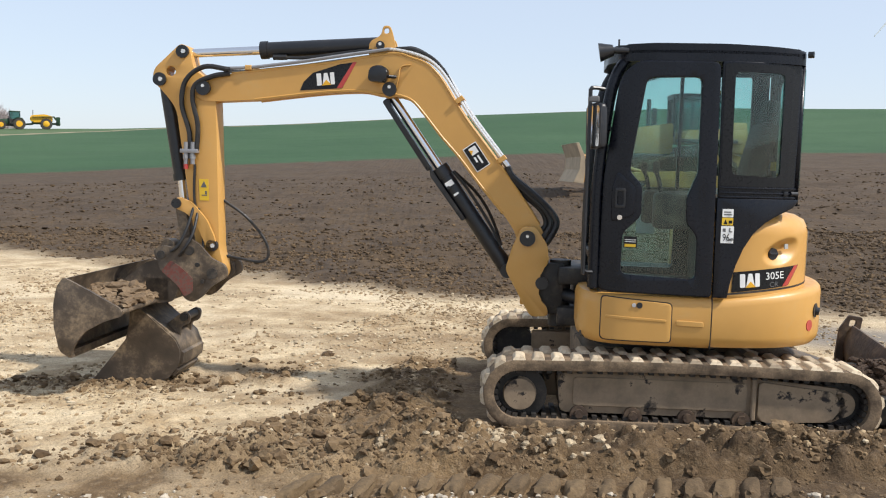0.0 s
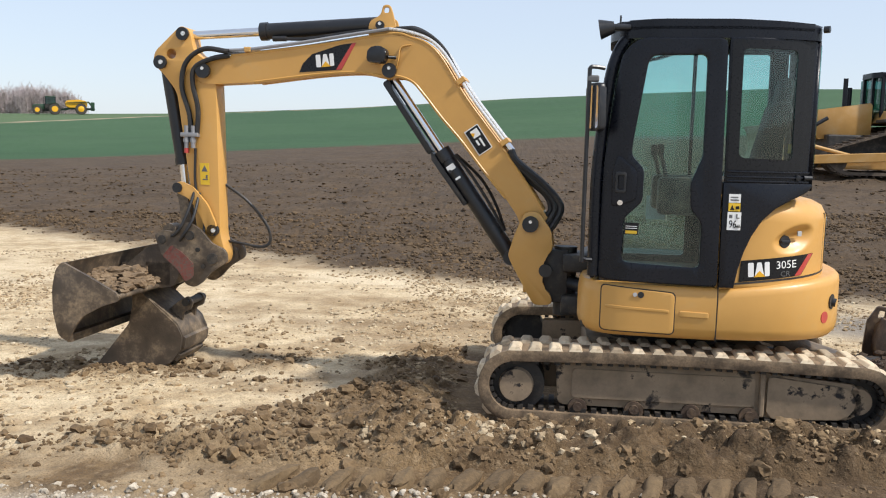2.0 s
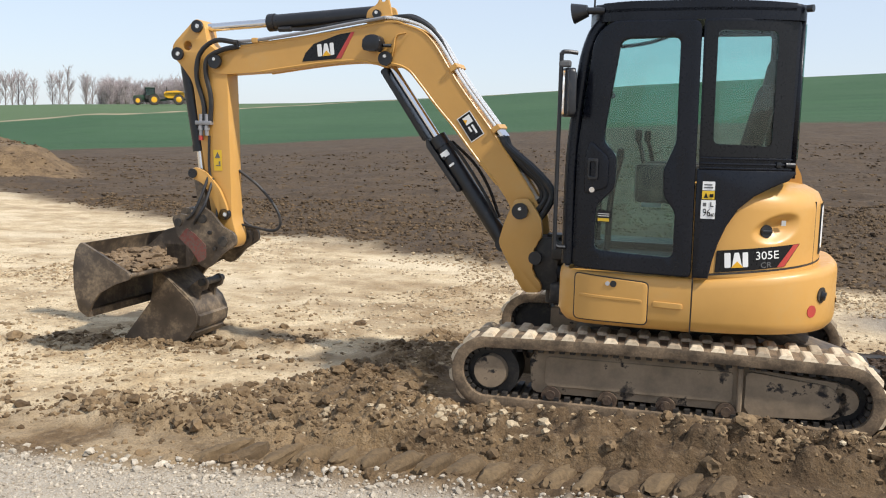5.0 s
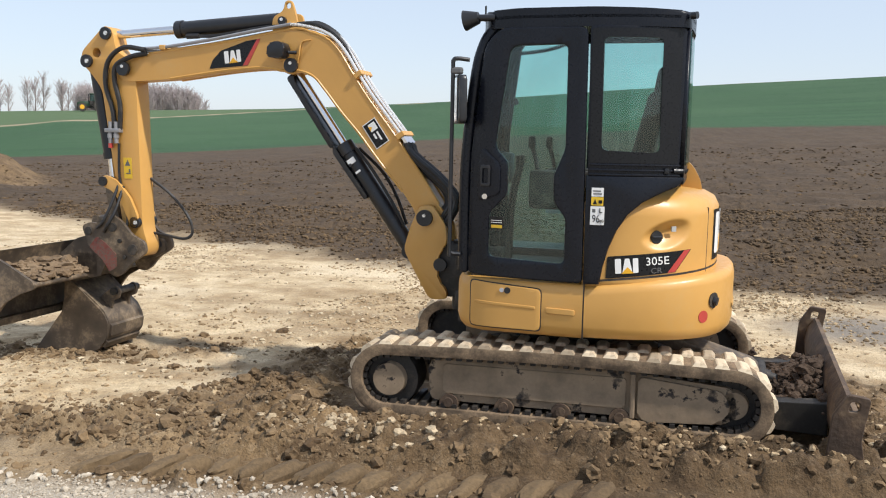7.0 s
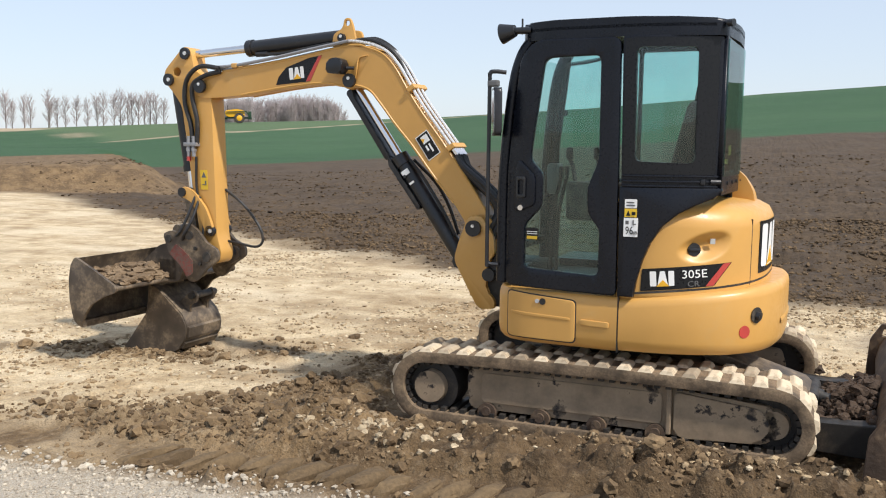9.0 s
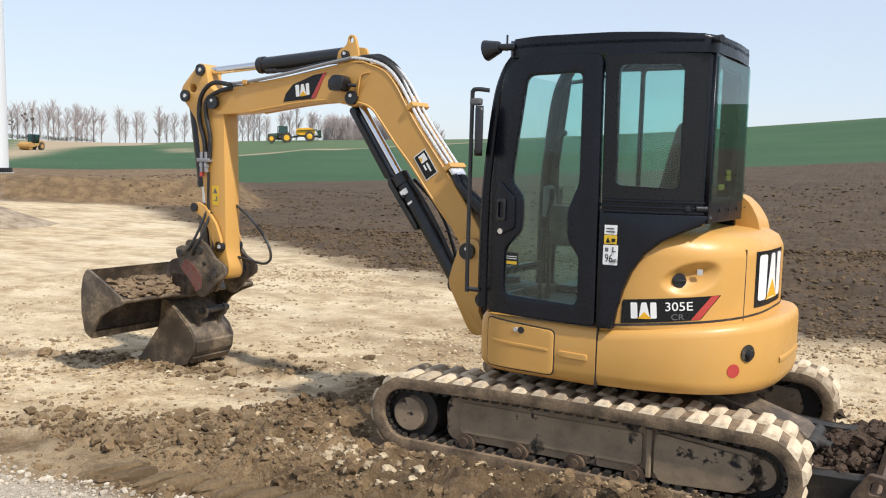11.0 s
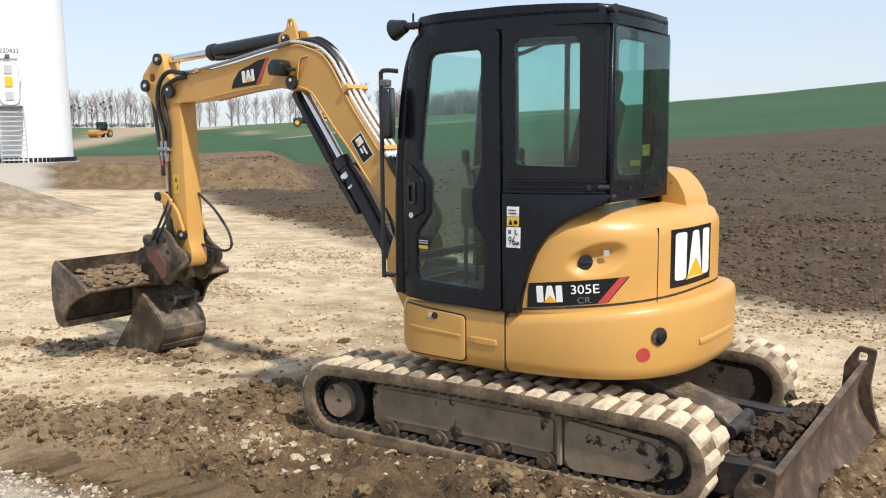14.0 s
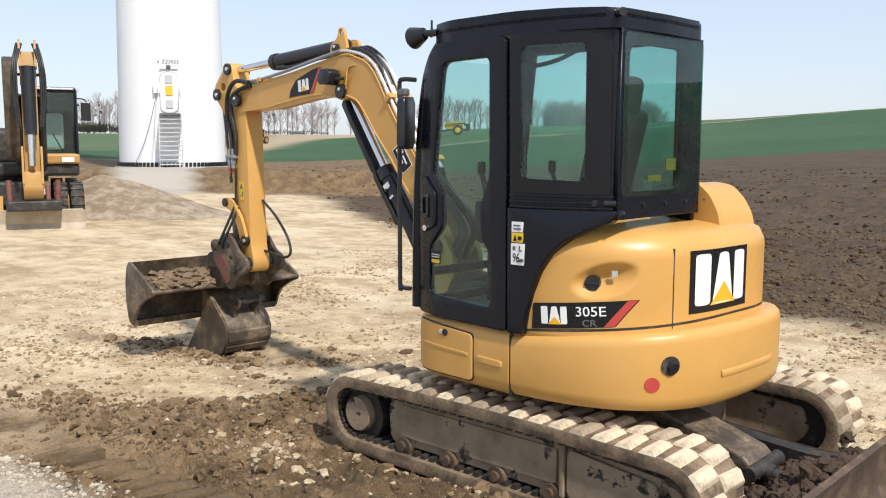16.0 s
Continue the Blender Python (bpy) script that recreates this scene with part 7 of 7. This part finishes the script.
for s in (-1, 1):
    part("blade_link", prism(BM(), [(1.2, .62), (2.0, .2), (2.0, .42), (1.2, .85)], s * .35 - .06, s * .35 + .06), DOZY, wx)
    part("blade_ram", cyl(BM(), (1.25, s * .55, .95), (1.75, s * .55, .35), .05), REDM, wx)
part("turntable", cyl(BM(), (-.35, 0, 1.0), (-.35, 0, 1.18), .6, seg=30), DARK, wx)
part("upper_deck", box(BM(), -2.0, .85, -1.2, 1.2, 1.15, 1.42, .06), DARK, wx)
# dark material puts the shade behind the boom into the housing's colour
part("engine_housing", prism(BM(), rounded([(-2.05, 1.4), (-.6, 1.4), (-.6, 2.15), (-1.9, 2.2)], .12), -1.2, 1.2, .08), DARK, wx, smooth=True)
part("cab_base", box(BM(), -.55, .92, .28, 1.22, 1.40, 1.62, .05), DOZY, wx)
part("cab_roof", box(BM(), -.60, .80, .30, 1.20, 2.90, 3.02, .05), BLACK, wx)
for x, y in ((.86, .33), (.86, 1.17), (-.52, .33), (-.52, 1.17), (.1, .33), (.1, 1.17)):
    part("cab_post", tube(BM(), [(x, y, 1.55), (x - (.0 if x < .5 else .10), y, 2.95)], .042, 6), BLACK, wx)
o = part("cab_windscreen", box(BM(), .80, .815, .36, 1.14, 1.62, 2.9), GLASS, wx)
part("cab_back", box(BM(), -.55, -.5, .34, 1.16, 1.6, 2.9), BLACK, wx)
part("cab_seat", box(BM(), -.35, .0, .55, .95, 1.7, 2.5, .06), GREYL, wx)
part("wiper", tube(BM(), [(.84, .9, 1.65), (.83, .7, 2.05)], .012, 5), BLACK, wx)
part("mirror", box(BM(), .72, .76, 1.28, 1.48, 2.32, 2.72, .02), CYL, wx)
part("mirror_arm", tube(BM(), [(.75, 1.15, 2.8), (.75, 1.38, 2.75), (.75, 1.38, 2.5)], .015, 5), CYL, wx)
part("front_lamp", box(BM(), .92, .96, .85, 1.1, 1.44, 1.54, .01), WHITE, wx)
boomy = .28
low = lambda pts: [(x, z if z < 1.35 else 1.35 + (z - 1.35) * .87) for x, z in pts]
part("boom_lower", prism(BM(), rounded(low([(.3, 1.35), (.75, 1.35), (1.55, 2.75), (1.75, 3.55), (1.45, 3.6), (1.05, 2.85)]), .08), boomy - .13, boomy + .13, .02), DARK, wx, smooth=True)
part("boom_upper", prism(BM(), rounded(low([(1.35, 3.35), (1.85, 3.95), (2.05, 3.85), (1.75, 3.2)]), .06), boomy - .15, boomy + .15, .02), DOZY, wx, smooth=True)
part("arm", prism(BM(), rounded(low([(1.75, 3.9), (2.1, 3.95), (2.25, 2.6), (2.3, 1.15), (2.15, 1.15), (1.95, 2.6)]), .05), boomy - .14, boomy + .14, .02), DOZY, wx, smooth=True)
part("arm_cylinder", cyl(BM(), (2.36, boomy, 3.30), (2.50, boomy, 2.0), .125, .11), CYL, wx, smooth=True)
for s in (-1, 1):
    part("arm_rib", prism(BM(), rounded([(2.02, 3.85), (2.22, 3.80), (2.36, 3.3), (2.18, 3.25)], .04), boomy + s * .14 - .02, boomy + s * .14 + .02, .005), DOZY, wx)
    part("lower_link", prism(BM(), rounded([(2.28, 1.75), (2.42, 1.78), (2.52, 1.05), (2.36, .95)], .03), boomy + s * .17 - .02, boomy + s * .17 + .02, .005), DOZY, wx)
    part("red_strut", cyl(BM(), (2.30, boomy + s * .42, .55), (2.26, boomy + s * .44, 1.12), .05), REDM, wx)
    for k in range(3):
        part("hose", tube(BM(), [(2.16, boomy + s * (.10 + .04 * k), 3.75), (2.42 + .03 * k, boomy + s * (.20 + .03 * k), 3.35), (2.48, boomy + s * (.21 + .04 * k), 2.7 + .1 * k), (2.46, boomy + s * (.17 + .02 * k), 2.15)], .024, 6), HOSE, wx, smooth=True)
part("side_boom_cylinder", cyl(BM(), (1.75, boomy - .75, 1.65), (1.72, boomy - .70, 3.05), .09), CYL, wx, smooth=True)
part("boom_flank", prism(BM(), rounded([(1.15, 1.5), (1.55, 1.5), (1.95, 2.6), (2.05, 3.4), (1.75, 3.55), (1.45, 2.9)], .08), boomy - .46, boomy - .20, .03), DOZM, wx, "brown-black muddy boom", smooth=True)
part("boom_cover", prism(BM(), rounded([(1.60, 2.6), (2.0, 2.75), (2.12, 3.35), (1.85, 3.5)], .06), boomy - .60, boomy - .53, .02), DOZM, wx, smooth=True)
part("arm_rod", cyl(BM(), (2.50, boomy, 2.0), (2.52, boomy, 1.40), .06), CHROME, wx, smooth=True)
for s in (-1, 1):
    part("boom_cylinder", cyl(BM(), (.9, boomy + s * .22, 1.4), (1.5, boomy + s * .22, 2.8), .08), CYL, wx, smooth=True)
    part("hose", tube(BM(), [(1.6, boomy + s * .14, 3.2), (2.2, boomy + s * .26, 3.1), (2.3, boomy + s * .28, 2.5), (2.2, boomy + s * .16, 2.1)], .03, 6), HOSE, wx, smooth=True)
    part("knuckle_plate", plate([rounded(low([(1.7, 3.7), (1.8, 4.05), (2.0, 4.1), (2.15, 3.85), (1.95, 3.6)]), .06)], boomy + s * .13 - .015, boomy + s * .13 + .015), DOZY, wx)
part("coupler", prism(BM(), rounded([(2.05, 1.25), (2.45, 1.3), (2.5, .95), (2.35, .72), (2.1, .8)], .06), boomy - .18, boomy + .18, .02), DOZY, wx, smooth=True)
part("coupler_foot", box(BM(), 2.0, 2.5, boomy - .5, boomy + .5, .52, .72, .03), DARK, wx)

# ---- distant turbine whose rotor turns at the edge of the view ----
HUB = Vector((150.0, 262.0, 78.0))
mill = root("wind_turbine", Matrix.Translation((HUB.x, HUB.y, 0)), "far white wind turbine with turning rotor", "wind turbine")
gz = ground_z(HUB.x, HUB.y)
part("tower", cyl(BM(), (0, 4, gz - 1), (0, 4, HUB.z), 2.0, 1.3, seg=24), TOWERM, mill, smooth=True)
part("nacelle", box(BM(), -1.8, 1.8, 0.5, 9, HUB.z - 1.8, HUB.z + 1.8, .4), TOWERM, mill, smooth=True)
rotor = part("rotor", cyl(BM(), (0, -1.6, 0), (0, 1.2, 0), 1.2, 1.6, seg=20), TOWERM, mill, m=Matrix.Translation((0, 0, HUB.z)), smooth=True)
for k in range(3):
    bm = prism(BM(), [(-.5, 1.0), (-1.5, 9), (-.9, 26), (-.12, 45), (.12, 45), (.4, 26), (.8, 9), (.5, 1.0)], -.12, .12, .05)
    part("rotor_blade", bm, TOWERM, rotor, m=Matrix.Rotation(radians(120 * k), 4, 'Y'))

# ---- loose clods, stones and gravel ----
def scatter(name, n, area, size, material, label, seed, weight, flat=.7, sub=1, sink=.25, kinds=10, power=4.0):
    """Many small lumps strewn over the ground where weight(x, y) allows."""
    rs = np.random.RandomState(seed)
    rng = random.Random(seed)
    protos = []
    for k in range(kinds):
        b = bmesh.new()
        clump(b, (0, 0, 0), 1.0, rng, flat, sub)
        b.verts.ensure_lookup_table()
        protos.append((np.array([v.co[:] for v in b.verts]), np.array([[v.index for v in f.verts] for f in b.faces])))
        b.free()
    x = rs.uniform(area[0], area[1], n)
    y = rs.uniform(area[2], area[3], n)
    keep = rs.rand(n) < weight(x, y)
    x, y = x[keep], y[keep]
    z = hill(x, y) + relief(x, y)
    s = size[0] + (size[1] - size[0]) * rs.rand(len(x)) ** power
    vs, fs, off = [], [], 0
    for i in range(len(x)):
        pv, pf = protos[(i * 7) % kinds]
        a = rs.uniform(0, 6.283)
        c, q = math.cos(a), math.sin(a)
        v = pv * s[i]
        vs.append(np.stack([v[:, 0] * c - v[:, 1] * q + x[i], v[:, 0] * q + v[:, 1] * c + y[i], v[:, 2] + z[i] + s[i] * flat * (1 - 2 * sink) * .5], -1))
        fs.append(pf + off)
        off += len(pv)
    me = bpy.data.meshes.new(name)
    V, F = np.concatenate(vs), np.concatenate(fs)
    me.vertices.add(len(V))
    me.vertices.foreach_set("co", V.ravel())
    me.loops.add(F.size)
    me.loops.foreach_set("vertex_index", F.ravel())
    me.polygons.add(len(F))
    me.polygons.foreach_set("loop_start", np.arange(0, F.size, 3))
    me.update(calc_edges=True)
    me.validate()
    me.polygons.foreach_set("use_smooth", np.zeros(len(me.polygons), dtype=bool))
    me.materials.append(material)
    ob = new(name, me)
    return tagged(ob, label, name.replace("_", " "), kind="stuff")


def by_island(name, dark, light, rough=.95):
    """Earth or stone whose pieces differ in tone."""
    m, n, l, p = mat(name)
    geo = n.new("ShaderNodeNewGeometry")
    fine = tex(n, l, 45, 4, .65)
    c = ramp(n, l, geo.outputs["Random Per Island"], [(0.0, dark), (0.55, tuple((a + b) / 2 for a, b in zip(dark, light))), (1.0, light)])
    g = ramp(n, l, fine.outputs["Fac"], [(.35, .72), (.65, 1.12)])
    l.new(mix(n, l, 1.0, c.outputs[0], g.outputs[0], 'MULTIPLY'), p.inputs["Base Color"])
    p.inputs["Roughness"].default_value = rough
    bump(n, l, p, fine.outputs["Fac"], .5, .008)
    return m


M_CLOD = by_island("damp_clods", (0.095, 0.058, 0.027), (0.235, 0.158, 0.083))
M_STONE = by_island("pale_stones", (0.30, 0.225, 0.135), (0.60, 0.495, 0.34))
M_RUBBLE = by_island("soiled_rubble", (0.20, 0.14, 0.078), (0.50, 0.40, 0.265))
M_GRAVEL = by_island("road_gravel", (0.32, 0.27, 0.205), (0.55, 0.48, 0.38))
M_SOIL = by_island("topsoil_lumps", (0.052, 0.032, 0.015), (0.155, 0.100, 0.050))
M_CRUMB = by_island("brown_crumbs", (0.19, 0.128, 0.068), (0.46, 0.345, 0.205))
M_PRINT = by_island("pressed_mud", (0.105, 0.069, 0.035), (0.165, 0.111, 0.057))


def off_machine(x, y):
    """0 under the machine's tracks."""
    return 1 - ((x > 0.15) & (x < 3.1) & (y > 5.5) & (y < 7.7)).astype(float)


def print_strip(x, y):
    return step(4.28, 4.36, y - 0.05 * x) * (1 - step(4.66, 4.76, y - 0.05 * x))


def w_mud(x, y):
    return zones(x, y)[1] * (1 - zones(x, y)[0]) * off_machine(x, y) * (1 - .9 * print_strip(x, y)) * np.clip((fbm(x, y, .5, 71, 3) - .40) * 5, .05, 1)


def w_sand(x, y):
    z = zones(x, y)
    return (1 - z[2]) * (1 - z[0]) * (1 - .75 * z[1]) * off_machine(x, y) * (1 - .8 * print_strip(x, y)) * np.clip((fbm(x, y, .9, 81, 3) - .40) * 3.2, 0.05, 1)


def w_road(x, y):
    return np.clip(zones(x, y)[0], 0, 1)


def w_edge(x, y):
    return np.exp(-((y - 4.22 - .06 * (x - .5)) / .10) ** 2)


def w_soil(x, y):
    z = zones(x, y)
    return z[2] ** 3 * (1 - z[3]) * np.clip((fbm(x, y, 1.4, 91, 3) - .30) * 2.6, .25, 1)


scatter("mud_clods", 15000, (-3.4, 4.4, 4.25, 7.8), (.006, .055), M_CLOD, "crumbled damp brown clods of earth", 101, w_mud, .75, sub=2, sink=.5, kinds=30, power=4.5)
scatter("mud_crumbs", 48000, (-3.4, 4.4, 4.25, 7.8), (.003, .024), M_CLOD, "fine crumbs of brown earth", 107, w_mud, .8, sink=.4, kinds=16, power=2.5)


def w_heap(x, y):
    return np.exp(-(((x - .25) / .5) ** 2 + ((y - 5.05) / .22) ** 2)) * np.clip((fbm(x, y, .3, 95, 2) - .3) * 3, 0, 1)


scatter("pale_rubble", 3000, (-1.4, 1.6, 4.5, 5.6), (.005, .036), M_RUBBLE, "pale crumbled limestone in the heap of mud", 108, w_heap, .75, sub=2, sink=.4, kinds=16, power=3.0)
scatter("limestone_chips", 44000, (-7, 5.5, 4.3, 13.0), (.004, .030), M_STONE, "pale limestone chips on packed ground", 102, w_sand, .6, sub=1)
scatter("road_gravel", 21000, (-3.2, 3.2, 3.45, 4.45), (.004, .015), M_GRAVEL, "grey crushed gravel of the site road", 103, w_road, .7, sub=1)
scatter("edge_stones", 2600, (-3.0, 3.2, 4.0, 4.5), (.008, .026), M_GRAVEL, "grey stones along the road edge", 104, w_edge, .75)
scatter("topsoil_lumps", 80000, (-11, 11, 10.2, 19), (.010, .048), M_SOIL, "dark crumbly lumps of topsoil", 105, w_soil, .75, sink=.5, kinds=24, power=2.2)
scatter("far_topsoil_lumps", 26000, (-26, 26, 18, 40), (.02, .075), M_SOIL, "dark crumbly lumps of topsoil", 106, w_soil, .6, sink=.55)



def w_crumb(x, y):
    z = zones(x, y)
    return (1 - z[2]) * (1 - z[0]) * off_machine(x, y) * np.clip((fbm(x, y, 1.3, 87, 4) - .46) * 7, 0, 1)


scatter("earth_crumbs", 44000, (-5.5, 5.5, 5.0, 13.0), (.004, .026), M_CRUMB, "tan crumbs of earth trodden over the packed ground", 109, w_crumb, .75, sink=.4, kinds=16, power=3.0)

# ridges of mud pressed up between the bars of a passing track
bm = BM()
rng = random.Random(44)
for k in range(17):
    cx = -0.68 + .157 * k + rng.uniform(-.012, .012)
    cy = 4.44 + .075 * (cx + .5) + rng.uniform(-.02, .02)
    base = float(hill(np.array([cx]), np.array([cy]))[0] + relief(np.array([cx]), np.array([cy]))[0])
    r = bmesh.ops.create_icosphere(bm, subdivisions=3, radius=1.0)
    ln_, wd, ht = rng.uniform(.13, .19), rng.uniform(.044, .054), rng.uniform(.036, .055)
    turn = Matrix.Rotation(radians(-17 + rng.uniform(-6, 6)), 3, 'Z')
    ph = Vector((k * 3.1, 0, 0))
    for v in r["verts"]:
        c = v.co.copy()
        c = Vector([math.copysign(abs(q) ** .75, q) for q in c])
        f = 1 + .30 * noise.noise(c * 1.6 + ph) + .16 * noise.noise(c * 5 + ph)
        v.co = turn @ Vector((c.x * wd * f, c.y * ln_ * f, c.z * ht * f)) + Vector((cx, cy, base + (.012 if cx < .6 else -.008)))
ob = part("tread_print_ridges", bm, M_PRINT, None, smooth=True)
tagged(ob, "slanting ridges of mud left by a crawler track", "tread print", kind="stuff")


# ---- what moves ----
def motions():
    # the dozer backs away across the field
    rows = []
    for t in (0, 2, 4, 6, 8, 10, 12, 14, 16):
        x = 7.42 + 2.20 * t
        y = 29.6
        rows.append((t, pose(x, y, ground_z(x, y) + .02, 0, 0, 180)))
    walk(bulldozer, rows)
    # tractor and sprayer crawl along the slope
    rt, rs = [], []
    for t in range(0, 17, 2):
        for rows_, lag in ((rt, 1.05), (rs, 2.62)):
            az = 27.5 + 0.857 * t - lag
            x, y, z = polar(az, 172)
            rows_.append((t, pose(x, y, z, 0, 0, 180 + az)))
    rc = []
    for t in range(0, 17, 2):
        az = 50.2 + 0.16 * (t - 11.5)
        x, y, z = polar(az, 190)
        rc.append((t, pose(x, y, z, 0, 0, 285)))
    walk(compactor, rc)
    walk(tractor, rt)
    walk(sprayer, rs)
    walk(rotor, [(t, Matrix.Translation((0, 0, HUB.z)) @ Matrix.Rotation(radians(-142 - 14 * t), 4, 'Y')) for t in range(0, 17, 2)])


motions()
